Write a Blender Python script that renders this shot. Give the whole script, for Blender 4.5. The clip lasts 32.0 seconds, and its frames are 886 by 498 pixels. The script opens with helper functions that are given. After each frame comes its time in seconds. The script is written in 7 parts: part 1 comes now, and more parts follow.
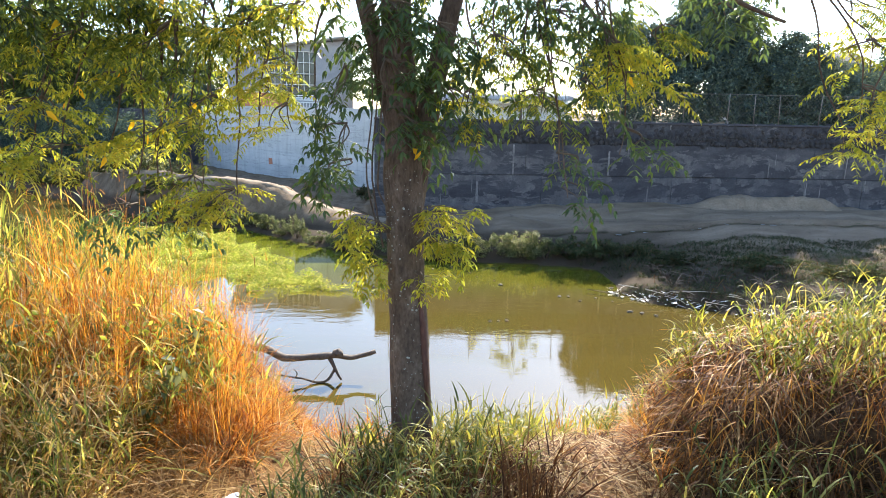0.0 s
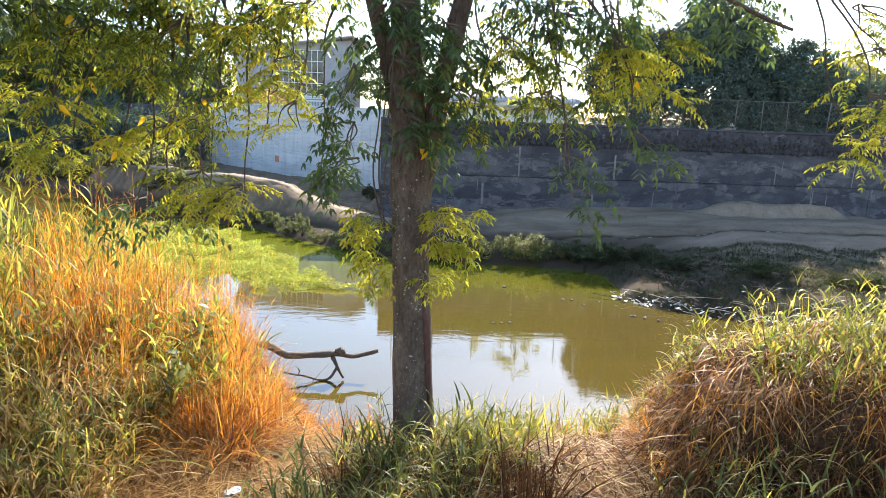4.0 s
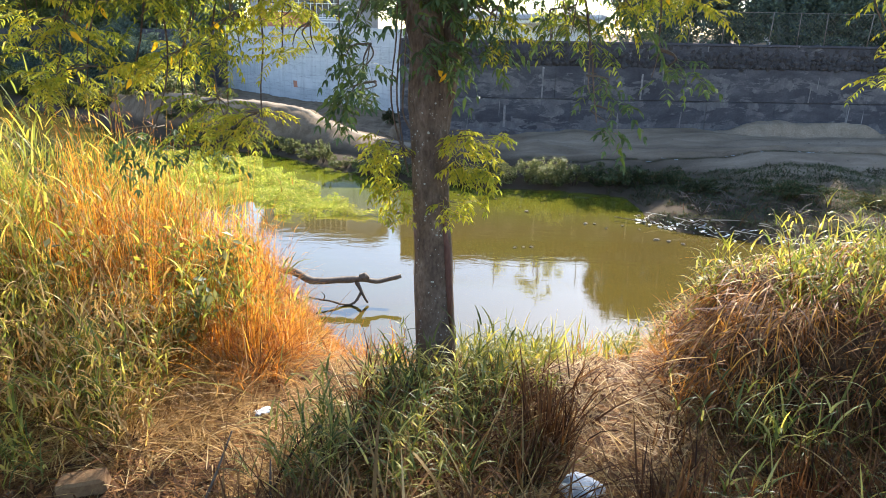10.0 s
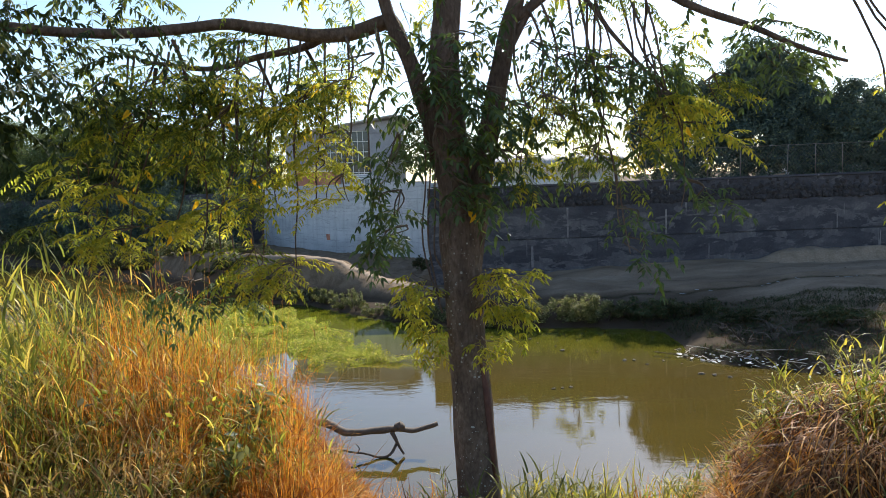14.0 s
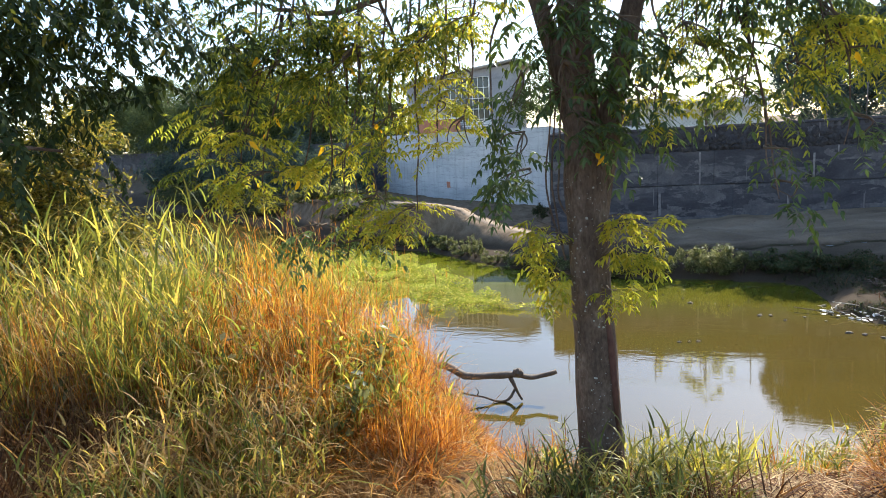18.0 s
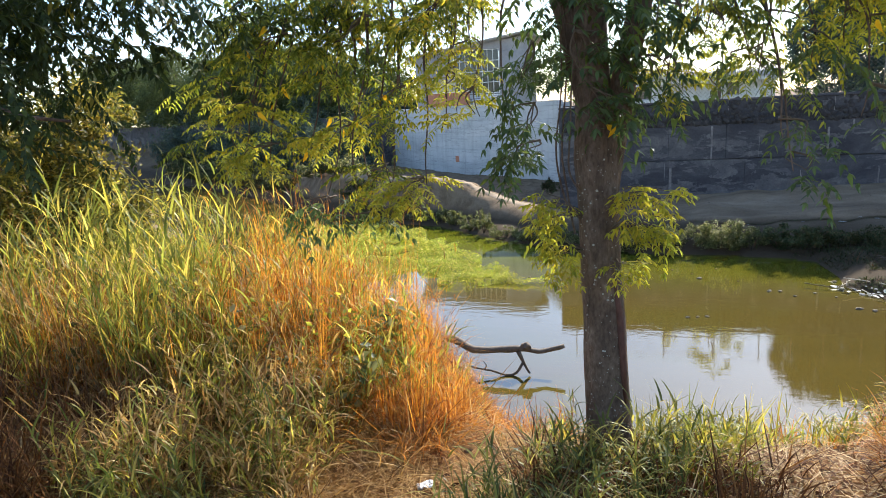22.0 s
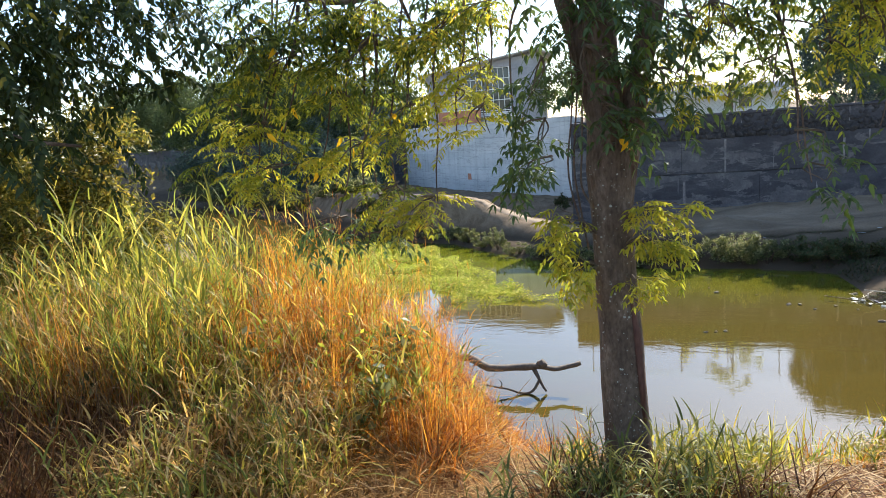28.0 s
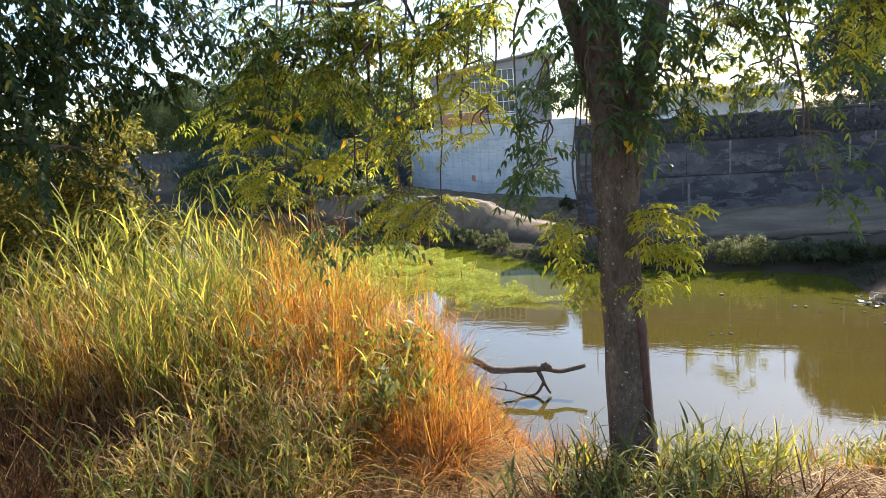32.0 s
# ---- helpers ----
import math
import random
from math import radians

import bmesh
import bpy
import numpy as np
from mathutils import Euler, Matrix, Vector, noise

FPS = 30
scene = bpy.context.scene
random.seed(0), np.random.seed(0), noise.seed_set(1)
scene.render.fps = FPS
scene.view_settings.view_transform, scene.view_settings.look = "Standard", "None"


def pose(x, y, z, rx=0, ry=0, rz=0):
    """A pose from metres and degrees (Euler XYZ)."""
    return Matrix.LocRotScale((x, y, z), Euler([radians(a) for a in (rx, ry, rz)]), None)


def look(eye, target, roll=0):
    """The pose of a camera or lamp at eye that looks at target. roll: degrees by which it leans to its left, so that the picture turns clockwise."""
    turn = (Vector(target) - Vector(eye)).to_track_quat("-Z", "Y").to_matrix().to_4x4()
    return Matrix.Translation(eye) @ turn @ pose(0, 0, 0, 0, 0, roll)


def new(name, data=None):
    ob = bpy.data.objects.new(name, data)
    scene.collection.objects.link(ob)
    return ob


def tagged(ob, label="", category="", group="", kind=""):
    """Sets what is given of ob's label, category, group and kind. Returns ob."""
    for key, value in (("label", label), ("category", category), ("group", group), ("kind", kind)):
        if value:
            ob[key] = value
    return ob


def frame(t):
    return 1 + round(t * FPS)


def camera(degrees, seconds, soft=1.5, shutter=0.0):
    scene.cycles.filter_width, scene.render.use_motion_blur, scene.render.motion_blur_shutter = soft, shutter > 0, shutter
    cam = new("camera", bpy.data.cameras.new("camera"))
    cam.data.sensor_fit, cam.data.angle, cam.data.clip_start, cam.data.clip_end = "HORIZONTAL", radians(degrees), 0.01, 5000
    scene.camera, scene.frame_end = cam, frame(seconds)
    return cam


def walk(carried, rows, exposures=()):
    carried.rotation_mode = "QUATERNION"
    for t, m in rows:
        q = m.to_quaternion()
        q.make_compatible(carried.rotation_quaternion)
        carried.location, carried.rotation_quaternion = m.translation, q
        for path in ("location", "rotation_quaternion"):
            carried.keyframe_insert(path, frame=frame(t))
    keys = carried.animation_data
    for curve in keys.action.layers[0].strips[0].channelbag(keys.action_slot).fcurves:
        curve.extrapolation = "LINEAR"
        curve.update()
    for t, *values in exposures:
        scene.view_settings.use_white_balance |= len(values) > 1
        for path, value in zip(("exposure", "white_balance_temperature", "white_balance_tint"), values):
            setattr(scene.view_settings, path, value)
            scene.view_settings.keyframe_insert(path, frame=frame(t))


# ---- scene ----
# ================= camera and its walk =================
cam = camera(68.95, 32.0, soft=0.9)
# seconds, x, y, z, turn to the right, tilt up, roll (degrees)
ROWS = [
    (0, 0.023, -0.069, 5.036, 0.00, -12.14, 1.13),
    (0.5, 0.022, -0.069, 5.032, -0.05, -12.01, 1.53),
    (1, 0.022, -0.068, 5.028, -0.05, -12.01, 1.63),
    (1.5, 0.022, -0.069, 5.027, -0.05, -12.06, 1.75),
    (2, 0.023, -0.071, 5.027, -0.16, -12.00, 1.71),
    (2.5, 0.023, -0.076, 5.029, -0.28, -11.79, 1.76),
    (3, 0.023, -0.082, 5.032, -0.33, -11.89, 1.95),
    (3.5, 0.022, -0.089, 5.035, -0.36, -11.94, 2.07),
    (5.5, 0.020, -0.096, 5.039, -0.76, -14.79, 3.05),
    (6, 0.019, -0.102, 5.043, -1.16, -16.99, 3.63),
    (6.5, 0.018, -0.107, 5.044, -2.03, -19.83, 3.60),
    (7, 0.020, -0.107, 5.042, -3.19, -22.57, 2.20),
    (7.5, 0.024, -0.102, 5.037, -3.99, -24.49, 2.05),
    (8, 0.028, -0.097, 5.033, -3.65, -25.35, 1.39),
    (8.5, 0.031, -0.091, 5.032, -3.38, -24.76, 0.97),
    (9, 0.032, -0.086, 5.034, -2.90, -23.14, 1.16),
    (9.5, 0.031, -0.079, 5.035, -2.38, -21.01, 1.44),
    (10, 0.029, -0.073, 5.034, -2.23, -18.75, 1.10),
    (10.5, 0.027, -0.069, 5.033, -1.92, -16.23, 1.46),
    (11, 0.026, -0.069, 5.033, -1.65, -13.70, 1.36),
    (11.5, 0.024, -0.069, 5.033, -1.49, -11.97, 1.34),
    (12, 0.023, -0.067, 5.032, -1.54, -10.45, 1.23),
    (12.5, 0.021, -0.061, 5.028, -2.20, -9.20, 0.48),
    (13, 0.019, -0.052, 5.022, -2.83, -7.65, 0.11),
    (13.5, 0.015, -0.039, 5.013, -3.60, -6.29, -0.16),
    (14, 0.010, -0.022, 5.004, -4.97, -6.01, -2.27),
    (14.5, 0.005, 0.003, 4.995, -6.62, -6.36, -2.17),
    (16.5, -0.001, 0.031, 4.987, -11.56, -9.76, -2.07),
    (17, -0.006, 0.051, 4.982, -12.97, -10.02, -2.78),
    (17.5, -0.010, 0.057, 4.980, -14.49, -10.30, -3.21),
    (18, -0.014, 0.051, 4.981, -15.85, -10.11, -3.35),
    (18.5, -0.016, 0.043, 4.983, -16.34, -10.24, -3.08),
    (19, -0.017, 0.038, 4.984, -16.32, -10.80, -2.74),
    (19.5, -0.018, 0.038, 4.984, -16.34, -11.53, -2.76),
    (20, -0.019, 0.042, 4.983, -16.50, -12.24, -3.23),
    (20.5, -0.019, 0.046, 4.981, -16.68, -12.43, -3.39),
    (21, -0.020, 0.051, 4.978, -16.80, -12.62, -3.56),
    (21.5, -0.019, 0.055, 4.974, -16.79, -12.52, -3.37),
    (22, -0.018, 0.059, 4.968, -16.75, -12.30, -3.32),
    (22.5, -0.017, 0.062, 4.964, -16.77, -12.09, -3.51),
    (23, -0.017, 0.065, 4.962, -16.82, -12.01, -3.56),
    (23.5, -0.017, 0.068, 4.963, -16.83, -12.00, -3.52),
    (24, -0.018, 0.072, 4.967, -16.92, -11.94, -3.75),
    (24.5, -0.018, 0.076, 4.971, -17.14, -11.70, -4.06),
    (25, -0.019, 0.082, 4.971, -17.24, -11.46, -4.15),
    (25.5, -0.020, 0.088, 4.969, -17.27, -11.35, -4.05),
    (27.5, -0.021, 0.094, 4.965, -17.71, -10.70, -4.49),
    (28, -0.021, 0.096, 4.964, -17.88, -10.65, -4.45),
    (28.5, -0.021, 0.094, 4.965, -17.98, -10.63, -4.60),
    (29, -0.021, 0.089, 4.967, -18.20, -10.54, -4.71),
    (29.5, -0.021, 0.084, 4.967, -18.24, -10.51, -4.94),
    (30, -0.021, 0.082, 4.966, -18.20, -10.42, -4.77),
    (30.5, -0.021, 0.083, 4.965, -18.18, -10.38, -4.66),
    (31, -0.021, 0.088, 4.965, -18.25, -10.36, -4.63),
    (31.5, -0.022, 0.094, 4.966, -18.19, -10.47, -4.47),
    (32, -0.022, 0.101, 4.966, -18.25, -10.47, -4.50),
]


def view(x, y, z, turn, tilt, roll):
    return pose(x, y, z, 90 + tilt, 0, -turn) @ pose(0, 0, 0, 0, 0, roll)


EXPOSURES = [(0.0, 1.83), (7.0, 1.8), (12.0, 1.76), (13.0, 1.5), (14.0, 0.8), (14.5, 0.76), (16.5, 1.28), (18.0, 1.38), (32.0, 1.38)]
walk(cam, [(r[0], view(*r[1:])) for r in ROWS], EXPOSURES)

# ================= sky and sun =================
SUN_TURN, SUN_UP = 18.0, 36.0
world = bpy.data.worlds.new("world")
scene.world = world
world.use_nodes = True
wt = world.node_tree
sky = wt.nodes.new("ShaderNodeTexSky")
sky.sky_type = "NISHITA"
sky.sun_disc = False
sky.sun_elevation, sky.sun_rotation = radians(SUN_UP), radians(SUN_TURN)
sky.dust_density, sky.air_density, sky.ozone_density = 0.4, 1.0, 2.2
wt.nodes["Background"].inputs[1].default_value = 0.138
wt.links.new(sky.outputs[0], wt.nodes["Background"].inputs[0])
sun = new("sun", bpy.data.lights.new("sun", "SUN"))
sun.data.energy, sun.data.angle, sun.data.color = 5.0, radians(0.53), (1.0, 0.94, 0.85)
sun_way = Vector((math.sin(radians(SUN_TURN)) * math.cos(radians(SUN_UP)), math.cos(radians(SUN_TURN)) * math.cos(radians(SUN_UP)), math.sin(radians(SUN_UP))))
sun.matrix_world = look(sun_way * 60, (0, 0, 0))


# ================= materials =================
def material(name):
    m = bpy.data.materials.new(name)
    m.use_nodes = True
    return m, m.node_tree, m.node_tree.nodes["Principled BSDF"]


def link(nt, a, b):
    nt.links.new(a, b)


def where(nt, stretch=(1, 1, 1)):
    g = nt.nodes.new("ShaderNodeNewGeometry")
    mp = nt.nodes.new("ShaderNodeMapping")
    mp.inputs["Scale"].default_value = stretch
    link(nt, g.outputs["Position"], mp.inputs["Vector"])
    return mp.outputs[0]


def own(nt, stretch=(1, 1, 1)):
    """Object coordinates, shifted for each object by its random number."""
    c = nt.nodes.new("ShaderNodeTexCoord")
    i = nt.nodes.new("ShaderNodeObjectInfo")
    s = nt.nodes.new("ShaderNodeVectorMath")
    s.operation = "SCALE"
    s.inputs[0].default_value = (37, 21, 53)
    link(nt, i.outputs["Random"], s.inputs["Scale"])
    a = nt.nodes.new("ShaderNodeVectorMath")
    link(nt, c.outputs["Object"], a.inputs[0])
    link(nt, s.outputs[0], a.inputs[1])
    mp = nt.nodes.new("ShaderNodeMapping")
    mp.inputs["Scale"].default_value = stretch
    link(nt, a.outputs[0], mp.inputs["Vector"])
    return mp.outputs[0]


def clouds(nt, vec, scale, detail=6, rough=0.6, warp=0.0):
    n = nt.nodes.new("ShaderNodeTexNoise")
    n.inputs["Scale"].default_value, n.inputs["Detail"].default_value = scale, detail
    n.inputs["Roughness"].default_value, n.inputs["Distortion"].default_value = rough, warp
    link(nt, vec, n.inputs["Vector"])
    return n.outputs["Fac"]


def ramp(nt, fac, stops, smooth=False):
    r = nt.nodes.new("ShaderNodeValToRGB")
    if smooth:
        r.color_ramp.interpolation = "EASE"
    e = r.color_ramp.elements
    while len(e) < len(stops):
        e.new(0.5)
    for el, (p, c) in zip(e, stops):
        el.position = p
        el.color = (*c, 1) if isinstance(c, tuple) else (c, c, c, 1)
    link(nt, fac, r.inputs[0])
    return r.outputs[0]


def blend(nt, fac, a, b, how="MIX"):
    n = nt.nodes.new("ShaderNodeMix")
    n.data_type, n.blend_type = "RGBA", how
    for sock, v in ((n.inputs[0], fac), (n.inputs[6], a), (n.inputs[7], b)):
        if hasattr(v, "links"):
            link(nt, v, sock)
        elif isinstance(v, tuple):
            sock.default_value = (*v, 1)
        else:
            sock.default_value = v
    return n.outputs[2]


def relief(nt, bsdf, height, strength=0.5, depth=0.02):
    b = nt.nodes.new("ShaderNodeBump")
    b.inputs["Strength"].default_value, b.inputs["Distance"].default_value = strength, depth
    link(nt, height, b.inputs["Height"])
    link(nt, b.outputs[0], bsdf.inputs["Normal"])


def island(nt):
    return nt.nodes.new("ShaderNodeNewGeometry").outputs["Random Per Island"]


def leafy(name, stops, passing=0.45, gloss=0.45, patch=None, glow=1.25, twig=0.0):
    """Leaf or blade: diffuse, with light that comes through it, and a weak sheen."""
    m, nt, p = material(name)
    pick = island(nt)
    if twig:
        mean = nt.nodes.new("ShaderNodeMath")
        mean.operation = "MULTIPLY_ADD"
        link(nt, nt.nodes.new("ShaderNodeObjectInfo").outputs["Random"], mean.inputs[0])
        mean.inputs[1].default_value = twig
        part_of = nt.nodes.new("ShaderNodeMath")
        part_of.operation = "MULTIPLY"
        link(nt, pick, part_of.inputs[0])
        part_of.inputs[1].default_value = 1 - twig
        link(nt, part_of.outputs[0], mean.inputs[2])
        pick = mean.outputs[0]
    col = ramp(nt, pick, stops)
    if patch:
        col = blend(nt, ramp(nt, clouds(nt, where(nt), patch[0], 3), [(0.4, 0.0), (0.62, 1.0)]), col, patch[1], "MULTIPLY")
    link(nt, col, p.inputs["Base Color"])
    p.inputs["Roughness"].default_value = gloss
    p.inputs["Specular IOR Level"].default_value = 0.18
    tr = nt.nodes.new("ShaderNodeBsdfTranslucent")
    warm = nt.nodes.new("ShaderNodeMix")
    warm.data_type, warm.blend_type = "RGBA", "MULTIPLY"
    warm.inputs[0].default_value = 1.0
    link(nt, col, warm.inputs[6])
    warm.inputs[7].default_value = (1.84 * glow, 1.66 * glow, 1.1 * glow, 1)
    link(nt, warm.outputs[2], tr.inputs["Color"])
    mx = nt.nodes.new("ShaderNodeMixShader")
    mx.inputs[0].default_value = passing
    link(nt, p.outputs[0], mx.inputs[1])
    link(nt, tr.outputs[0], mx.inputs[2])
    link(nt, mx.outputs[0], nt.nodes["Material Output"].inputs["Surface"])
    return m


LEAF = leafy("leaf_tree", [(0.0, (0.042, 0.062, 0.018)), (0.38, (0.092, 0.124, 0.026)), (0.62, (0.2, 0.22, 0.034)), (0.87, (0.38, 0.345, 0.042)), (0.97, (0.42, 0.3, 0.02)), (1.0, (0.4, 0.2, 0.02))], 0.6, glow=1.5, twig=0.45)
LEAF_BRIGHT = leafy("leaf_bright", [(0.0, (0.115, 0.148, 0.026)), (0.5, (0.21, 0.222, 0.034)), (0.95, (0.33, 0.29, 0.042)), (0.98, (0.42, 0.3, 0.02)), (1.0, (0.4, 0.2, 0.02))], 0.65, glow=1.5, twig=0.4)
# the tree's leaf again, with the crown's shade put into a darker blue-green
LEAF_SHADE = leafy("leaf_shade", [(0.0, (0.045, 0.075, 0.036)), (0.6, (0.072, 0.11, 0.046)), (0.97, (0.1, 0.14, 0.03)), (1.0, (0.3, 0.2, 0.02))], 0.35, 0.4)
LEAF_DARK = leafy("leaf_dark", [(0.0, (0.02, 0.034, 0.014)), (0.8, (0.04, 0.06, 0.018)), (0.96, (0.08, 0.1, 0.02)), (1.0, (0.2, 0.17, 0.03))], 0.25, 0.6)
LEAF_YELLOW = leafy("leaf_yellow", [(0.0, (0.58, 0.38, 0.02)), (1.0, (0.5, 0.27, 0.02))], 0.5)
# distant leaves, paler and bluer because the haze is mixed into their colour
HAZED_LEAF = leafy("leaf_far_hazed", [(0.0, (0.06, 0.09, 0.08)), (0.6, (0.1, 0.138, 0.112)), (0.95, (0.14, 0.178, 0.12)), (1.0, (0.24, 0.26, 0.11))], 0.14, 0.85, (0.45, (0.7, 0.75, 0.8)))
FEATHER_LEAF = leafy("leaf_feathery", [(0.0, (0.045, 0.07, 0.03)), (1.0, (0.1, 0.13, 0.05))], 0.28, 0.5)
BUSH_LEAF = leafy("leaf_bush", [(0.0, (0.05, 0.058, 0.016)), (0.5, (0.12, 0.125, 0.03)), (0.85, (0.24, 0.21, 0.045)), (1.0, (0.4, 0.31, 0.07))], 0.45, 0.5, (2.2, (0.6, 0.55, 0.5)), 1.5)
SHRUB_LEAF = leafy("leaf_shrub", [(0.0, (0.06, 0.08, 0.03)), (0.5, (0.11, 0.132, 0.055)), (0.85, (0.2, 0.21, 0.105)), (1.0, (0.4, 0.4, 0.24))], 0.38, patch=(1.4, (0.6, 0.62, 0.6)))
WEED_LEAF = leafy("leaf_weed", [(0.0, (0.04, 0.06, 0.028)), (0.6, (0.07, 0.095, 0.04)), (0.85, (0.1, 0.09, 0.045)), (1.0, (0.16, 0.13, 0.07))], 0.2, 0.85, (0.8, (0.6, 0.55, 0.55)))
MAT_LEAF = leafy("leaf_floating", [(0.0, (0.1, 0.15, 0.02)), (0.5, (0.17, 0.22, 0.03)), (0.8, (0.26, 0.28, 0.06)), (1.0, (0.42, 0.38, 0.18))], 0.6, patch=(1.1, (0.85, 0.78, 0.7)), glow=1.6)
GRASS_DRY = leafy("grass_dry", [(0.0, (0.13, 0.043, 0.014)), (0.3, (0.29, 0.115, 0.022)), (0.6, (0.46, 0.21, 0.034)), (0.88, (0.56, 0.315, 0.06)), (0.97, (0.6, 0.4, 0.13)), (1.0, (0.72, 0.6, 0.36))], 0.42, 0.5, (3.2, (0.7, 0.56, 0.46)), 1.2)
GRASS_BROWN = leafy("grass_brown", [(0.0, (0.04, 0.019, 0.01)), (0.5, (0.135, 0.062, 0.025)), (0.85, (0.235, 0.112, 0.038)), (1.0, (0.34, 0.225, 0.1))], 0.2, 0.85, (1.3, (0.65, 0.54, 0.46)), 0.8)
GRASS_GREEN = leafy("grass_green", [(0.0, (0.066, 0.09, 0.022)), (0.5, (0.15, 0.168, 0.038)), (0.8, (0.25, 0.225, 0.045)), (1.0, (0.42, 0.35, 0.1))], 0.46, 0.45, (2.4, (0.72, 0.7, 0.6)), 1.7)
GRASS_LOW = leafy("grass_low", [(0.0, (0.045, 0.06, 0.018)), (0.45, (0.1, 0.115, 0.032)), (0.75, (0.2, 0.19, 0.045)), (1.0, (0.44, 0.39, 0.14))], 0.38, 0.4)
STRAW = leafy("straw", [(0.0, (0.13, 0.08, 0.035)), (0.5, (0.32, 0.215, 0.09)), (0.82, (0.42, 0.3, 0.13)), (1.0, (0.62, 0.5, 0.28))], 0.42, 0.6, (1.1, (0.75, 0.65, 0.58)), 1.1)


def surface(name, vec_kind, stops, scale, rough=0.85, bump=(0.4, 0.02), scale2=None, tone2=None, stretch=(1, 1, 1), spec=0.3, metal=0.0):
    m, nt, p = material(name)
    v = where(nt, stretch) if vec_kind == "where" else own(nt, stretch)
    n1 = clouds(nt, v, scale, 8, 0.65)
    col = ramp(nt, n1, stops)
    n2 = clouds(nt, v, scale2 or scale * 9, 5, 0.6)
    if tone2:
        col = blend(nt, ramp(nt, n2, [(0.35, 0.0), (0.7, 1.0)]), col, tone2, "MULTIPLY")
    link(nt, col, p.inputs["Base Color"])
    p.inputs["Roughness"].default_value, p.inputs["Specular IOR Level"].default_value, p.inputs["Metallic"].default_value = rough, spec, metal
    h = nt.nodes.new("ShaderNodeMath")
    h.operation = "MULTIPLY_ADD"
    link(nt, n2, h.inputs[0])
    h.inputs[1].default_value = 0.5
    link(nt, n1, h.inputs[2])
    relief(nt, p, h.outputs[0], *bump)
    return m


BARK = surface("bark", "where", [(0.3, (0.075, 0.05, 0.036)), (0.5, (0.145, 0.101, 0.074)), (0.7, (0.24, 0.178, 0.135))], 11, 0.95, (1.0, 0.02), 70, (0.5, 0.45, 0.42), (1, 1, 0.45))
TWIG = surface("twig_bark", "own", [(0.3, (0.07, 0.05, 0.035)), (0.7, (0.16, 0.12, 0.085))], 20, 0.85, (0.4, 0.004))
LICHEN = surface("lichen", "where", [(0.3, (0.24, 0.235, 0.2)), (0.7, (0.4, 0.39, 0.34))], 60, 0.95, (0.4, 0.003))
RUST_STAIN = surface("sap_stain", "where", [(0.3, (0.075, 0.032, 0.025)), (0.7, (0.13, 0.06, 0.045))], 18, 0.8, (0.6, 0.006), 70, (0.6, 0.55, 0.5), (1, 1, 0.3))
DRIFT = surface("driftwood", "own", [(0.3, (0.09, 0.07, 0.055)), (0.7, (0.2, 0.165, 0.13))], 14, 0.85, (0.6, 0.008), 70, (0.6, 0.6, 0.6))
PALE_WOOD = surface("pale_stick", "own", [(0.3, (0.3, 0.26, 0.2)), (0.7, (0.52, 0.47, 0.38))], 14, 0.85, (0.4, 0.005))
STONE = surface("stone", "own", [(0.3, (0.09, 0.075, 0.055)), (0.7, (0.22, 0.185, 0.14))], 6, 0.85, (0.6, 0.02), 40, (0.65, 0.62, 0.6))
PEBBLE = surface("brown_pebble", "own", [(0.3, (0.1, 0.065, 0.04)), (0.7, (0.2, 0.135, 0.085))], 12, 0.95, (0.5, 0.01))
RUBBLE = surface("rubble", "own", [(0.25, (0.03, 0.029, 0.032)), (0.55, (0.065, 0.06, 0.06)), (0.75, (0.15, 0.125, 0.115))], 3.5, 0.95, (0.7, 0.03), 25, (0.5, 0.48, 0.48))
PALE_STONE = surface("pale_stone", "own", [(0.3, (0.38, 0.36, 0.33)), (0.7, (0.62, 0.6, 0.56))], 8, 0.85, (0.4, 0.01))
STEEL = surface("weathered_steel", "own", [(0.3, (0.16, 0.13, 0.11)), (0.7, (0.3, 0.27, 0.24))], 12, 0.6, (0.2, 0.003), metal=0.4)
WHITE_PAINT = surface("white_paint", "where", [(0.3, (0.68, 0.68, 0.66)), (0.7, (0.8, 0.8, 0.78))], 1.5, 0.8, (0.15, 0.005), 20, (0.9, 0.89, 0.87))
GREY_RENDER = surface("grey_render", "where", [(0.3, (0.3, 0.3, 0.315)), (0.7, (0.43, 0.43, 0.435))], 1.2, 0.9, (0.2, 0.008), 14, (0.85, 0.85, 0.86))
TERRACOTTA = surface("terracotta_render", "where", [(0.3, (0.42, 0.17, 0.1)), (0.7, (0.55, 0.26, 0.17))], 2, 0.9, (0.2, 0.006), 18, (0.85, 0.82, 0.8))
ROOF_SHEET = surface("roof_sheet", "where", [(0.3, (0.34, 0.33, 0.31)), (0.7, (0.52, 0.5, 0.47))], 1.3, 0.6, (0.15, 0.005), 15, (0.8, 0.76, 0.72))
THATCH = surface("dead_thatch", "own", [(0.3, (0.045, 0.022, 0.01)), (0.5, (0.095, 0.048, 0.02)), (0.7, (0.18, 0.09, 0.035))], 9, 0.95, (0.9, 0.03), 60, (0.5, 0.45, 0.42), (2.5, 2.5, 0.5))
PALE_PATH = surface("trodden_silt", "where", [(0.3, (0.22, 0.165, 0.11)), (0.7, (0.35, 0.27, 0.19))], 2.0, 0.95, (0.5, 0.03), 18, (0.7, 0.66, 0.62))
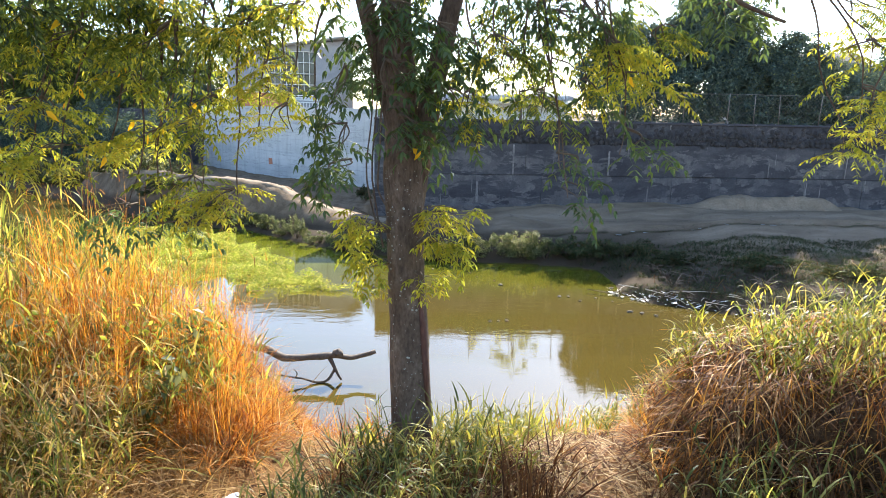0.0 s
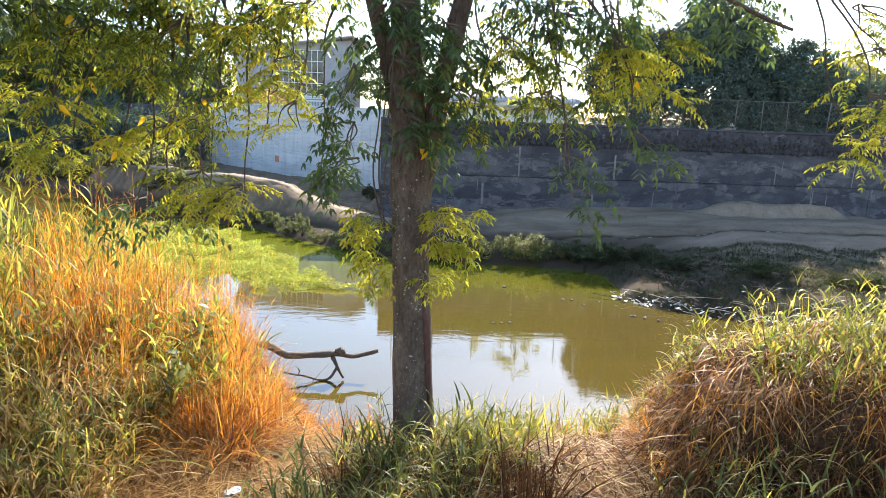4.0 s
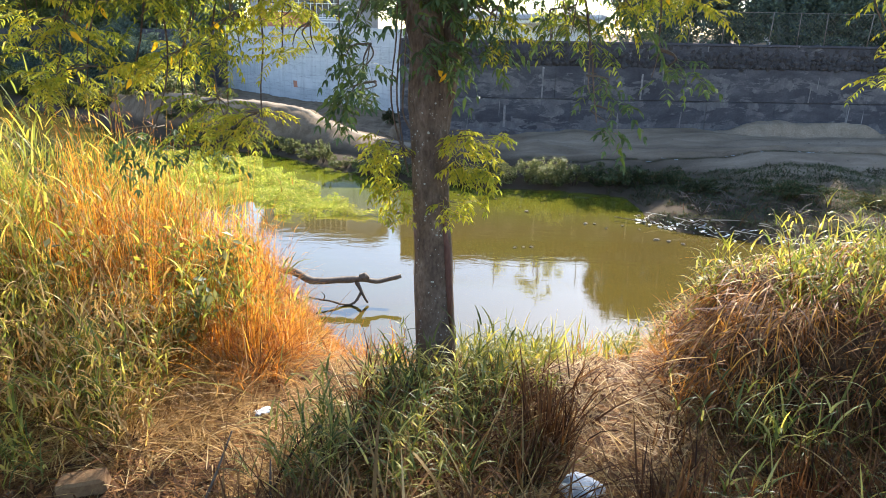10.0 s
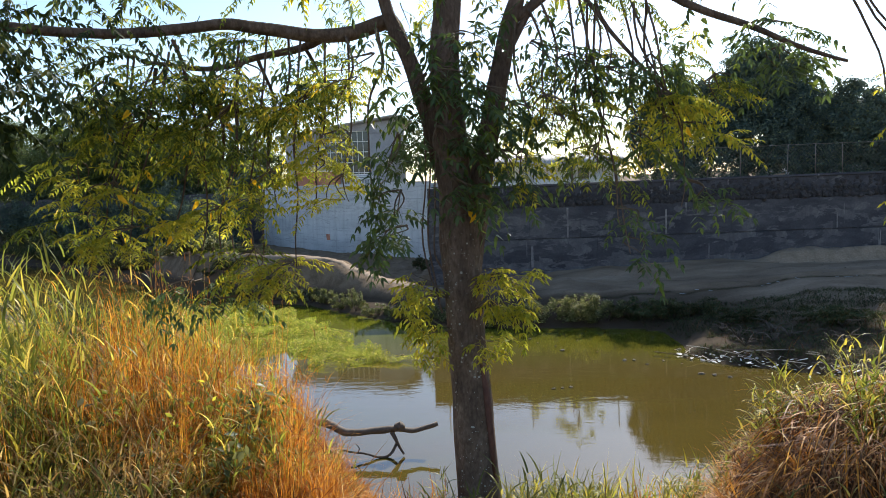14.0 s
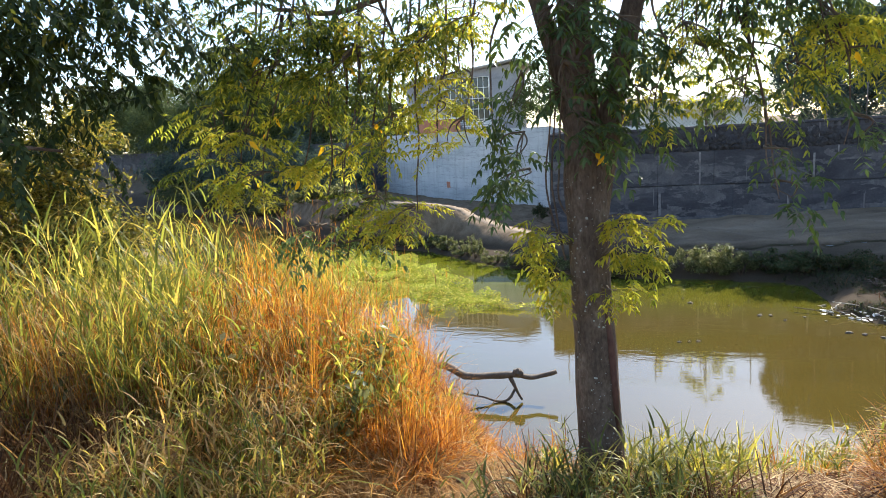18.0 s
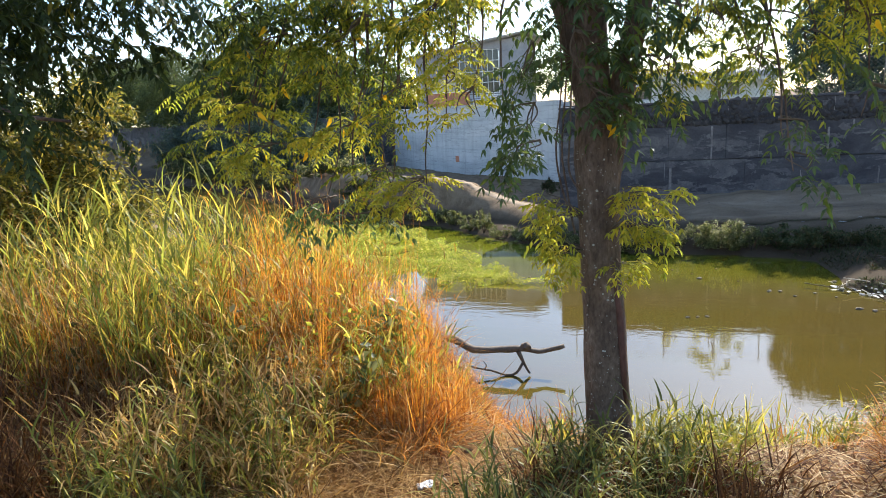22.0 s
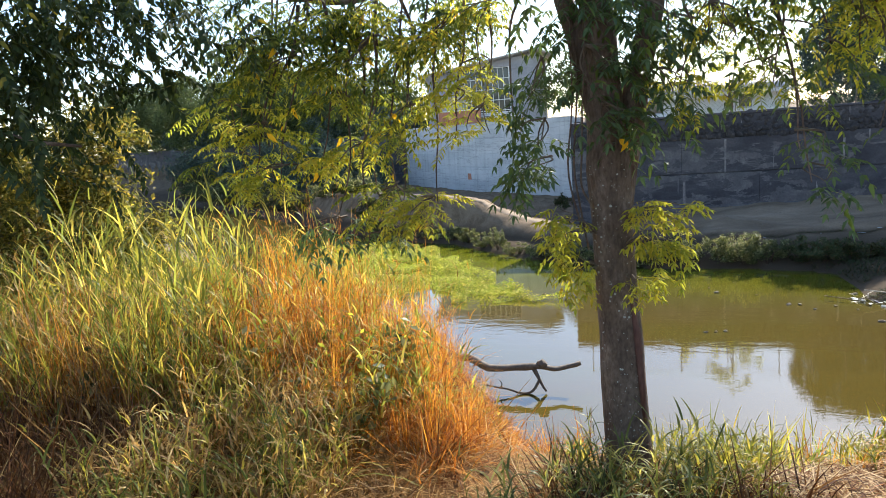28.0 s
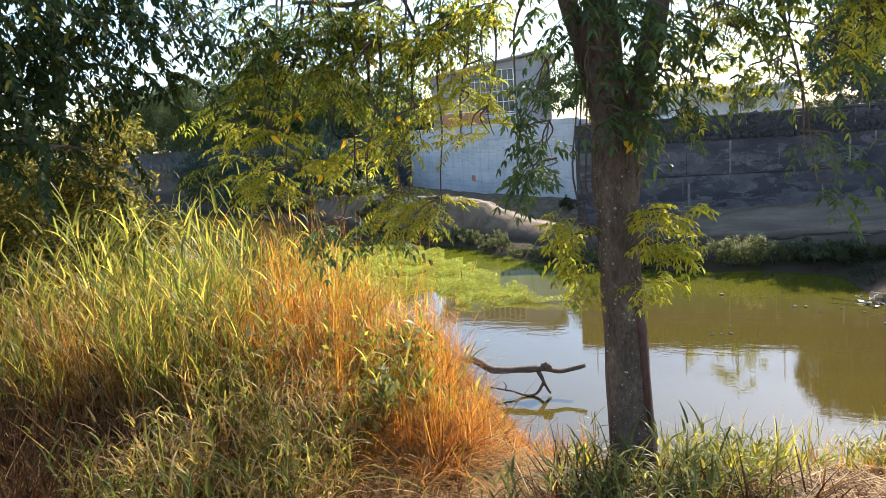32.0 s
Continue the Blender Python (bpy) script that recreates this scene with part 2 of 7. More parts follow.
BRICK = surface("earthy_brick", "own", [(0.3, (0.14, 0.074, 0.034)), (0.7, (0.25, 0.143, 0.066))], 16, 0.95, (0.7, 0.01), 90, (0.7, 0.65, 0.6))
PLASTIC = surface("crumpled_plastic", "own", [(0.3, (0.5, 0.51, 0.53)), (0.7, (0.74, 0.74, 0.74))], 9, 0.5, (1.0, 0.02), 40, (0.8, 0.8, 0.82), spec=0.5)


def dark_glass():
    m, nt, p = material("window_glass")
    p.inputs["Base Color"].default_value = (0.03, 0.035, 0.04, 1)
    p.inputs["Roughness"].default_value = 0.05
    return m


GLASS = dark_glass()


def dark_concrete():
    m, nt, p = material("stained_concrete")
    v = where(nt)
    base = clouds(nt, where(nt, (0.5, 0.5, 1.2)), 1.3, 7, 0.65, 0.4)
    col = ramp(nt, base, [(0.35, (0.042, 0.04, 0.047)), (0.52, (0.07, 0.066, 0.073)), (0.68, (0.11, 0.103, 0.106))])
    sep = nt.nodes.new("ShaderNodeSeparateXYZ")
    link(nt, v, sep.inputs[0])
    lift = nt.nodes.new("ShaderNodeMath")
    lift.operation = "MULTIPLY"
    link(nt, sep.outputs[2], lift.inputs[0])
    lift.inputs[1].default_value = 0.2
    courses = ramp(nt, lift.outputs[0], [(0.24, 0.56), (0.29, 0.56), (0.33, 0.42), (0.41, 0.47), (0.47, 0.55), (0.487, 0.4), (0.51, 0.44), (0.58, 0.52), (0.65, 0.5), (0.71, 0.38), (0.76, 0.3)])
    ragged = clouds(nt, where(nt, (0.75, 0.75, 1.7)), 1.25, 11, 0.68, 0.5)
    both = blend(nt, 0.38, ragged, courses)
    flaked = ramp(nt, both, [(0.498, 0.0), (0.512, 1.0)])
    pale = ramp(nt, clouds(nt, v, 3.0, 6, 0.65), [(0.3, (0.088, 0.083, 0.086)), (0.5, (0.126, 0.118, 0.118)), (0.7, (0.19, 0.177, 0.17))])
    col = blend(nt, flaked, col, pale)
    streak = clouds(nt, where(nt, (5.5, 5.5, 0.22)), 1.1, 5, 0.6)
    col = blend(nt, ramp(nt, streak, [(0.5, 0.0), (0.7, 0.4)]), col, (0.07, 0.066, 0.074))
    drip = clouds(nt, where(nt, (7.0, 7.0, 0.4)), 0.9, 4, 0.5)
    col = blend(nt, ramp(nt, drip, [(0.7, 0.0), (0.74, 0.5)]), col, (0.42, 0.39, 0.36))
    fine = clouds(nt, v, 16, 6, 0.7)
    col = blend(nt, 0.6, col, ramp(nt, fine, [(0.3, 0.45), (0.7, 1.0)]), "MULTIPLY")
    link(nt, col, p.inputs["Base Color"])
    p.inputs["Roughness"].default_value = 0.92
    relief(nt, p, fine, 0.5, 0.02)
    return m


def light_concrete():
    m, nt, p = material("pale_concrete")
    v = where(nt)
    low = clouds(nt, where(nt, (0.5, 0.5, 1.5)), 0.7, 7, 0.6)
    col = ramp(nt, low, [(0.3, (0.4, 0.415, 0.425)), (0.5, (0.5, 0.515, 0.52)), (0.7, (0.6, 0.605, 0.6))])
    streak = clouds(nt, where(nt, (3.5, 3.5, 0.3)), 1.1, 5, 0.6)
    col = blend(nt, ramp(nt, streak, [(0.5, 0.0), (0.75, 0.5)]), col, (0.26, 0.265, 0.27))
    seam = clouds(nt, where(nt, (0.22, 0.22, 3.2)), 1.0, 7, 0.62)
    col = blend(nt, ramp(nt, seam, [(0.485, 0.0), (0.5, 0.6), (0.515, 0.0)]), col, (0.2, 0.205, 0.21))
    fine = clouds(nt, v, 14, 6, 0.7)
    col = blend(nt, 0.5, col, ramp(nt, fine, [(0.3, 0.7), (0.7, 1.0)]), "MULTIPLY")
    link(nt, col, p.inputs["Base Color"])
    p.inputs["Roughness"].default_value = 0.9
    relief(nt, p, fine, 0.4, 0.015)
    return m


def earth():
    """Sandy soil on the near bank, grey silt on the far one, told apart by place."""
    m, nt, p = material("bank_soil")
    v = where(nt)
    low = clouds(nt, v, 0.9, 8, 0.65, 0.3)
    fine = clouds(nt, v, 22, 7, 0.7)
    sand = ramp(nt, low, [(0.3, (0.12, 0.064, 0.026)), (0.5, (0.215, 0.12, 0.05)), (0.7, (0.31, 0.185, 0.085))])
    silt = ramp(nt, clouds(nt, where(nt, (0.35, 1.3, 1)), 0.8, 8, 0.6, 0.5), [(0.32, (0.165, 0.122, 0.084)), (0.5, (0.25, 0.187, 0.128)), (0.68, (0.335, 0.26, 0.185))])
    mound = ramp(nt, clouds(nt, where(nt, (1, 1, 0.5)), 2.2, 8, 0.65, 0.4), [(0.32, (0.13, 0.094, 0.06)), (0.5, (0.2, 0.146, 0.095)), (0.68, (0.27, 0.2, 0.135))])
    sep = nt.nodes.new("ShaderNodeSeparateXYZ")
    link(nt, v, sep.inputs[0])
    far = nt.nodes.new("ShaderNodeMapRange")
    far.inputs[1].default_value, far.inputs[2].default_value = 8.0, 12.0
    link(nt, sep.outputs[1], far.inputs[0])
    up_river = nt.nodes.new("ShaderNodeMapRange")
    up_river.inputs[1].default_value, up_river.inputs[2].default_value = -0.8, -2.2
    link(nt, sep.outputs[0], up_river.inputs[0])
    silt = blend(nt, up_river.outputs[0], silt, mound)
    col = blend(nt, far.outputs[0], sand, silt)
    # low ground darkened for wet mud and for the shade over the shoal
    wet_shade = nt.nodes.new("ShaderNodeMapRange")
    wet_shade.inputs[1].default_value, wet_shade.inputs[2].default_value = 0.75, 0.45
    link(nt, sep.outputs[2], wet_shade.inputs[0])
    col = blend(nt, wet_shade.outputs[0], col, (0.08, 0.06, 0.04))
    col = blend(nt, 0.7, col, ramp(nt, fine, [(0.3, 0.55), (0.65, 1.0)]), "MULTIPLY")
    link(nt, col, p.inputs["Base Color"])
    p.inputs["Roughness"].default_value = 1.0
    p.inputs["Specular IOR Level"].default_value = 0.08
    h = nt.nodes.new("ShaderNodeMath")
    h.operation = "MULTIPLY_ADD"
    link(nt, fine, h.inputs[0])
    h.inputs[1].default_value = 0.3
    link(nt, low, h.inputs[2])
    relief(nt, p, h.outputs[0], 0.8, 0.06)
    return m


def river():
    """Murky, slow water, with a thin skin of algae on the shallow parts."""
    m, nt, p = material("river_water")
    v = where(nt)
    low = clouds(nt, where(nt, (0.6, 1.4, 1)), 0.22, 5, 0.6, 0.6)
    col = ramp(nt, low, [(0.32, (0.068, 0.049, 0.011)), (0.5, (0.08, 0.057, 0.012)), (0.66, (0.076, 0.063, 0.011))])
    sep = nt.nodes.new("ShaderNodeSeparateXYZ")
    link(nt, v, sep.inputs[0])
    far = nt.nodes.new("ShaderNodeMapRange")
    far.inputs[1].default_value, far.inputs[2].default_value = 16.5, 22.0
    link(nt, sep.outputs[1], far.inputs[0])
    reach = nt.nodes.new("ShaderNodeMapRange")
    reach.inputs[1].default_value, reach.inputs[2].default_value = -20.0, -13.0
    link(nt, sep.outputs[0], reach.inputs[0])
    col = blend(nt, blend(nt, 1.0, far.outputs[0], reach.outputs[0], "MULTIPLY"), col, (0.1, 0.107, 0.008))
    link(nt, col, p.inputs["Base Color"])
    p.inputs["Roughness"].default_value = 0.02
    p.inputs["IOR"].default_value = 1.9
    a = clouds(nt, where(nt, (1.0, 2.6, 1)), 1.6, 3, 0.5, 0.2)
    calm = ramp(nt, clouds(nt, v, 0.18, 2, 0.5), [(0.4, 0.15), (0.65, 1.0)])
    wave = blend(nt, 1.0, a, calm, "MULTIPLY")
    fine = blend(nt, 0.1, wave, clouds(nt, where(nt, (1.0, 3.2, 1)), 6.0, 2, 0.5))
    rough_water = blend(nt, 1.0, clouds(nt, where(nt, (1.0, 1.6, 1)), 3.0, 3, 0.6), (3.0, 3.0, 3.0), "MULTIPLY")
    choppy = blend(nt, reach.outputs[0], rough_water, fine)
    relief(nt, p, choppy, 0.11, 0.05)
    return m


CONCRETE_DARK, CONCRETE_LIGHT, SOIL, WATER = dark_concrete(), light_concrete(), earth(), river()


# ================= mesh helpers =================
def mesh_of(name, verts, quads=None, tris=None, mat=None, smooth=False):
    """A mesh from arrays of corners, four-sided and three-sided faces."""
    verts = np.asarray(verts, dtype=np.float32).reshape(-1, 3)
    q = np.zeros((0, 4), np.int32) if quads is None else np.asarray(quads, np.int32).reshape(-1, 4)
    t = np.zeros((0, 3), np.int32) if tris is None else np.asarray(tris, np.int32).reshape(-1, 3)
    me = bpy.data.meshes.new(name)
    me.vertices.add(len(verts))
    me.vertices.foreach_set("co", verts.ravel())
    me.loops.add(q.size + t.size)
    me.loops.foreach_set("vertex_index", np.concatenate([q.ravel(), t.ravel()]))
    me.polygons.add(len(q) + len(t))
    starts = np.concatenate([np.arange(len(q)) * 4, q.size + np.arange(len(t)) * 3]).astype(np.int32)
    me.polygons.foreach_set("loop_start", starts)
    if smooth:
        me.polygons.foreach_set("use_smooth", np.ones(len(q) + len(t), bool))
    me.update(calc_edges=True)
    if mat:
        me.materials.append(mat)
    return me


def bm_mesh(name, bm, mat=None, smooth=False):
    me = bpy.data.meshes.new(name)
    bm.to_mesh(me)
    bm.free()
    if smooth:
        for p in me.polygons:
            p.use_smooth = True
    if mat:
        me.materials.append(mat)
    return me


def part(name, me, parent, label="", m=None):
    ob = new(name, me)
    ob.parent = parent
    if m is not None:
        ob.matrix_basis = m
    if label:
        ob["label"] = label
    return ob


def thing(name, label, category, m=None, group="", me=None, kind=""):
    ob = new(name, me)
    if m is not None:
        ob.matrix_basis = m
    return tagged(ob, label, category, group, kind)


def box(name, size, mat, bevel=0.01, rough=0.0, seed=0):
    """A block about the origin with softened, uneven edges."""
    bm = bmesh.new()
    bmesh.ops.create_cube(bm, size=1.0)
    bmesh.ops.scale(bm, vec=size, verts=bm.verts)
    if bevel:
        bmesh.ops.bevel(bm, geom=bm.edges[:], offset=bevel, segments=1, affect="EDGES")
    if rough:
        rnd = random.Random(seed)
        for v in bm.verts:
            v.co += Vector((rnd.uniform(-1, 1), rnd.uniform(-1, 1), rnd.uniform(-1, 1))) * rough
    return bm_mesh(name, bm, mat)


def rock(name, size, mat, seed, cuts=1):
    bm = bmesh.new()
    bmesh.ops.create_icosphere(bm, subdivisions=cuts + 1, radius=0.5)
    off = Vector((seed * 3.7, seed * 1.3, seed * 7.1))
    for v in bm.verts:
        k = 1 + 0.55 * noise.noise(v.co * 2.2 + off)
        v.co = Vector((v.co.x * size[0] * k, v.co.y * size[1] * k, max(-0.38, v.co.z) * size[2] * k))
    return bm_mesh(name, bm, mat)


def tube(name, points, radii, mat, sides=8, lumps=0.0, seed=0):
    """A tapered limb along a line of points, with a closed end."""
    pts = [Vector(p) for p in points]
    verts, faces = [], []
    side = Vector((1, 0, 0))
    for i, p in enumerate(pts):
        d = (pts[min(i + 1, len(pts) - 1)] - pts[max(i - 1, 0)]).normalized()
        side = (side - d * side.dot(d))
        side = side.normalized() if side.length > 1e-4 else d.orthogonal().normalized()
        up = d.cross(side)
        for k in range(sides):
            a = 2 * math.pi * k / sides
            r = radii[i] * (1 + lumps * noise.noise(Vector((p.x * 3 + k * 2.1 + seed, p.y * 3, p.z * 3))))
            verts.append(p + side * math.cos(a) * r + up * math.sin(a) * r)
    n = len(pts)
    for i in range(n - 1):
        for k in range(sides):
            k2 = (k + 1) % sides
            faces.append((i * sides + k, i * sides + k2, (i + 1) * sides + k2, (i + 1) * sides + k))
    base, tip = len(verts), len(verts) + 1
    verts += [pts[0], pts[-1]]
    tris = [(base, (k + 1) % sides, k) for k in range(sides)] + [(tip, (n - 1) * sides + k, (n - 1) * sides + (k + 1) % sides) for k in range(sides)]
    return mesh_of(name, np.array([tuple(v) for v in verts]), faces, tris, mat, True)


def curve_points(points, steps=6, wobble=0.0, seed=0):
    """A smooth line (Catmull-Rom) through some points."""
    p = [Vector(q) for q in points]
    p = [p[0] * 2 - p[1]] + p + [p[-1] * 2 - p[-2]]
    out = []
    for i in range(1, len(p) - 2):
        for s in range(steps):
            t = s / steps
            a, b, c, d = p[i - 1], p[i], p[i + 1], p[i + 2]
            q = 0.5 * ((2 * b) + (c - a) * t + (2 * a - 5 * b + 4 * c - d) * t * t + (3 * b - a - 3 * c + d) * t ** 3)
            out.append(q + Vector((noise.noise(q * 4 + Vector((seed, 0, 0))), noise.noise(q * 4 + Vector((0, seed, 9))), noise.noise(q * 4 + Vector((5, 0, seed))))) * wobble)
    out.append(p[-2])
    return out


def blades(name, base, length, width, az, lean, curl, mat, seg=4, rng=None):
    """Grass: curved, tapering strips. All arguments but the last are arrays, one value a blade."""
    n = len(base)
    rng = rng or np.random.default_rng(1)
    out = np.stack([np.cos(az), np.sin(az), 0 * az], -1)
    twist = az + np.pi / 2 + rng.normal(0, 0.5, n)
    side = np.stack([np.cos(twist), np.sin(twist), 0 * az], -1)
    pos, rows = base.copy(), []
    for s in range(seg + 1):
        u = s / seg
        w = width * (1 - u) ** 0.6 * (0.65 + 0.35 * min(1, u * 4)) * 0.5
        if s < seg:
            rows += [pos - side * w[:, None], pos + side * w[:, None]]
        else:
            rows += [pos]
        th = lean + curl * (u + 0.5 / seg)
        pos = pos + (out * np.sin(th)[:, None] + np.array([0, 0, 1.0]) * np.cos(th)[:, None]) * (length / seg)[:, None]
    k = 2 * seg + 1
    verts = np.stack(rows, 1).reshape(-1, 3)
    first = (np.arange(n) * k)[:, None]
    quads = np.concatenate([first + np.array([2 * s, 2 * s + 1, 2 * s + 3, 2 * s + 2]) for s in range(seg - 1)], 1).reshape(-1, 4)
    tris = first + np.array([2 * seg - 2, 2 * seg - 1, 2 * seg])
    return mesh_of(name, verts, quads, tris, mat)


def leaf_cloud(name, pts, nrm, size, mat, slim=0.45, seed=0):
    """Many small folded leaves at points, each about a normal."""
    rng = np.random.default_rng(seed)
    n = len(pts)
    a = rng.normal(size=(n, 3))
    long = np.cross(nrm, a)
    long /= np.linalg.norm(long, axis=1)[:, None] + 1e-9
    wide = np.cross(nrm, long)
    L = size[:, None]
    v = np.stack([pts - long * L * 0.5, pts + wide * L * slim * 0.5 + nrm * L * 0.08, pts + long * L * 0.5, pts - wide * L * slim * 0.5 + nrm * L * 0.08], 1).reshape(-1, 3)
    f = (np.arange(n) * 4)[:, None]
    return mesh_of(name, v, None, np.concatenate([f + np.array([0, 1, 2]), f + np.array([0, 2, 3])]), mat)


def crown_points(blobs, per, rng, shell=0.55, fuzz=0.13):
    """Points and normals in clumps on uneven ellipsoids (x, y, z, rx, ry, rz)."""
    P, Nn = [], []
    for x, y, z, rx, ry, rz in blobs:
        k = int(per * (rx * ry + ry * rz + rx * rz) / 3)
        clumps = max(6, k // (60 if fuzz > 0.1 else 45))
        d = rng.normal(size=(clumps, 3))
        d /= np.linalg.norm(d, axis=1)[:, None]
        r = rng.uniform(shell, 1.05, clumps)[:, None]
        c = d * r
        pick = rng.integers(0, clumps, k)
        loc = c[pick] + rng.normal(0, fuzz, (k, 3)).clip(-2 * fuzz, 2 * fuzz)
        nn = c[pick] * 0.6 + rng.normal(0, 0.7, (k, 3)) + np.array([0, 0, 0.5])
        P.append(loc * np.array([rx, ry, rz]) + np.array([x, y, z]))
        Nn.append(nn / np.linalg.norm(nn, axis=1)[:, None])
    return np.concatenate(P), np.concatenate(Nn)


# ================= the lie of the land =================
NEAR_SHORE = [(-95, 76), (-45, 41), (-31, 31.5), (-20, 25), (-13, 20), (-8.2, 15.3), (-5.2, 11.8), (-3.2, 10.0), (-1, 9.1), (1.5, 9.2), (3.5, 10.2), (6, 11.4), (10, 12.2), (16, 12), (40, 8), (95, -6)]
FAR_SHORE = [(95, 2), (40, 14.6), (20, 17), (12, 16.4), (8.4, 15.7), (7.7, 15.9), (6.7, 16.45), (5.9, 16.7), (5.1, 17.8), (5.3, 18.9), (5.0, 20.6), (3.6, 21.1), (0.5, 21.3), (-3, 22.3), (-5.5, 24), (-8, 26.2), (-10.4, 27), (-16, 30.5), (-24, 37), (-33, 43.5), (-50, 53), (-95, 82)]
WALL_LINE = [(95, 31.7), (-2.9, 26.86), (-3.4, 32.5), (-16.3, 43.9), (-26, 51.5), (-34, 56), (-55, 67), (-105, 98)]
CREST = [(-19.0, 35.5, 1.5), (-16.0, 32.5, 1.75), (-13.2, 30.3, 1.95), (-11.5, 28.8, 1.98), (-8.8, 28.3, 1.88), (-7.1, 27.9, 1.62), (-6.2, 27.4, 1.28), (-4.7, 26.4, 0.95), (-3.6, 25.5, 0.86), (-2.2, 24.9, 0.75)]


def dist_to(line, x, y):
    """Distance to an open line, and the sign of the side (positive: to its left)."""
    best, sign = np.full(x.shape, 1e9), np.zeros(x.shape)
    for (ax, ay), (bx, by) in zip(line, line[1:]):
        dx, dy = bx - ax, by - ay
        t = np.clip(((x - ax) * dx + (y - ay) * dy) / (dx * dx + dy * dy), 0, 1)
        d = np.hypot(x - ax - t * dx, y - ay - t * dy)
        s = np.sign(dx * (y - ay) - dy * (x - ax))
        near = d < best
        best, sign = np.where(near, d, best), np.where(near, s, sign)
    return best, sign


def smooth(t):
    t = np.clip(t, 0, 1)
    return t * t * (3 - 2 * t)


def bumps(x, y, f, seed=0.0):
    return np.sin(x * f + seed + 1.7 * np.sin(y * f * 0.7 + seed)) * np.cos(y * f * 1.1 - seed + 1.3 * np.sin(x * f * 0.6))


def height(x, y):
    """Height of the ground at arrays of places."""
    x, y = np.asarray(x, float), np.asarray(y, float)
    dn, sn = dist_to(NEAR_SHORE, x, y)
    df, sf = dist_to(FAR_SHORE, x, y)
    dw, sw = dist_to(WALL_LINE, x, y)
    near = -sn * dn
    far = -sf * df
    side = smooth((np.abs(x - 0.05) - 0.85) / 0.7)
    bank = side * 3.28 * smooth(near / 6.1) + (1 - side) * np.interp(near, [0, 2, 4, 5, 5.55, 6.1], [0, 0.75, 1.75, 2.45, 3.02, 3.27]) + 0.03 * np.clip(near - 6, 0, 8) + 0.05 * bumps(x, y, 1.3) * smooth(near / 5) + 0.018 * bumps(x, y, 5.1, 2.0)
    bank = bank + 0.24 * smooth((x - 1.2 - 0.2 * (y - 3.0) + 0.06 * bumps(x, y, 6.0)) / 0.3) * smooth((y - 2.62 + 0.22 * (x - 1.2) + 0.07 * bumps(y, x, 5.0)) / 0.3) * smooth((4.3 - y) / 0.7) * smooth((4.5 - x) / 1.0)
    bed = -0.08 - 0.5 * smooth(np.minimum(-near, -far) / 3)
    silt = 0.05 + 0.25 * smooth(far / 0.7) + 0.75 * smooth(far / 8) + (0.06 * bumps(x, y, 0.9, 1.0) + 0.05 * bumps(x, y, 2.3, 4.0) + 0.025 * bumps(x, y, 4.7)) * smooth(far / 1.5)
    silt = silt + 0.12 * np.exp(-((x - 6.0) / 4.0) ** 2 - ((y - 26.9) / 0.9) ** 2)
    silt = silt + 0.17 * smooth((y - 23.95 - 0.12 * bumps(x, x, 1.3) - 0.05 * bumps(x, x, 4.1)) / 0.16) * smooth((x - 1.0) / 2)
    for (ax, ay, az), (bx, by, bz) in zip(CREST, CREST[1:]):
        t = np.clip(((x - ax) * (bx - ax) + (y - ay) * (by - ay)) / ((bx - ax) ** 2 + (by - ay) ** 2), 0, 1)
        d = np.hypot(x - ax - t * (bx - ax), y - ay - t * (by - ay))
        hgt = (az + t * (bz - az)) * smooth(far / 1.4) * (1 + 0.025 * bumps(x, y, 1.9, 2.0) + 0.006 * bumps(x, y, 4.1, 1.0))
        u = smooth((d - 0.12) / 1.4)
        silt = np.maximum(silt, hgt * (1 - u) + silt * u)
    lump = smooth((silt - 0.75) / 0.5) * smooth((-3.0 - x) / 1.5)
    silt = silt + lump * (0.025 * bumps(x, y, 3.3, 1.0) + 0.018 * bumps(x, y, 8.1, 3.0) + 0.016 * bumps(x, y, 17.0, 5.0))
    z = np.where(near > 0, bank, np.where(far > 0, silt, bed))
    z = np.where((sw < 0) & (dw > 0.5), 4.35 + 0.0 * x, z)
    recess = (x > -3.5) & (x < -0.7) & (y > 27.3) & (y < 31.7 - 0.35 * (x + 0.8))
    return np.where(recess, 1.0, z)


def ground():
    def axis(stretches):
        return np.unique(np.concatenate([np.arange(a, b, s) for a, b, s in stretches]).round(3))
    xs = axis([(-400, -100, 60), (-100, -34, 1.2), (-34, -17, 0.4), (-17, -5, 0.12), (-5, 5, 0.1), (5, 26, 0.4), (26, 100, 2.5), (100, 401, 60)])
    ys = axis([(-400, -60, 60), (-60, -4, 4), (-4, 1, 0.3), (1, 6, 0.1), (6, 12, 0.2), (12, 23.4, 0.38), (23.4, 31, 0.14), (31, 48, 0.38), (48, 100, 1.5), (100, 401, 60)])
    X, Y = np.meshgrid(xs, ys)
    Z = height(X, Y)
    n, m = X.shape
    idx = np.arange(n * m).reshape(n, m)
    quads = np.stack([idx[:-1, :-1], idx[:-1, 1:], idx[1:, 1:], idx[1:, :-1]], -1).reshape(-1, 4)
    ob = new("ground", mesh_of("ground", np.stack([X, Y, Z], -1), quads, None, SOIL, True))
    return tagged(ob, "sandy soil of the river banks, bare on the trodden paths", "ground", kind="structure")


ground()
water = new("water", mesh_of("water", [(-100, -20, 0), (100, -20, 0), (100, 95, 0), (-100, 95, 0)], [(0, 1, 2, 3)], None, WATER))
tagged(water, "murky olive brown river water, nearly still", "water", kind="structure")


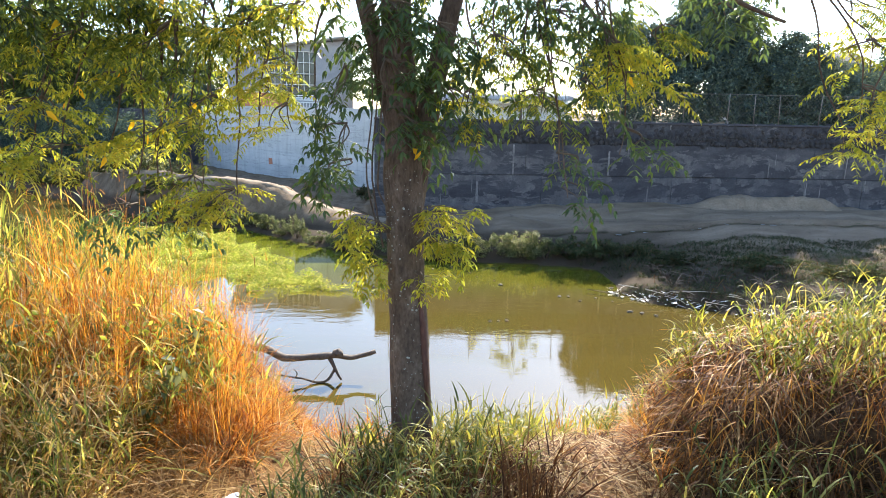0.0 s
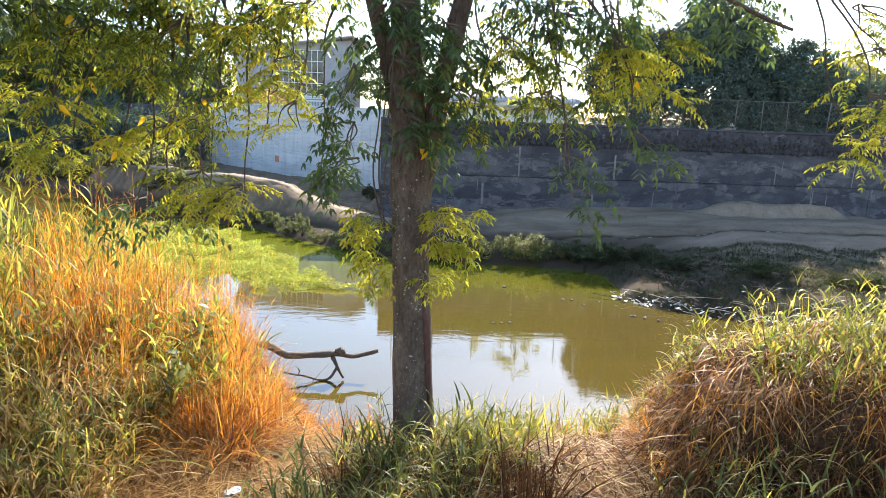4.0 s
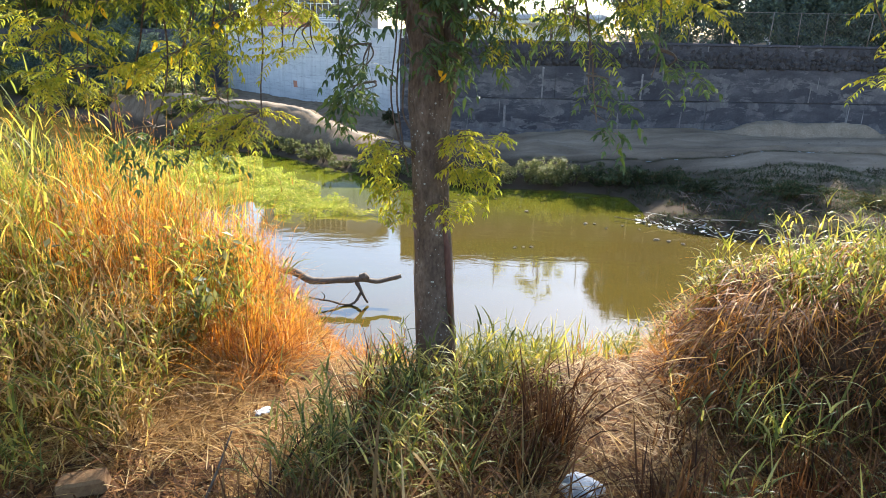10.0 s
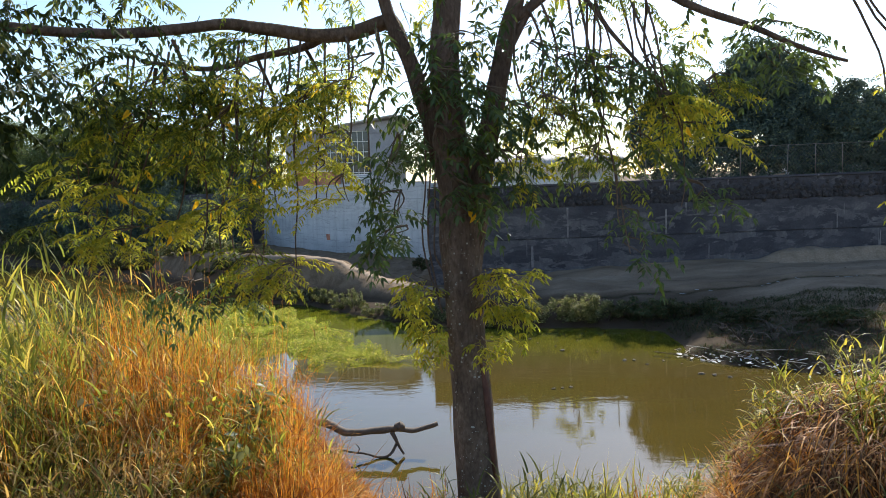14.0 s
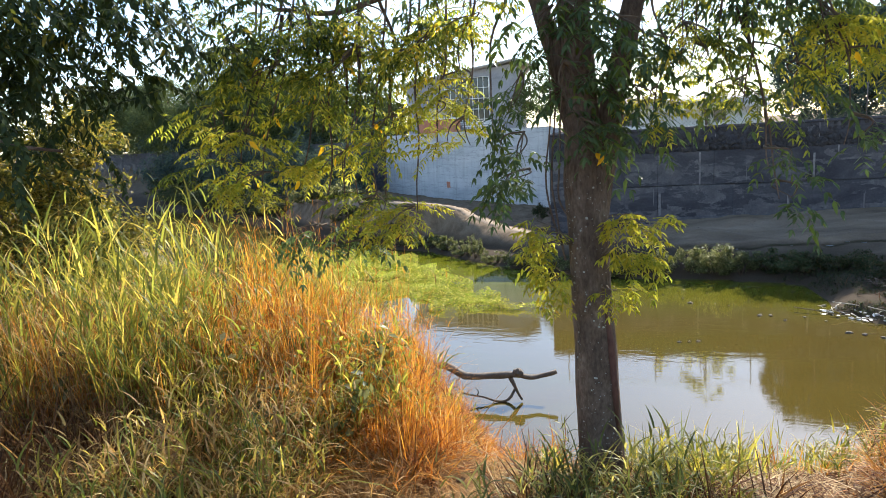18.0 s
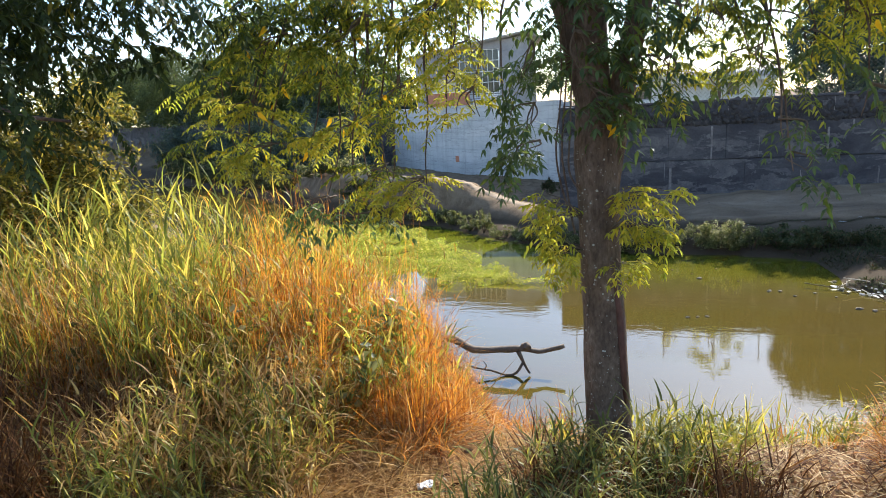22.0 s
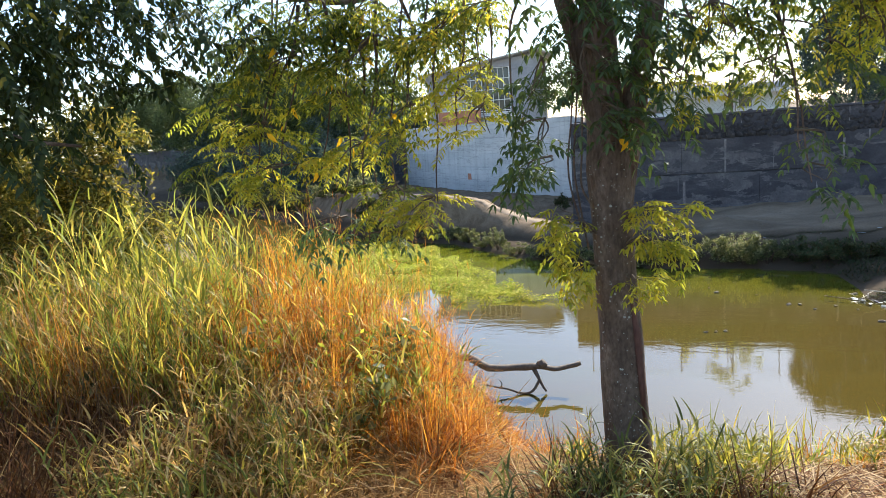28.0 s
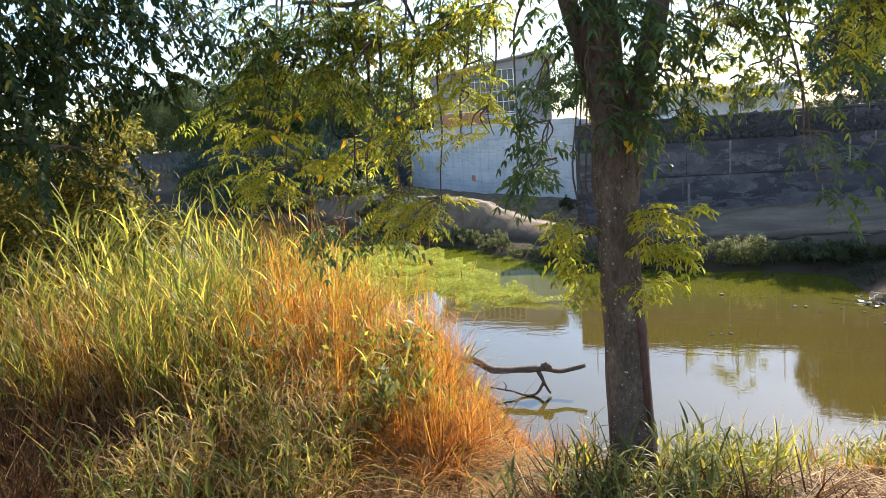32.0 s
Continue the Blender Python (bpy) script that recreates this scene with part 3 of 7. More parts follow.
def crest_path():
    """The trodden way along the ridge of the silt mound."""
    line = curve_points(CREST, 12)
    vs, q = [], []
    for i, p in enumerate(line):
        d = (line[min(i + 1, len(line) - 1)] - line[max(i - 1, 0)]).normalized()
        s = Vector((-d.y, d.x, 0)).normalized()
        w = 0.3 + 0.04 * math.sin(i * 0.31) + 0.04 * noise.noise(Vector((i * 0.8, 0, 0)))
        for k in range(7):
            c = p + s * (w * (k / 3 - 1) + 0.05 * noise.noise(Vector((i * 0.6, k, 3))))
            vs.append((c.x, c.y, float(height(c.x, c.y)) + (0.03 if 0 < k < 6 else -0.03)))
        if i:
            for k in range(6):
                a = (i - 1) * 7 + k
                q.append((a, a + 1, a + 8, a + 7))
    ob = new("footpath", mesh_of("footpath", vs, q, None, PALE_PATH, True))
    tagged(ob, "pale trodden footpath along the ridge of the silt mound", "path", kind="structure")


crest_path()


# ================= retaining walls =================
def frame_on(a, b):
    """Origin a, x along the wall towards b, y into the bank, z up."""
    a, b = Vector((*a, 0)), Vector((*b, 0))
    d = (b - a).normalized()
    m = Matrix((d, Vector((0, 0, 1)).cross(d), Vector((0, 0, 1)))).transposed().to_4x4()
    m.translation = a
    return m, (b - a).length


rnd = random.Random(4)
DARK_M, DARK_L = frame_on((-2.9, 26.86), (46, 29.28))
wall_dark = tagged(new("wall_dark"), "tall retaining wall of blackened, stained concrete panels along the river", "wall", kind="structure")
wall_dark.matrix_basis = DARK_M
part("wall_core", box("wall_core", (DARK_L, 0.5, 4.6), CONCRETE_DARK, 0), wall_dark, m=pose(DARK_L / 2, 0.32, 2.3))
part("footing", box("footing", (DARK_L, 0.5, 1.5), CONCRETE_DARK, 0.03), wall_dark, m=pose(DARK_L / 2, 0.13, 0.45))
for z0, z1, lean in ((1.2, 2.42, 0.0), (2.45, 3.74, 0.045)):
    x = 0.02
    while x < DARK_L - 1:
        w = rnd.choice((1.4, 2.1, 2.8, 3.4))
        me = box("concrete_panel", (w - 0.006, 0.12, z1 - z0), CONCRETE_DARK, 0.006, 0.003, rnd.randint(0, 999))
        part("concrete_panel", me, wall_dark, m=pose(x + w / 2, lean + rnd.uniform(-0.012, 0.012), (z0 + z1) / 2, rnd.uniform(-0.3, 0.3)))
        x += w
# pale mortar runs at the joints
PLASTER = surface("old_plaster", "where", [(0.3, (0.15, 0.14, 0.138)), (0.5, (0.22, 0.205, 0.195)), (0.7, (0.31, 0.285, 0.265))], 2.2, 0.95, (0.4, 0.015), 14, (0.62, 0.6, 0.62))
x = 0.9
while x < 30:
    z0, z1 = ((1.25, rnd.uniform(1.9, 2.4)), (2.47, rnd.uniform(3.0, 3.7)), (1.25, 3.7))[rnd.randrange(3)]
    w = rnd.uniform(0.04, 0.1)
    part("mortar_run", box("mortar_run", (w, 0.05, z1 - z0), PLASTER, 0.006, 0.012, rnd.randint(0, 99)), wall_dark, m=pose(x, -0.03 if z1 < 2.5 else 0.0, (z0 + z1) / 2, 0, rnd.uniform(-1, 1)))
    x += rnd.choice((0.85, 1.5, 1.7, 1.75))
# rough rubble band on the wall's top
ROCKS = [rock("rubble_stone", (1, 1, 1), RUBBLE, s) for s in range(7)]
rubble_pose = []
for row in range(5):
    x = 0.1
    while x < DARK_L:
        w = rnd.uniform(0.15, 0.3)
        rubble_pose.append((x + w / 2, 0.1 + 0.03 * row + rnd.uniform(-0.02, 0.02), 3.84 + row * 0.175 + rnd.uniform(-0.03, 0.02), w * 1.4))
        x += w
rubble_pose.sort(key=lambda p: abs(p[0] - 11))
vs, fs, k = [], [], 0
for i, (x, y, z, w) in enumerate(rubble_pose):
    m = pose(x, y, z, rnd.uniform(-30, 30), rnd.uniform(-40, 40), rnd.uniform(0, 360)) @ Matrix.Diagonal((w, w * 0.9, w * 0.95, 1))
    if i < 280:
        part("rubble_stone", ROCKS[i % 7], wall_dark, m=m)
    else:
        me = ROCKS[i % 7]
        co = np.empty(len(me.vertices) * 3, np.float32)
        me.vertices.foreach_get("co", co)
        co = co.reshape(-1, 3) @ np.array(m.to_3x3()).T + np.array(m.translation)
        fi = np.array([p.vertices[:] for p in me.polygons])
        vs.append(co)
        fs.append(fi + k)
        k += len(co)
tagged(part("rubble", mesh_of("rubble", np.concatenate(vs), None, np.concatenate(fs), RUBBLE), wall_dark), kind="stuff")
part("coping", box("coping", (DARK_L, 0.62, 0.08), CONCRETE_DARK, 0.02, 0.012, 3), wall_dark, m=pose(DARK_L / 2, 0.32, 4.66))

LIGHT_M, LIGHT_L = frame_on((-16.3, 43.9), (-3.4, 32.5))
wall_light = tagged(new("wall_light"), "pale grey concrete retaining wall cast in horizontal lifts", "wall", kind="structure")
wall_light.matrix_basis = LIGHT_M
part("wall_core", box("wall_core", (LIGHT_L - 0.05, 0.5, 5.0), CONCRETE_LIGHT, 0), wall_light, m=pose(LIGHT_L / 2, 0.4, 2.45))
for i, (z0, z1) in enumerate(((0.2, 0.928), (0.932, 1.688), (1.692, 2.488), (2.492, 3.248), (3.252, 4.158), (4.162, 5.05))):
    x = 0.0
    for w in (LIGHT_L,):
        part("concrete_lift", box("concrete_lift", (w - 0.012, 0.16, z1 - z0), CONCRETE_LIGHT, 0.006), wall_light, m=pose(x + w / 2, 0.1 - 0.02 * (5 - i) + rnd.uniform(-0.012, 0.012), (z0 + z1) / 2))
        x += w
part("painted_mark", box("painted_mark", (0.34, 0.012, 0.36), TERRACOTTA, 0.003, 0.02, 5), wall_light, "faded red painted patch", pose(8.0, -0.065, 1.88))
wall_return = tagged(new("wall_return"), "short weathered return of the concrete wall", "wall", kind="structure")
for a, b in (((-0.8, 31.6), (-0.8, 27.5)), ((-3.4, 32.5), (-0.8, 31.6))):
    M, L = frame_on(a, b)
    for i in range(5):
        part("wall_block", box("wall_block", (L - 0.1, 0.4, 0.94), CONCRETE_DARK, 0.015, 0.006, i), wall_return, m=M @ pose(L / 2, 0.26, 0.45 + 0.95 * i))
far_wall = tagged(new("wall_far"), "weathered dark stone embankment wall further up the river", "wall", kind="structure")
for (a, b) in zip(WALL_LINE[4:], WALL_LINE[3:]):
    M, L = frame_on(a, b)
    for i in range(5):
        k = max(1, round(L / 4))
        for j in range(k):
            part("wall_block", box("wall_block", (L / k - 0.02, 0.5, 0.94), CONCRETE_DARK, 0.02, 0.01, i * 7 + j), far_wall, m=M @ pose((j + 0.5) * L / k, 0.25 + 0.02 * i, 0.45 + i * 0.95))

# fence on the wall
fence = tagged(new("wire_fence"), "rusty wire fence on thin steel posts atop the wall", "fence", kind="")
fence.matrix_basis = DARK_M @ pose(0, 0.3, 4.7)
POST = tube("post", [(0, 0, -0.1), (0, 0, 1.25)], [0.018, 0.018], STEEL, 8)
px = [0.6, 2.4, 4.2, 6.2, 7.9, 9.1, 10.27, 11.64, 13.0, 14.9, 16.05, 17.15, 18.9, 20.7, 22.5, 24.4, 26.3, 28.2, 30.1]
for x in px:
    part("post", POST, fence, m=pose(x, 0, 0, rnd.uniform(-2, 2), rnd.uniform(-1.5, 1.5)))
for a, b in zip(px, px[1:]):
    part("top_rail", tube("top_rail", [(a, 0, 1.23), ((a + b) / 2, 0, 1.215), (b, 0, 1.23)], [0.01] * 3, STEEL, 6), fence)
wv, wf = [], []
for s in range(-6, int(30 / 0.16)):
    for sg in (1, -1):
        x0 = s * 0.16 + (0 if sg == 1 else 1.22)
        p, q = (x0, 0.01, 0.0), (x0 + sg * 1.22, 0.01, 1.22)
        if min(p[0], q[0]) < 0.6 or max(p[0], q[0]) > 30.1:
            continue
        i = len(wv)
        wv += [(p[0] - 0.003, 0.01, 0), (p[0] + 0.003, 0.01, 0), (p[0], 0.016, 0), (q[0] - 0.003, 0.01, 1.22), (q[0] + 0.003, 0.01, 1.22), (q[0], 0.016, 1.22)]
        wf += [(i, i + 1, i + 4, i + 3), (i + 1, i + 2, i + 5, i + 4), (i + 2, i, i + 3, i + 5)]
tagged(part("wire_mesh", mesh_of("wire_mesh", wv, wf, None, STEEL), fence), kind="stuff")


# ================= buildings on the far bank =================
def barred_house():
    M = Matrix(((0.975, -0.225, 0, -14.0), (0.225, 0.975, 0, 42.6), (0, 0, 1, 4.153), (0, 0, 0, 1))) @ Matrix.Scale(1.21, 4)
    h = thing("house", "grey rendered house with a rising sheet roof and tall barred window", "house", M)
    W, D, H = 6.6, 7.0, 3.5
    ridge, top = 4.3, 6.1
    # front wall round the window opening, x 2.1..4.6, z 1.2..3.7
    for n, (x0, x1, z0, z1) in {"a": (0, 2.1, 0, H), "b": (4.6, W, 0, 3.9), "c": (2.1, 4.6, 0, 1.2)}.items():
        part("front_wall", box("front_wall", (x1 - x0, 0.2, z1 - z0), GREY_RENDER, 0.006), h, m=pose((x0 + x1) / 2, 0.1, (z0 + z1) / 2))
    part("side_wall", box("side_wall", (0.2, D - 0.2, H), GREY_RENDER, 0), h, m=pose(0.1, D / 2 + 0.1, H / 2))
    part("side_wall", box("side_wall", (0.2, D - 0.2, 3.9), GREY_RENDER, 0), h, m=pose(W - 0.1, D / 2 + 0.1, 1.95))
    part("back_wall", box("back_wall", (W - 0.4, 0.2, H), GREY_RENDER, 0), h, m=pose(W / 2, D - 0.1, H / 2))
    f = -0.004
    g = mesh_of("gable", [(0, f, H), (2.1, f, H), (2.1, f, 3.7), (4.6, f, 3.7), (4.6, f, H), (W, f, H), (top, f, ridge), (0, .2, H), (2.1, .2, H), (2.1, .2, 3.7), (4.6, .2, 3.7), (4.6, .2, H), (W, .2, H), (top, .2, ridge)],
                [(2, 3, 10, 9), (1, 2, 9, 8), (3, 4, 11, 10)], [(0, 1, 2), (0, 2, 6), (2, 3, 6), (3, 5, 6), (3, 4, 5), (7, 9, 8), (7, 13, 9), (9, 13, 10), (10, 13, 12), (10, 12, 11)], GREY_RENDER)
    part("gable", g, h)
    for eave, x0 in ((H - 0.12, -0.45), (3.98, W + 0.45)):
        xr = top
        vs = []
        for t in (0, 1):
            x = x0 + (xr - x0) * t
            z = eave + (ridge + 0.12 - eave) * t
            for y in (-0.55, D + 0.4):
                vs += [(x, y, z), (x, y, z + 0.09)]
        part("roof", mesh_of("roof", vs, [(0, 4, 6, 2), (1, 3, 7, 5), (0, 1, 5, 4), (2, 6, 7, 3), (0, 2, 3, 1), (4, 5, 7, 6)], None, ROOF_SHEET), h)
    win = part("window", box("window_frame", (2.5, 0.06, 0.08), WHITE_PAINT, 0.004), h, m=pose(3.35, 0.06, 1.24))
    part("pane", box("pane", (2.48, 0.02, 2.44), GLASS, 0), win, m=pose(0, 0.09, 1.23))
    for i in range(9):
        part("bar", box("bar", (0.035, 0.03, 2.46), WHITE_PAINT, 0.004), win, m=pose(-1.22 + 2.44 * i / 8, -0.04, 1.23))
    for i in range(5):
        part("crossbar", box("crossbar", (2.5, 0.03, 0.04), WHITE_PAINT, 0.004), win, m=pose(0, -0.075, 0.12 + 2.3 * i / 4))
    part("window_sill", box("window_sill", (2.8, 0.3, 0.09), WHITE_PAINT, 0.01), h, m=pose(3.35, -0.06, 1.13))
    return h


barred_house()


def low_wall():
    M = Matrix(((0.975, -0.225, 0, -13.7), (0.225, 0.975, 0, 41.4), (0, 0, 1, 4.153), (0, 0, 0, 1))) @ Matrix.Scale(1.21, 4)
    w = thing("garden_wall", "low terracotta coloured wall with a pale coping and a white balustrade", "wall", M)
    part("wall_body", box("wall_body", (2.3, 0.2, 1.45), TERRACOTTA, 0.01), w, m=pose(1.75, 0.1, 0.725))
    part("coping", box("coping", (2.4, 0.3, 0.07), WHITE_PAINT, 0.01), w, m=pose(1.75, 0.1, 1.486))
    part("rail", box("rail", (2.2, 0.1, 0.08), WHITE_PAINT, 0.01), w, "white rail", pose(4.1, 0.1, 1.0))
    for i in range(14):
        part("baluster", box("baluster", (0.05, 0.05, 0.96), WHITE_PAINT, 0.006), w, "white baluster", pose(3.1 + i * 0.155, 0.1, 0.48))


low_wall()


def shed():
    M = Matrix(((0.99, 0.12, 0, -0.81), (-0.06, 0.99, 0, 31.316), (0, 0, 1, 4.3), (0, 0, 0, 1)))
    h = thing("shed", "long low white building with a pale sheet roof behind the fence", "building", M)
    L, D, H = 6.6, 4.0, 1.25
    for x0, x1 in ((0, 0.8), (1.6, 4.7), (5.2, L)):
        part("front_wall", box("front_wall", (x1 - x0, 0.18, H), WHITE_PAINT, 0.006), h, m=pose((x0 + x1) / 2, 0.09, H / 2))
    for x0, x1 in ((0.8, 1.6), (4.7, 5.2)):
        part("lower_wall", box("lower_wall", (x1 - x0, 0.18, 0.5), WHITE_PAINT, 0.004), h, m=pose((x0 + x1) / 2, 0.09, 0.25))
        win = part("window", box("window_frame", (x1 - x0, 0.06, 0.06), GREY_RENDER, 0.004), h, m=pose((x0 + x1) / 2, 0.06, 0.53))
        part("pane", box("pane", (x1 - x0, 0.02, 0.72), GLASS, 0), win, m=pose(0, 0.06, 0.36))
    for x in (0.09, L - 0.09):
        part("side_wall", box("side_wall", (0.18, D - 0.2, H + 0.25), WHITE_PAINT, 0.004), h, m=pose(x, D / 2 + 0.1, (H + 0.25) / 2))
    part("back_wall", box("back_wall", (L, 0.18, H + 0.5), WHITE_PAINT, 0.004), h, m=pose(L / 2, D, (H + 0.5) / 2))
    n = 60
    vs = []
    for i in range(n + 1):
        x = -0.35 + (L + 0.7) * i / n
        w = 0.022 * (i % 2)
        vs += [(x, -0.55, H + 0.02 + w), (x, D + 0.3, H + 0.62 + w), (x, -0.55, H - 0.02 + w), (x, D + 0.3, H + 0.58 + w)]
    q = []
    for i in range(n):
        a, b = 4 * i, 4 * i + 4
        q += [(a, b, b + 1, a + 1), (a + 2, a + 3, b + 3, b + 2), (a, a + 2, b + 2, b)]
    part("roof", mesh_of("roof", vs, q, None, ROOF_SHEET), h, "corrugated pale roof sheet")
    part("fascia", box("fascia", (L + 0.6, 0.03, 0.14), WHITE_PAINT, 0.004), h, m=pose(L / 2, -0.53, H - 0.1))


shed()


def tiled_house():
    h = thing("house", "low house with a dark tiled roof behind the trees", "house", pose(19.4, 38.5, 4.3, 0, 0, -4))
    for x, y, w, d in ((0, -2.0, 7.0, 0.2), (0, 2.0, 7.0, 0.2), (-3.4, 0, 0.2, 3.8), (3.4, 0, 0.2, 3.8)):
        part("wall", box("wall", (w, d, 3.2), GREY_RENDER, 0), h, m=pose(x, y, 1.6))
    for sg in (1, -1):
        vs = [(-3.9, sg * 2.5, 3.1), (3.9, sg * 2.5, 3.1), (3.9, 0, 4.35), (-3.9, 0, 4.35), (-3.9, sg * 2.5, 2.98), (3.9, sg * 2.5, 2.98), (3.9, 0, 4.2), (-3.9, 0, 4.2)]
        part("roof", mesh_of("roof", vs, [(0, 1, 2, 3), (4, 7, 6, 5), (0, 4, 5, 1), (1, 5, 6, 2), (3, 2, 6, 7), (0, 3, 7, 4)], None, RUBBLE), h, "dark tiled roof slope")
    for sx in (-3.4, 3.4):
        part("gable", mesh_of("gable", [(sx - .1, -2, 3.15), (sx - .1, 2, 3.15), (sx - .1, 0, 4.2), (sx + .1, -2, 3.15), (sx + .1, 2, 3.15), (sx + .1, 0, 4.2)], [(0, 3, 5, 2), (1, 2, 5, 4), (0, 1, 4, 3)], [(0, 2, 1), (3, 4, 5)], GREY_RENDER), h)


tiled_house()


# ================= trees in the distance =================
def far_tree(name, label, base, trunk_h, r, blobs, mat, per, leaf, seed):
    rng = np.random.default_rng(seed)
    t = thing(name, label, "tree", pose(*base))
    part("trunk", tube("trunk", curve_points([(0, 0, -0.2), (0.1, 0, trunk_h * 0.5), (0, 0.1, trunk_h)], 4, 0.05, seed), list(np.linspace(r, r * 0.5, 9)), BARK, 8, 0.3, seed), t)
    for i, b in enumerate(blobs[:6]):
        pts = curve_points([(0, 0, trunk_h * 0.6), (b[0] * 0.5, b[1] * 0.5, (trunk_h * 0.6 + b[2]) * 0.5 + 0.3), (b[0], b[1], b[2])], 3, 0.1, seed + i)
        part("limb", tube("limb", pts, list(np.linspace(r * 0.45, r * 0.08, len(pts))), BARK, 6), t)
    P, N = crown_points(blobs, per, rng, 0.55, 0.09 if mat == HAZED_LEAF else 0.12)
    part("crown", leaf_cloud("crown", P, N, rng.uniform(0.7, 1.3, len(P)) * leaf, mat, 0.5, seed), t)
    return t


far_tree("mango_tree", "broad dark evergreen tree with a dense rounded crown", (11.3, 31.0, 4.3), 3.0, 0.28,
         [(0.5, -0.4, 4.3, 1.7, 1.6, 1.5), (-0.9, -0.3, 3.6, 1.5, 1.5, 1.4), (1.6, -0.6, 3.4, 1.5, 1.5, 1.5), (-2.3, -0.2, 2.3, 1.5, 1.4, 1.5), (0.2, -0.9, 2.2, 2.4, 1.5, 1.6), (0.0, -0.3, 5.2, 1.0, 1.0, 0.8), (1.4, -0.3, 5.0, 0.9, 0.9, 0.8), (-0.8, -0.7, 4.5, 0.8, 0.8, 0.7), (-3.4, 0.2, 1.2, 1.3, 1.1, 1.1), (2.6, -0.6, 1.9, 1.5, 1.4, 1.6), (-1.6, -1.2, 1.0, 1.8, 0.9, 1.1), (1.4, -1.2, 0.9, 1.9, 0.8, 1.0), (3.0, -0.4, 3.4, 0.9, 0.9, 0.7), (1.8, -0.3, 4.6, 1.4, 1.3, 1.3), (0.6, -0.3, 5.35, 1.4, 1.2, 1.1), (-3.1, -0.2, 3.4, 1.5, 1.3, 1.4), (-2.2, 0, 3.9, 1.2, 1.1, 1.0), (-4.2, 0, 2.6, 1.1, 1.1, 1.5)], HAZED_LEAF, 5000, 0.13, 1)
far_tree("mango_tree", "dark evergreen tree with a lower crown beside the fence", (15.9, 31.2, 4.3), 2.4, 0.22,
         [(-0.3, -0.6, 2.3, 1.7, 1.5, 1.5), (-1.6, -0.5, 1.5, 1.3, 1.2, 1.2), (1.9, -0.4, 1.9, 1.7, 1.4, 1.6), (3.6, 0, 1.5, 1.7, 1.4, 1.5), (0.1, -0.5, 3.55, 1.3, 1.1, 1.05), (-0.6, -1.0, 0.8, 1.9, 0.8, 0.9), (2.4, -1.0, 0.8, 1.8, 0.8, 0.9)], HAZED_LEAF, 5200, 0.13, 2)
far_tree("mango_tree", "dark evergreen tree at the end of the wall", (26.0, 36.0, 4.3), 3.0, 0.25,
         [(0, -1.0, 3.0, 3.2, 2.4, 2.8), (-2.6, -0.8, 2.0, 2.2, 1.8, 1.8), (3, 0, 2.6, 3.2, 2.2, 2.4)], HAZED_LEAF, 2400, 0.19, 3)
for i, (x, y, s) in enumerate(((-28.7, 55.5, 1.15), (-34.5, 58.5, 1.32), (-41, 62.5, 1.4), (-49.5, 66.5, 1.45), (-60, 72, 1.5), (-22, 53, 1.0), (-72, 81, 1.75))):
    far_tree("rain_tree", "feathery green tree on the embankment up the river", (x, y, 4.3), 3.0 * s, 0.2 * s,
             [(0.3 * s, -0.8, 4.0 * s, 3.2 * s, 2.6 * s, 1.7 * s), (-2.2 * s, -1.2, 2.8 * s, 2.2 * s, 2.0 * s, 1.5 * s), (2.3 * s, -1.0, 2.6 * s, 2.1 * s, 2.0 * s, 1.5 * s), (0, -1.6, 1.2 * s, 3.0 * s, 1.6 * s, 1.2 * s), ((i % 3 - 1) * 1.8 * s, -0.8, (5.0 + 0.5 * (i % 2)) * s, 1.5 * s, 1.3 * s, 0.9 * s)], FEATHER_LEAF, 1100, 0.22, 20 + i)
far_tree("slim_tree", "light green tree behind the grey house", (-16.4, 52, 4.3), 3.6, 0.15, [(0, 0, 3.8, 2.0, 1.6, 1.6), (1.5, 0, 2.8, 1.4, 1.3, 1.2), (-1.6, -.5, 2.4, 1.6, 1.3, 1.3)], FEATHER_LEAF, 700, 0.18, 41)
far_tree("slim_tree", "small light green tree between the fence and the white building", (3.3, 29.6, 4.3), 1.5, 0.07, [(0, 0, 2.0, 1.2, 0.7, 0.9), (1.1, 0, 1.6, 0.9, 0.6, 0.7), (-1.1, 0, 1.7, 0.9, 0.6, 0.6), (0.3, 0, 2.7, 0.7, 0.5, 0.5)], LEAF, 700, 0.13, 43)
far_tree("slim_tree", "light green tree between the two buildings", (-3.6, 44, 4.3), 3.0, 0.15, [(0, 0, 3.8, 1.9, 1.6, 1.5), (1.9, 0, 2.6, 1.6, 1.4, 1.3), (-1.7, -.5, 2.6, 1.6, 1.3, 1.3), (0.3, -.3, 1.6, 1.8, 1.3, 1.2), (3.4, 0, 1.6, 1.3, 1.2, 1.0)], FEATHER_LEAF, 1500, 0.18, 42)


for i, (x, y, s) in enumerate(((-20, 50, 0.9), (-26.5, 54, 1.0), (-32, 57, 1.05), (-38.5, 60.5, 1.1), (-46, 64.4, 1.2), (-54, 69.5, 1.3), (-17.2, 47.5, 0.7))):
    far_tree("hedge_tree", "low dark leafy tree on the embankment", (x, y, 4.3), 1.6 * s, 0.12 * s, [(0, -0.6, 1.6 * s, 2.6 * s, 1.5, 1.5 * s), (1.6 * s, -0.5, 1.0 * s, 1.6 * s, 1.3, 1.1 * s), (-1.6 * s, -0.5, 1.1 * s, 1.7 * s, 1.3, 1.2 * s)], HAZED_LEAF, 1700, 0.22, 120 + i)


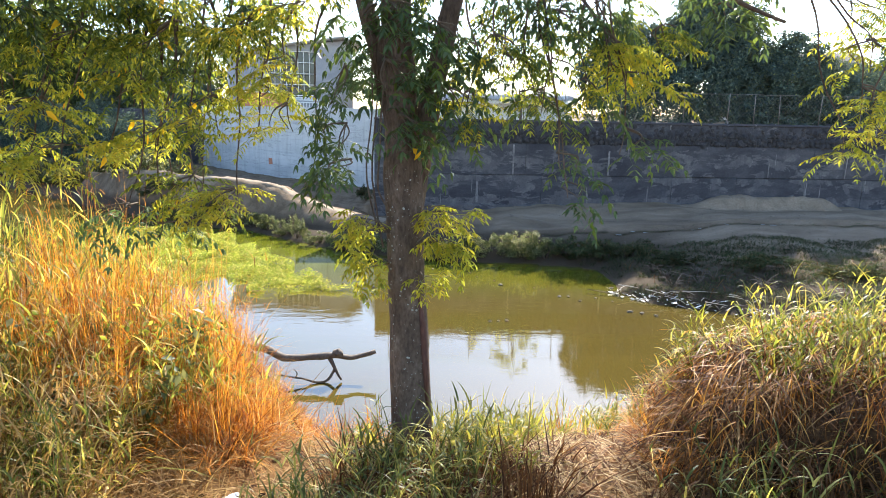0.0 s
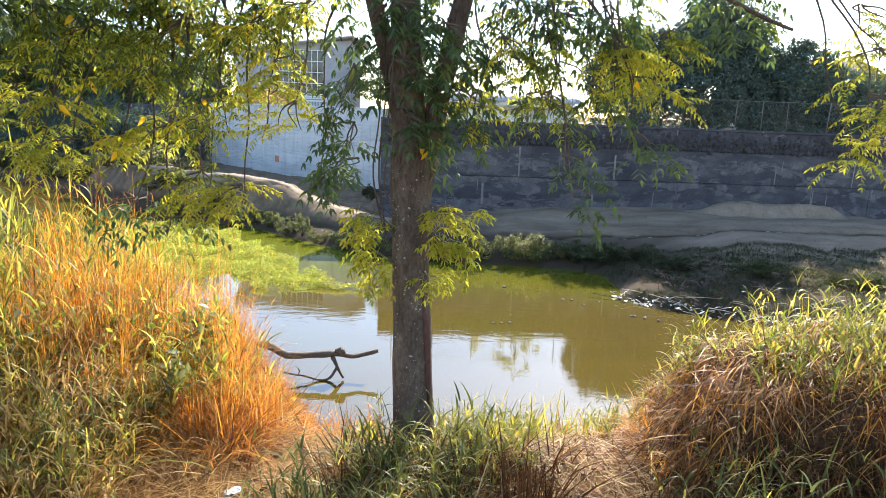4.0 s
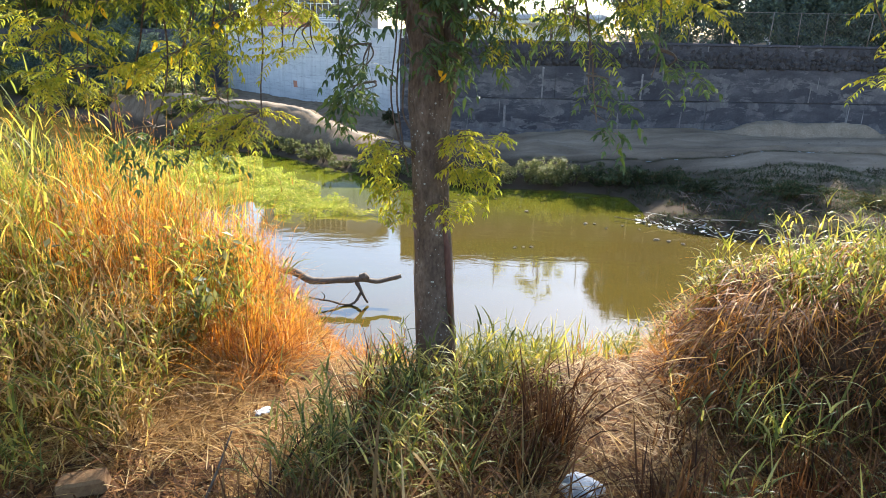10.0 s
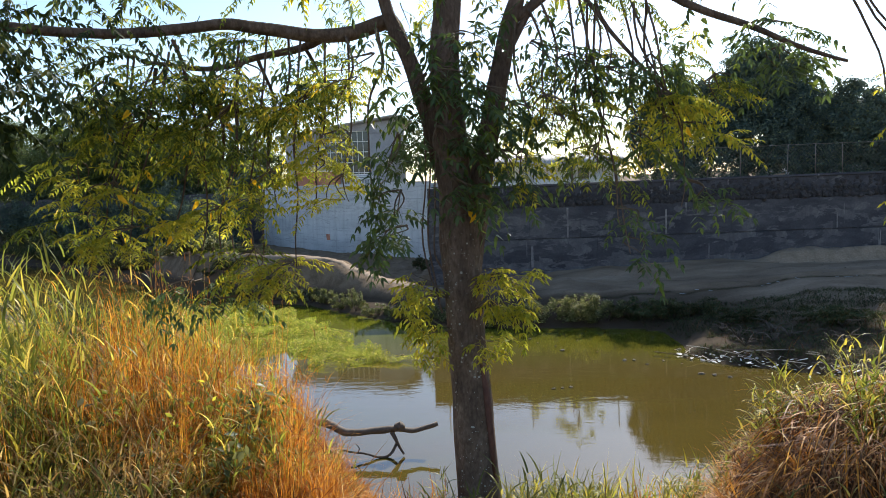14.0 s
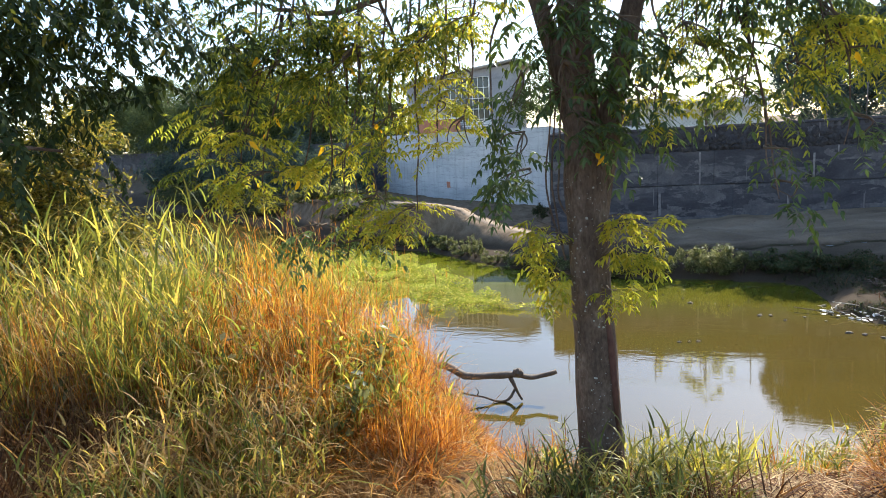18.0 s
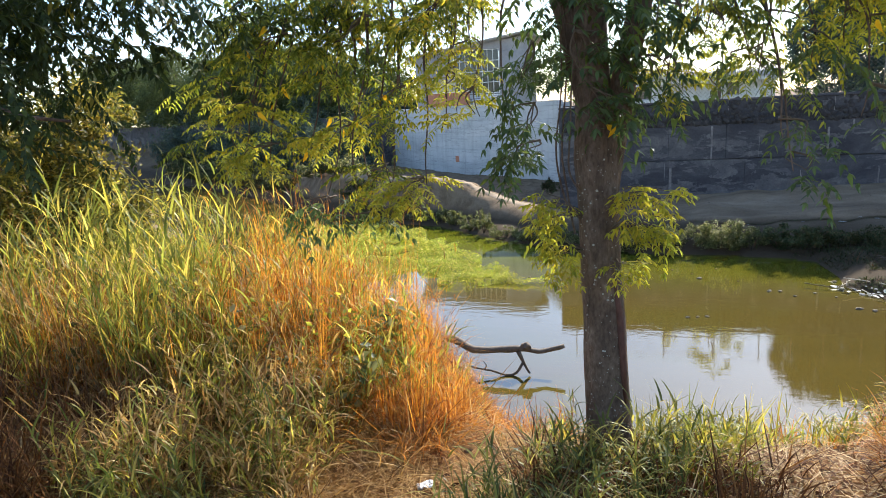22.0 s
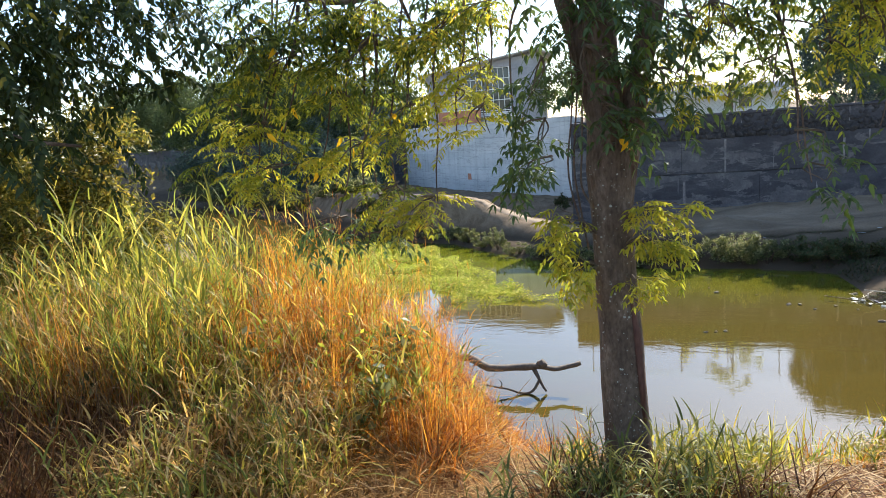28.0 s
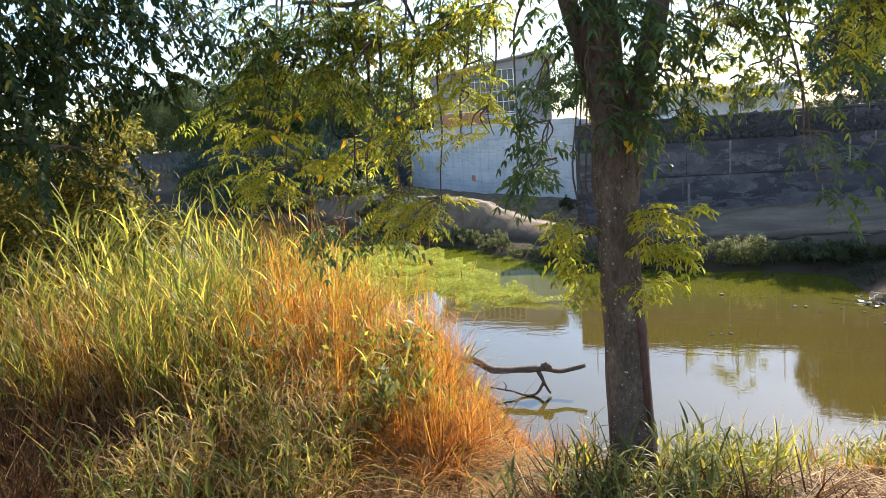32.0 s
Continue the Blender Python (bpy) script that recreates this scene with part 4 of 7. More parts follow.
# ================= plants on the far bank and on the water =================
def shrub(label, x, y, rx, ry, rz, mat, per, leaf, seed, name="shrub", cat="shrub"):
    rng = np.random.default_rng(seed)
    z = float(height(x, y))
    s = thing(name, label, cat, pose(x, y, z))
    blobs = [(rng.uniform(-0.6, 0.6) * rx, rng.uniform(-0.6, 0.6) * ry, rz * rng.uniform(0.3, 0.65), rx * 0.55, ry * 0.55, rz * 0.5) for _ in range(7)]
    P, N = crown_points(blobs, per, rng, 0.2)
    P[:, 2] = np.maximum(P[:, 2], 0.01)
    part("foliage", leaf_cloud("foliage", P, N, rng.uniform(0.6, 1.3, len(P)) * leaf, mat, 0.4, seed), s)
    for i in range(5):
        a = rng.uniform(0, 6.28)
        e = (math.cos(a) * rx * 0.5, math.sin(a) * ry * 0.5, rz * rng.uniform(0.5, 0.8))
        part("stem", tube("stem", [(0, 0, -0.08), (e[0] * 0.4, e[1] * 0.4, e[2] * 0.6), e], [0.02, 0.014, 0.005], TWIG, 5), s)


PALE = "pale grey-green weedy shrub at the foot of the far bank"
DARKW = "dark green clump of weeds on the far water's edge"
for i, (x, y, rx, ry, rz) in enumerate(((-8.9, 26.9, .8, .4, .5), (-8.0, 26.45, .8, .4, .6), (-7.1, 25.75, .7, .4, .7), (-6.3, 25.0, .7, .4, .5), (-5.6, 24.35, .45, .35, .8), (-4.6, 23.6, .7, .4, .45), (-3.6, 22.9, .8, .4, .55), (-2.7, 22.5, .7, .4, .6), (-1.6, 22.1, .8, .4, .5), (-.5, 21.75, .8, .45, .6), (0.4, 21.6, .8, .45, .65), (1.2, 21.6, .8, .45, .75), (2.0, 21.55, .8, .5, .85), (2.8, 21.45, .8, .5, .9), (3.5, 21.35, .7, .45, .75))):
    shrub(PALE, x, y, rx, ry, rz, SHRUB_LEAF, 4200, 0.065, 60 + i)
for i, (x, y, rx, ry, rz) in enumerate(((4.3, 21.3, .9, .6, .6), (5.2, 21.2, 1.0, .6, .7), (6.1, 21.0, 1.0, .7, .6), (-10, 27.6, .8, .5, .5), (-1.4, 22.3, .8, .4, .4), (7.5, 19.6, 1.2, .6, .35), (9.6, 18.9, 1.6, .7, .4), (12.5, 18.6, 1.6, .7, .45), (-12.5, 29.3, 1.2, .7, .6), (-15.5, 32.0, 1.3, .8, .7), (-20, 35.5, 1.6, 1, .8), (-26, 40, 2, 1.2, .9), (-30, 43, 2, 1.2, .9), (-36, 47, 2.4, 1.4, 1.0), (-22, 39, 2, 1.4, .8), (-3.6, 29.5, .6, .5, .7))):
    shrub(DARKW, x, y, rx, ry, rz, WEED_LEAF, 3200, 0.075, 80 + i, "weed_clump", "weeds")

for i, (x, y, rx, ry, rz) in enumerate(((-11.6, 27.9, .7, .5, .5), (-10.4, 27.5, .6, .4, .45), (-12.6, 28.7, .8, .5, .6), (-9.6, 27.0, .5, .4, .35), (-7.6, 26.5, .3, .25, .5), (-5.9, 25.2, .25, .2, .6), (-13.8, 29.9, .9, .6, .6))):
    shrub("grey-green weeds growing on the flank of the silt mound", x, y, rx, ry, rz, SHRUB_LEAF if i % 2 else WEED_LEAF, 3800, 0.06, 400 + i)
for i, (x, y, rx, rz) in enumerate(((-18.5, 40.5, 2.2, 3.0), (-20.5, 42, 2.2, 3.6), (-22.5, 43.5, 2.4, 3.4), (-24.8, 45.2, 2.4, 4.0), (-27, 46.8, 2.6, 3.6), (-29.5, 48.4, 2.6, 4.2), (-32, 50, 2.8, 3.6), (-38, 53.2, 3.2, 3.2), (-45, 57, 3.4, 3.4))):
    shrub("tall dark thicket at the foot of the embankment wall", x, y, rx, 1.2, rz, HAZED_LEAF, 1300, 0.2, 150 + i, "thicket", "thicket")
for i, (x, y, rx, rz) in enumerate(((-11.4, 16.2, 1.3, 1.5), (-10.2, 15.2, 0.9, 1.0))):
    shrub("light green bush on the near bank up the river", x, y, rx, 0.8, rz, SHRUB_LEAF if i else WEED_LEAF, 5000, 0.07, 480 + i, "shrub")
rw = np.random.default_rng(91)
for i in range(26):
    u = i / 25
    x, y = -11 - 30 * u + rw.uniform(-0.5, 0.5), 28.6 + 22.5 * u + rw.uniform(-0.2, 1.6)
    shrub(DARKW, x, y, 1.2 + 1.2 * u, 1.0 + u, rw.uniform(0.5, 1.0) * (1 + u), WEED_LEAF if i % 3 else SHRUB_LEAF, 700, 0.13 + 0.05 * u, 300 + i, "weed_clump", "weeds")
MAT_EDGE = [(-3.3, 17.75), (-2.3, 17.6), (-1.8, 17.5), (-2.0, 17.3), (-3.2, 17.3), (-4.2, 17.1), (-5.2, 17.2), (-6.3, 18.6), (-7.0, 18.5), (-8.6, 15.8), (-11.5, 19.4), (-13.5, 22.5), (-14, 26.2), (-11.3, 25.9), (-9.7, 26.0), (-7.8, 23.9), (-6.6, 22.1), (-5.05, 20.5), (-3.9, 19.5)]


def inside(poly, x, y):
    c = np.zeros(len(x), bool)
    for (ax, ay), (bx, by) in zip(poly, poly[1:] + poly[:1]):
        c ^= ((ay > y) != (by > y)) & (x < (bx - ax) * (y - ay) / (by - ay + 1e-12) + ax)
    return c


rng = np.random.default_rng(11)
x, y = rng.uniform(-18, -1.7, 420000), rng.uniform(15, 27.2, 420000)
ok = inside(MAT_EDGE, x + 0.25 * bumps(x, y, 3.0), y + 0.25 * bumps(y, x, 3.3))
ok &= (bumps(x, y, 1.6, 4.0) + 0.5 * bumps(x, y, 4.3, 1.0)) > -0.75
x, y = x[ok], y[ok]
z = 0.01 + np.clip(0.1 + 0.12 * bumps(x, y, 2.3), 0.03, 1) * rng.uniform(0.1, 1.4, len(x))
N = rng.normal(0, 0.5, (len(x), 3)) + np.array([0, 0, 1.0])
N /= np.linalg.norm(N, axis=1)[:, None]
floating = new("floating_weed", leaf_cloud("floating_weed", np.stack([x, y, z], -1), N, rng.uniform(0.025, 0.06, len(x)), MAT_LEAF, 0.7, 5))
tagged(floating, "bright green mat of floating water weed", "water weed", kind="stuff")

# low dark growth on the shoal of the far bank
x, y = rng.uniform(4.6, 17, 60000), rng.uniform(16.2, 22.2, 60000)
df, sf = dist_to(FAR_SHORE, x, y)
ok = (sf < 0) & (df > 0.08) & (bumps(x, y, 1.4, 2.0) + 0.6 * bumps(x, y, 3.1) > -0.55 - 0.25 * df)
x, y = x[ok], y[ok]
n = len(x)
sh = blades("shoal_weeds", np.stack([x, y, height(x, y) - 0.02], -1), rng.uniform(0.05, 0.2, n), rng.uniform(0.012, 0.035, n), rng.uniform(0, 6.283, n), rng.uniform(0.4, 1.3, n), rng.uniform(0.2, 1.0, n), WEED_LEAF, 3, rng)
tagged(new("shoal_weeds", sh), "low dark green weeds covering the muddy shoal", "weeds", kind="stuff")
x, y = rng.uniform(5, 16, 500), rng.uniform(16.6, 20.0, 500)
df, sf = dist_to(FAR_SHORE, x, y)
ok = (sf < 0) & (df > 0.3)
x, y = x[ok], y[ok]
n = len(x)
sh = blades("shoal_straw", np.stack([x, y, height(x, y)], -1), rng.uniform(0.2, 0.6, n), rng.uniform(0.008, 0.016, n), rng.uniform(0, 6.283, n), rng.uniform(0.3, 1.3, n), rng.uniform(0.2, 1.0, n), GRASS_BROWN, 3, rng)
tagged(new("shoal_straw", sh), "dead brown stalks on the muddy shoal", "dry grass", kind="stuff")

# ================= fallen branch over the water =================
fb = thing("fallen_branch", "bare dark fallen branch reaching out over the water", "branch", pose(0, 0, 0))
part("main_limb", tube("main_limb", curve_points([(-4.8, 9.6, 0.75), (-3.5, 11.14, 0.71), (-2.93, 11.36, 0.43), (-2.47, 11.42, 0.42), (-2.15, 11.43, 0.44), (-1.94, 11.47, 0.44), (-1.63, 11.57, 0.38), (-1.24, 11.67, 0.47)], 4, 0.02, 3), list(np.linspace(0.08, 0.04, 29)), DRIFT, 8, 0.45, 2), fb)
part("knot", rock("knot", (0.2, 0.14, 0.18), DRIFT, 5), fb, m=pose(*(-1.93, 11.47, 0.5)))
part("side_limb", tube("side_limb", curve_points([(-2.09, 11.44, 0.39), (-1.99, 11.36, 0.25), (-1.84, 11.28, 0.04)], 4, 0.02, 1), list(np.linspace(0.045, 0.022, 9)), DRIFT, 7, 0.3), fb)
part("twig", tube("twig", curve_points([(-1.98, 11.36, 0.2), (-2.16, 11.22, 0.01), (-2.55, 11.14, 0.1), (-2.94, 11.1, 0.19)], 4, 0.02, 4), list(np.linspace(0.03, 0.014, 13)), DRIFT, 6, 0.3), fb)
part("twig", tube("twig", curve_points([(-2.67, 11.11, 0.13), (-2.64, 11.12, 0.21), (-2.69, 11.11, 0.3)], 4, 0.01, 6), list(np.linspace(0.015, 0.006, 9)), DRIFT, 5), fb)


# ================= the tree by the path =================
def leaflets(verts, quads, tris, origin, way, normal, length, width, droop):
    """One folded leaflet appended to the lists."""
    way, normal = way.normalized(), normal.normalized()
    side = normal.cross(way).normalized()
    i = len(verts)

    def p(u, w, d):
        return tuple(origin + way * length * u + side * width * w - normal * (length * d) - Vector((0, 0, droop * length * u * u)))

    verts += [p(0, 0, 0), p(0.3, 0.5, -0.04), p(0.3, 0, 0.05), p(0.3, -0.5, -0.04), p(0.65, 0.36, 0.0), p(0.65, 0, 0.07), p(0.65, -0.36, 0.0), p(1, 0, 0.06)]
    quads += [(i + 1, i + 4, i + 5, i + 2), (i + 2, i + 5, i + 6, i + 3)]
    tris += [(i, i + 1, i + 2), (i, i + 2, i + 3), (i + 4, i + 7, i + 5), (i + 5, i + 7, i + 6)]


def spray_mesh(name, seed, mat, length=0.5, leaves=8, pinnate=True, leaf=0.06, pairs=5, fall=0.1, rach=(0.13, 0.2)):
    """A twig along +x with its leaves, as one mesh: feathered leaves whose leaflets hang, or single oval ones."""
    r = random.Random(seed)
    verts, quads, tris = [], [], []
    pts = [Vector((0, 0, 0))]
    d = Vector((math.cos(fall), 0, -math.sin(fall)))
    for _ in range(6):
        d = (d + Vector((r.uniform(-0.1, 0.1), r.uniform(-0.2, 0.2), r.uniform(-0.2, 0.08)))).normalized()
        pts.append(pts[-1] + d * length / 6)

    def stem(a, b, ra, rb):
        i = len(verts)
        w = (b - a).normalized()
        s = w.orthogonal().normalized()
        u = w.cross(s)
        for q, rr in ((a, ra), (b, rb)):
            for k in range(3):
                verts.append(tuple(q + (s * math.cos(k * 2.094) + u * math.sin(k * 2.094)) * rr))
        for k in range(3):
            quads.append((i + k, i + (k + 1) % 3, i + 3 + (k + 1) % 3, i + 3 + k))

    for k in range(6):
        stem(pts[k], pts[k + 1], 0.003 - 0.0003 * k, 0.0028 - 0.0003 * k)
    for n in range(leaves):
        u = (n + 1) / leaves * 5.99
        k = int(u)
        o = pts[k].lerp(pts[min(k + 1, 6)], u - k)
        a = n * 2.4 + r.uniform(-0.5, 0.5)
        if not pinnate:
            w = (Vector((r.uniform(0.3, 0.9), math.cos(a), 0.55 * math.sin(a) + r.uniform(-0.2, 0.3)))).normalized()
            w.z -= 0.6
            leaflets(verts, quads, tris, o, w, Vector((r.uniform(-.4, .4), r.uniform(-.4, .4), 1)), leaf * r.uniform(0.7, 1.2), leaf * 0.48, r.uniform(0.1, 0.5))
            continue
        sg0 = 1 if n % 2 else -1
        w = Vector((r.uniform(0.2, 1.0), sg0 * r.uniform(0.5, 1.0), r.uniform(-0.25, 0.3))).normalized()
        if n == leaves - 1:
            w = (d + Vector((0, 0, 0.1))).normalized()
        ln = r.uniform(*rach)
        side = Vector((0, 0, 1)).cross(w).normalized()
        prev = o
        for j in range(1, pairs + 1):
            v = (j + 0.5) / (pairs + 0.5)
            q = o + w * ln * v - Vector((0, 0, 0.35 * ln * v * v))
            stem(prev, q, 0.0012, 0.001)
            prev = q
            sz = leaf * (0.75 + 0.35 * math.sin(v * 2.6)) * r.uniform(0.85, 1.15)
            for sg in (1, -1):
                if r.random() < 0.07:
                    continue
                hang = r.uniform(0.1, 0.6)
                way = side * sg * r.uniform(0.5, 0.9) + w * r.uniform(0.1, 0.5) - Vector((0, 0, hang))
                face = side * sg * hang * 0.7 + Vector((r.uniform(-.35, .35), r.uniform(-.35, .35), 0.55))
                leaflets(verts, quads, tris, q, way, face, sz, sz * 0.36, r.uniform(0.05, 0.35))
        leaflets(verts, quads, tris, prev, (w - Vector((0, 0, 0.8))), w + Vector((0.2, 0, 0.6)), leaf, leaf * 0.4, 0.2)
    me = mesh_of(name, verts, quads, tris, mat)
    me.materials.append(TWIG)
    return me


SPRAYS = [spray_mesh("leafy_twig", s, LEAF, 0.17 + 0.02 * (s % 4), 6 + s % 2, True, 0.032, 6, 0.02 + 0.1 * (s % 4), (0.1, 0.15)) for s in range(12)]
BRIGHT_SPRAYS = [spray_mesh("leafy_twig", 20 + s, LEAF_BRIGHT, 0.18, 6, True, 0.034, 6, 0.1 * (s % 4), (0.1, 0.16)) for s in range(8)]
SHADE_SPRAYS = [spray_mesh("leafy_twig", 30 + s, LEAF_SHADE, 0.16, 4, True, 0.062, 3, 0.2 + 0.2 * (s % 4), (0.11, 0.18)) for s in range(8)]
SMALL_SPRAYS = [spray_mesh("leafy_shoot", 40 + s, LEAF_BRIGHT, 0.1, 5, True, 0.042, 3, 0.3 * (s % 3), (0.08, 0.13)) for s in range(6)]
CROWN_SPRAYS = [spray_mesh("leafy_twig", 50 + s, LEAF, 0.5, 10, True, 0.09, 5, 0.1, (0.2, 0.3)) for s in range(6)]
BROAD_SPRAYS = [spray_mesh("broad_twig", 70 + s, LEAF_DARK, 0.45, 34, False, 0.044) for s in range(8)]

tree = thing("tree", "slim tree with lichen-spotted grey brown bark, feathered leaves and hanging twigs", "tree", pose(0, 0, 0))
TRUNK = [(-0.1, 3.15, 2.9), (-0.118, 3.16, 3.2), (-0.134, 3.17, 3.55), (-0.15, 3.17, 3.9), (-0.165, 3.17, 4.2), (-0.178, 3.17, 4.5), (-0.185, 3.17, 4.78), (-0.21, 3.17, 5.2), (-0.225, 3.18, 5.6), (-0.2, 3.2, 5.87), (-0.15, 3.25, 6.6), (-0.1, 3.3, 7.6)]
tp = curve_points(TRUNK, 5, 0.006, 2)
tr_r = list(np.interp([p.z for p in tp], [2.9, 3.08, 3.25, 3.57, 3.9, 4.2, 4.5, 4.72, 4.9, 5.4, 5.9, 7.6], [0.16, 0.128, 0.115, 0.105, 0.1, 0.095, 0.093, 0.1, 0.086, 0.074, 0.064, 0.03]))
part("trunk", tube("trunk", tp, tr_r, BARK, 20, 0.1, 3), tree)


def limb(points, r0, r1, seed, name="limb", wob=0.012, steps=5):
    p = curve_points(points, steps, wob, seed)
    return part(name, tube(name, p, list(np.linspace(r0, r1, len(p))), BARK, 9 if r0 > 0.02 else 6, 0.15, seed), tree)


limb([(-0.16, 3.2, 4.45), (-0.11, 3.23, 4.77), (-0.03, 3.23, 5.19), (0.04, 3.23, 5.52), (0.1, 3.23, 5.76), (0.18, 3.24, 6.0), (0.5, 3.4, 6.9), (0.8, 3.6, 7.6)], 0.07, 0.02, 1)
limb([(-0.22, 3.17, 4.95), (-0.28, 3.16, 5.2), (-0.37, 3.16, 5.53), (-0.45, 3.14, 5.72), (-0.52, 3.13, 5.95), (-0.7, 3.1, 6.8), (-0.9, 3.2, 7.5)], 0.055, 0.015, 2)
limb([(-0.44, 3.15, 5.68), (-0.5, 3.24, 5.8), (-0.69, 3.2, 5.74), (-0.9, 3.15, 5.74), (-1.12, 3.08, 5.77), (-1.29, 3.01, 5.78), (-1.58, 2.87, 5.72), (-1.89, 2.67, 5.71), (-2.3, 2.45, 5.76)], 0.042, 0.018, 3, "bough")
limb([(-0.8, 3.17, 5.74), (-0.95, 3.3, 5.71), (-1.19, 3.3, 5.68), (-1.46, 3.3, 5.63), (-1.75, 3.2, 5.66)], 0.024, 0.01, 4, "bough")
limb([(0.1, 3.23, 5.76), (0.5, 3.25, 6.0), (0.9, 3.16, 5.79), (1.15, 3.08, 5.65), (1.32, 3.01, 5.54), (1.5, 2.9, 5.44)], 0.026, 0.007, 5, "bough")
limb([(0.05, 3.23, 5.55), (0.3, 3.25, 5.95), (0.47, 3.25, 5.84), (0.58, 3.23, 5.68), (0.72, 3.2, 5.5), (0.9, 3.12, 5.3)], 0.018, 0.006, 6, "bough")
limb([(0.9, 3.16, 5.8), (1.25, 2.75, 5.85), (1.5, 2.45, 5.6), (1.62, 2.36, 5.35), (1.56, 2.33, 5.1)], 0.008, 0.003, 7, "bough")
for i, (a, b, c) in enumerate((((-1.19, 3.3, 5.68), (-1.25, 3.5, 5.2), (-1.35, 3.6, 4.6)), ((-1.5, 3.0, 5.72), (-1.6, 3.3, 5.2), (-1.75, 3.35, 4.75)), ((-0.95, 3.3, 5.71), (-0.95, 3.55, 5.3), (-1.05, 3.6, 4.85)), ((-1.7, 3.2, 5.65), (-1.9, 3.2, 5.2), (-2.0, 3.1, 4.8)), ((-1.46, 3.3, 5.63), (-1.5, 3.45, 5.0), (-1.45, 3.5, 4.45)), ((-0.55, 3.15, 5.75), (-0.62, 3.2, 5.4), (-0.6, 3.15, 4.9)))):
    limb([a, ((a[0] + b[0]) / 2 + 0.05, (a[1] + b[1]) / 2, (a[2] + b[2]) / 2), b, c], 0.011, 0.003, 20 + i, "hanging_branch", 0.03)
# thin climbing stems beside the trunk
for i, (x, y) in enumerate(((-0.33, 3.1), (-0.36, 3.12), (-0.3, 3.06))):
    limb([(x + 0.06, y, 4.35 + 0.1 * i), (x, y, 4.7), (x + 0.02, y + 0.01, 5.1), (x + 0.03 * i, y, 5.5)], 0.005, 0.003, 30 + i, "climbing_stem", 0.02)

rs = random.Random(8)


def strew(owner, meshes, count, lo, hi, down=(-55, 15), scale=(0.8, 1.15), test=None, az=(0, 360), name="leafy_twig"):
    n = 0
    while n < count:
        p = [rs.uniform(a, b) for a, b in zip(lo, hi)]
        if test and not test(*p):
            continue
        s = rs.uniform(*scale)
        m = pose(*p) @ pose(0, 0, 0, 0, 0, rs.uniform(*az)) @ pose(0, 0, 0, rs.uniform(-30, 30), -rs.uniform(*down), 0) @ Matrix.Diagonal((s, s, s, 1))
        part(name, meshes[rs.randrange(len(meshes))], owner, m=m)
        n += 1


def leafage(owner, anchor, centre, radii, twigs, per, meshes, scale=(0.8, 1.15), name="leafy_twig", r0=0.005):
    """Thin twigs from an anchor out into a cluster, each set with leafy twigs along its outer part."""
    anchor, centre = Vector(anchor), Vector(centre)
    for i in range(twigs):
        while True:
            u = Vector([rs.uniform(-1, 1) for _ in range(3)])
            if u.length < 1:
                break
        end = centre + Vector([a * b for a, b in zip(u, radii)])
        mid = anchor.lerp(end, 0.5) + Vector((rs.uniform(-.06, .06), rs.uniform(-.06, .06), 0.1 * (end - anchor).length))
        pts = curve_points([anchor, mid, end], 4, 0.02, rs.randrange(99))
        part("twig", tube("twig", pts, list(np.linspace(r0, 0.0018, len(pts))), TWIG, 5), owner)
        out = math.degrees(math.atan2(end.y - anchor.y, end.x - anchor.x))
        for k in range(per):
            t = 0.4 + 0.6 * (k + 1) / per if per > 1 else 1.0
            q = pts[min(8, int(t * 8))]
            s = rs.uniform(*scale)
            turn = out + (1 if k % 2 else -1) * rs.uniform(15, 85)
            part(name, meshes[rs.randrange(len(meshes))], owner, m=pose(*q) @ pose(0, 0, 0, 0, 0, turn) @ pose(0, 0, 0, rs.uniform(-20, 20), rs.uniform(-15, 25), 0) @ Matrix.Diagonal((s, s, s, 1)))


# clusters of leaves on hanging branches: x, z, half width, half height, twigs, leafy twigs a twig, kind of twig, size
BOUGH = [(-2.3, 5.76), (-1.58, 5.72), (-1.12, 5.77), (-0.6, 5.76), (-0.2, 5.7), (0.1, 5.76), (0.5, 5.98), (0.9, 5.8), (1.5, 5.9), (2.1, 5.95)]


def cluster(x, z, rx, rz, twigs, per, meshes, scale=(0.7, 1.0), y=3.1, ry=0.2, stem=True):
    """A hanging branch from the nearest bough, ending in a cluster of leafy twigs."""
    bx = x * 0.82 - 0.05
    bz = float(np.interp(bx, [b[0] for b in BOUGH], [b[1] for b in BOUGH]))
    head = Vector((x + (0.06 if x < -0.2 else -0.06), y, z + rz * 0.7))
    if stem and bz - head.z > 0.42:
        top = Vector((bx, 3.18, bz - 0.02))
        limb([top, top.lerp(head, 0.4) + Vector((rs.uniform(-.06, .06), rs.uniform(-.06, .06), 0)), top.lerp(head, 0.75) + Vector((rs.uniform(-.05, .05), rs.uniform(-.05, .05), 0)), head, head - Vector((rs.uniform(-.03, .03), 0, rz * 1.3))], 0.0065, 0.002, rs.randrange(900), "hanging_branch", 0.02, 4)
    leafage(tree, head, (x, y, z), (rx * 0.8, ry * 0.9, rz * 0.8), max(2, round(twigs * (0.62 if z < 5.25 and stem else 0.85))), min(per, 2), meshes, scale)


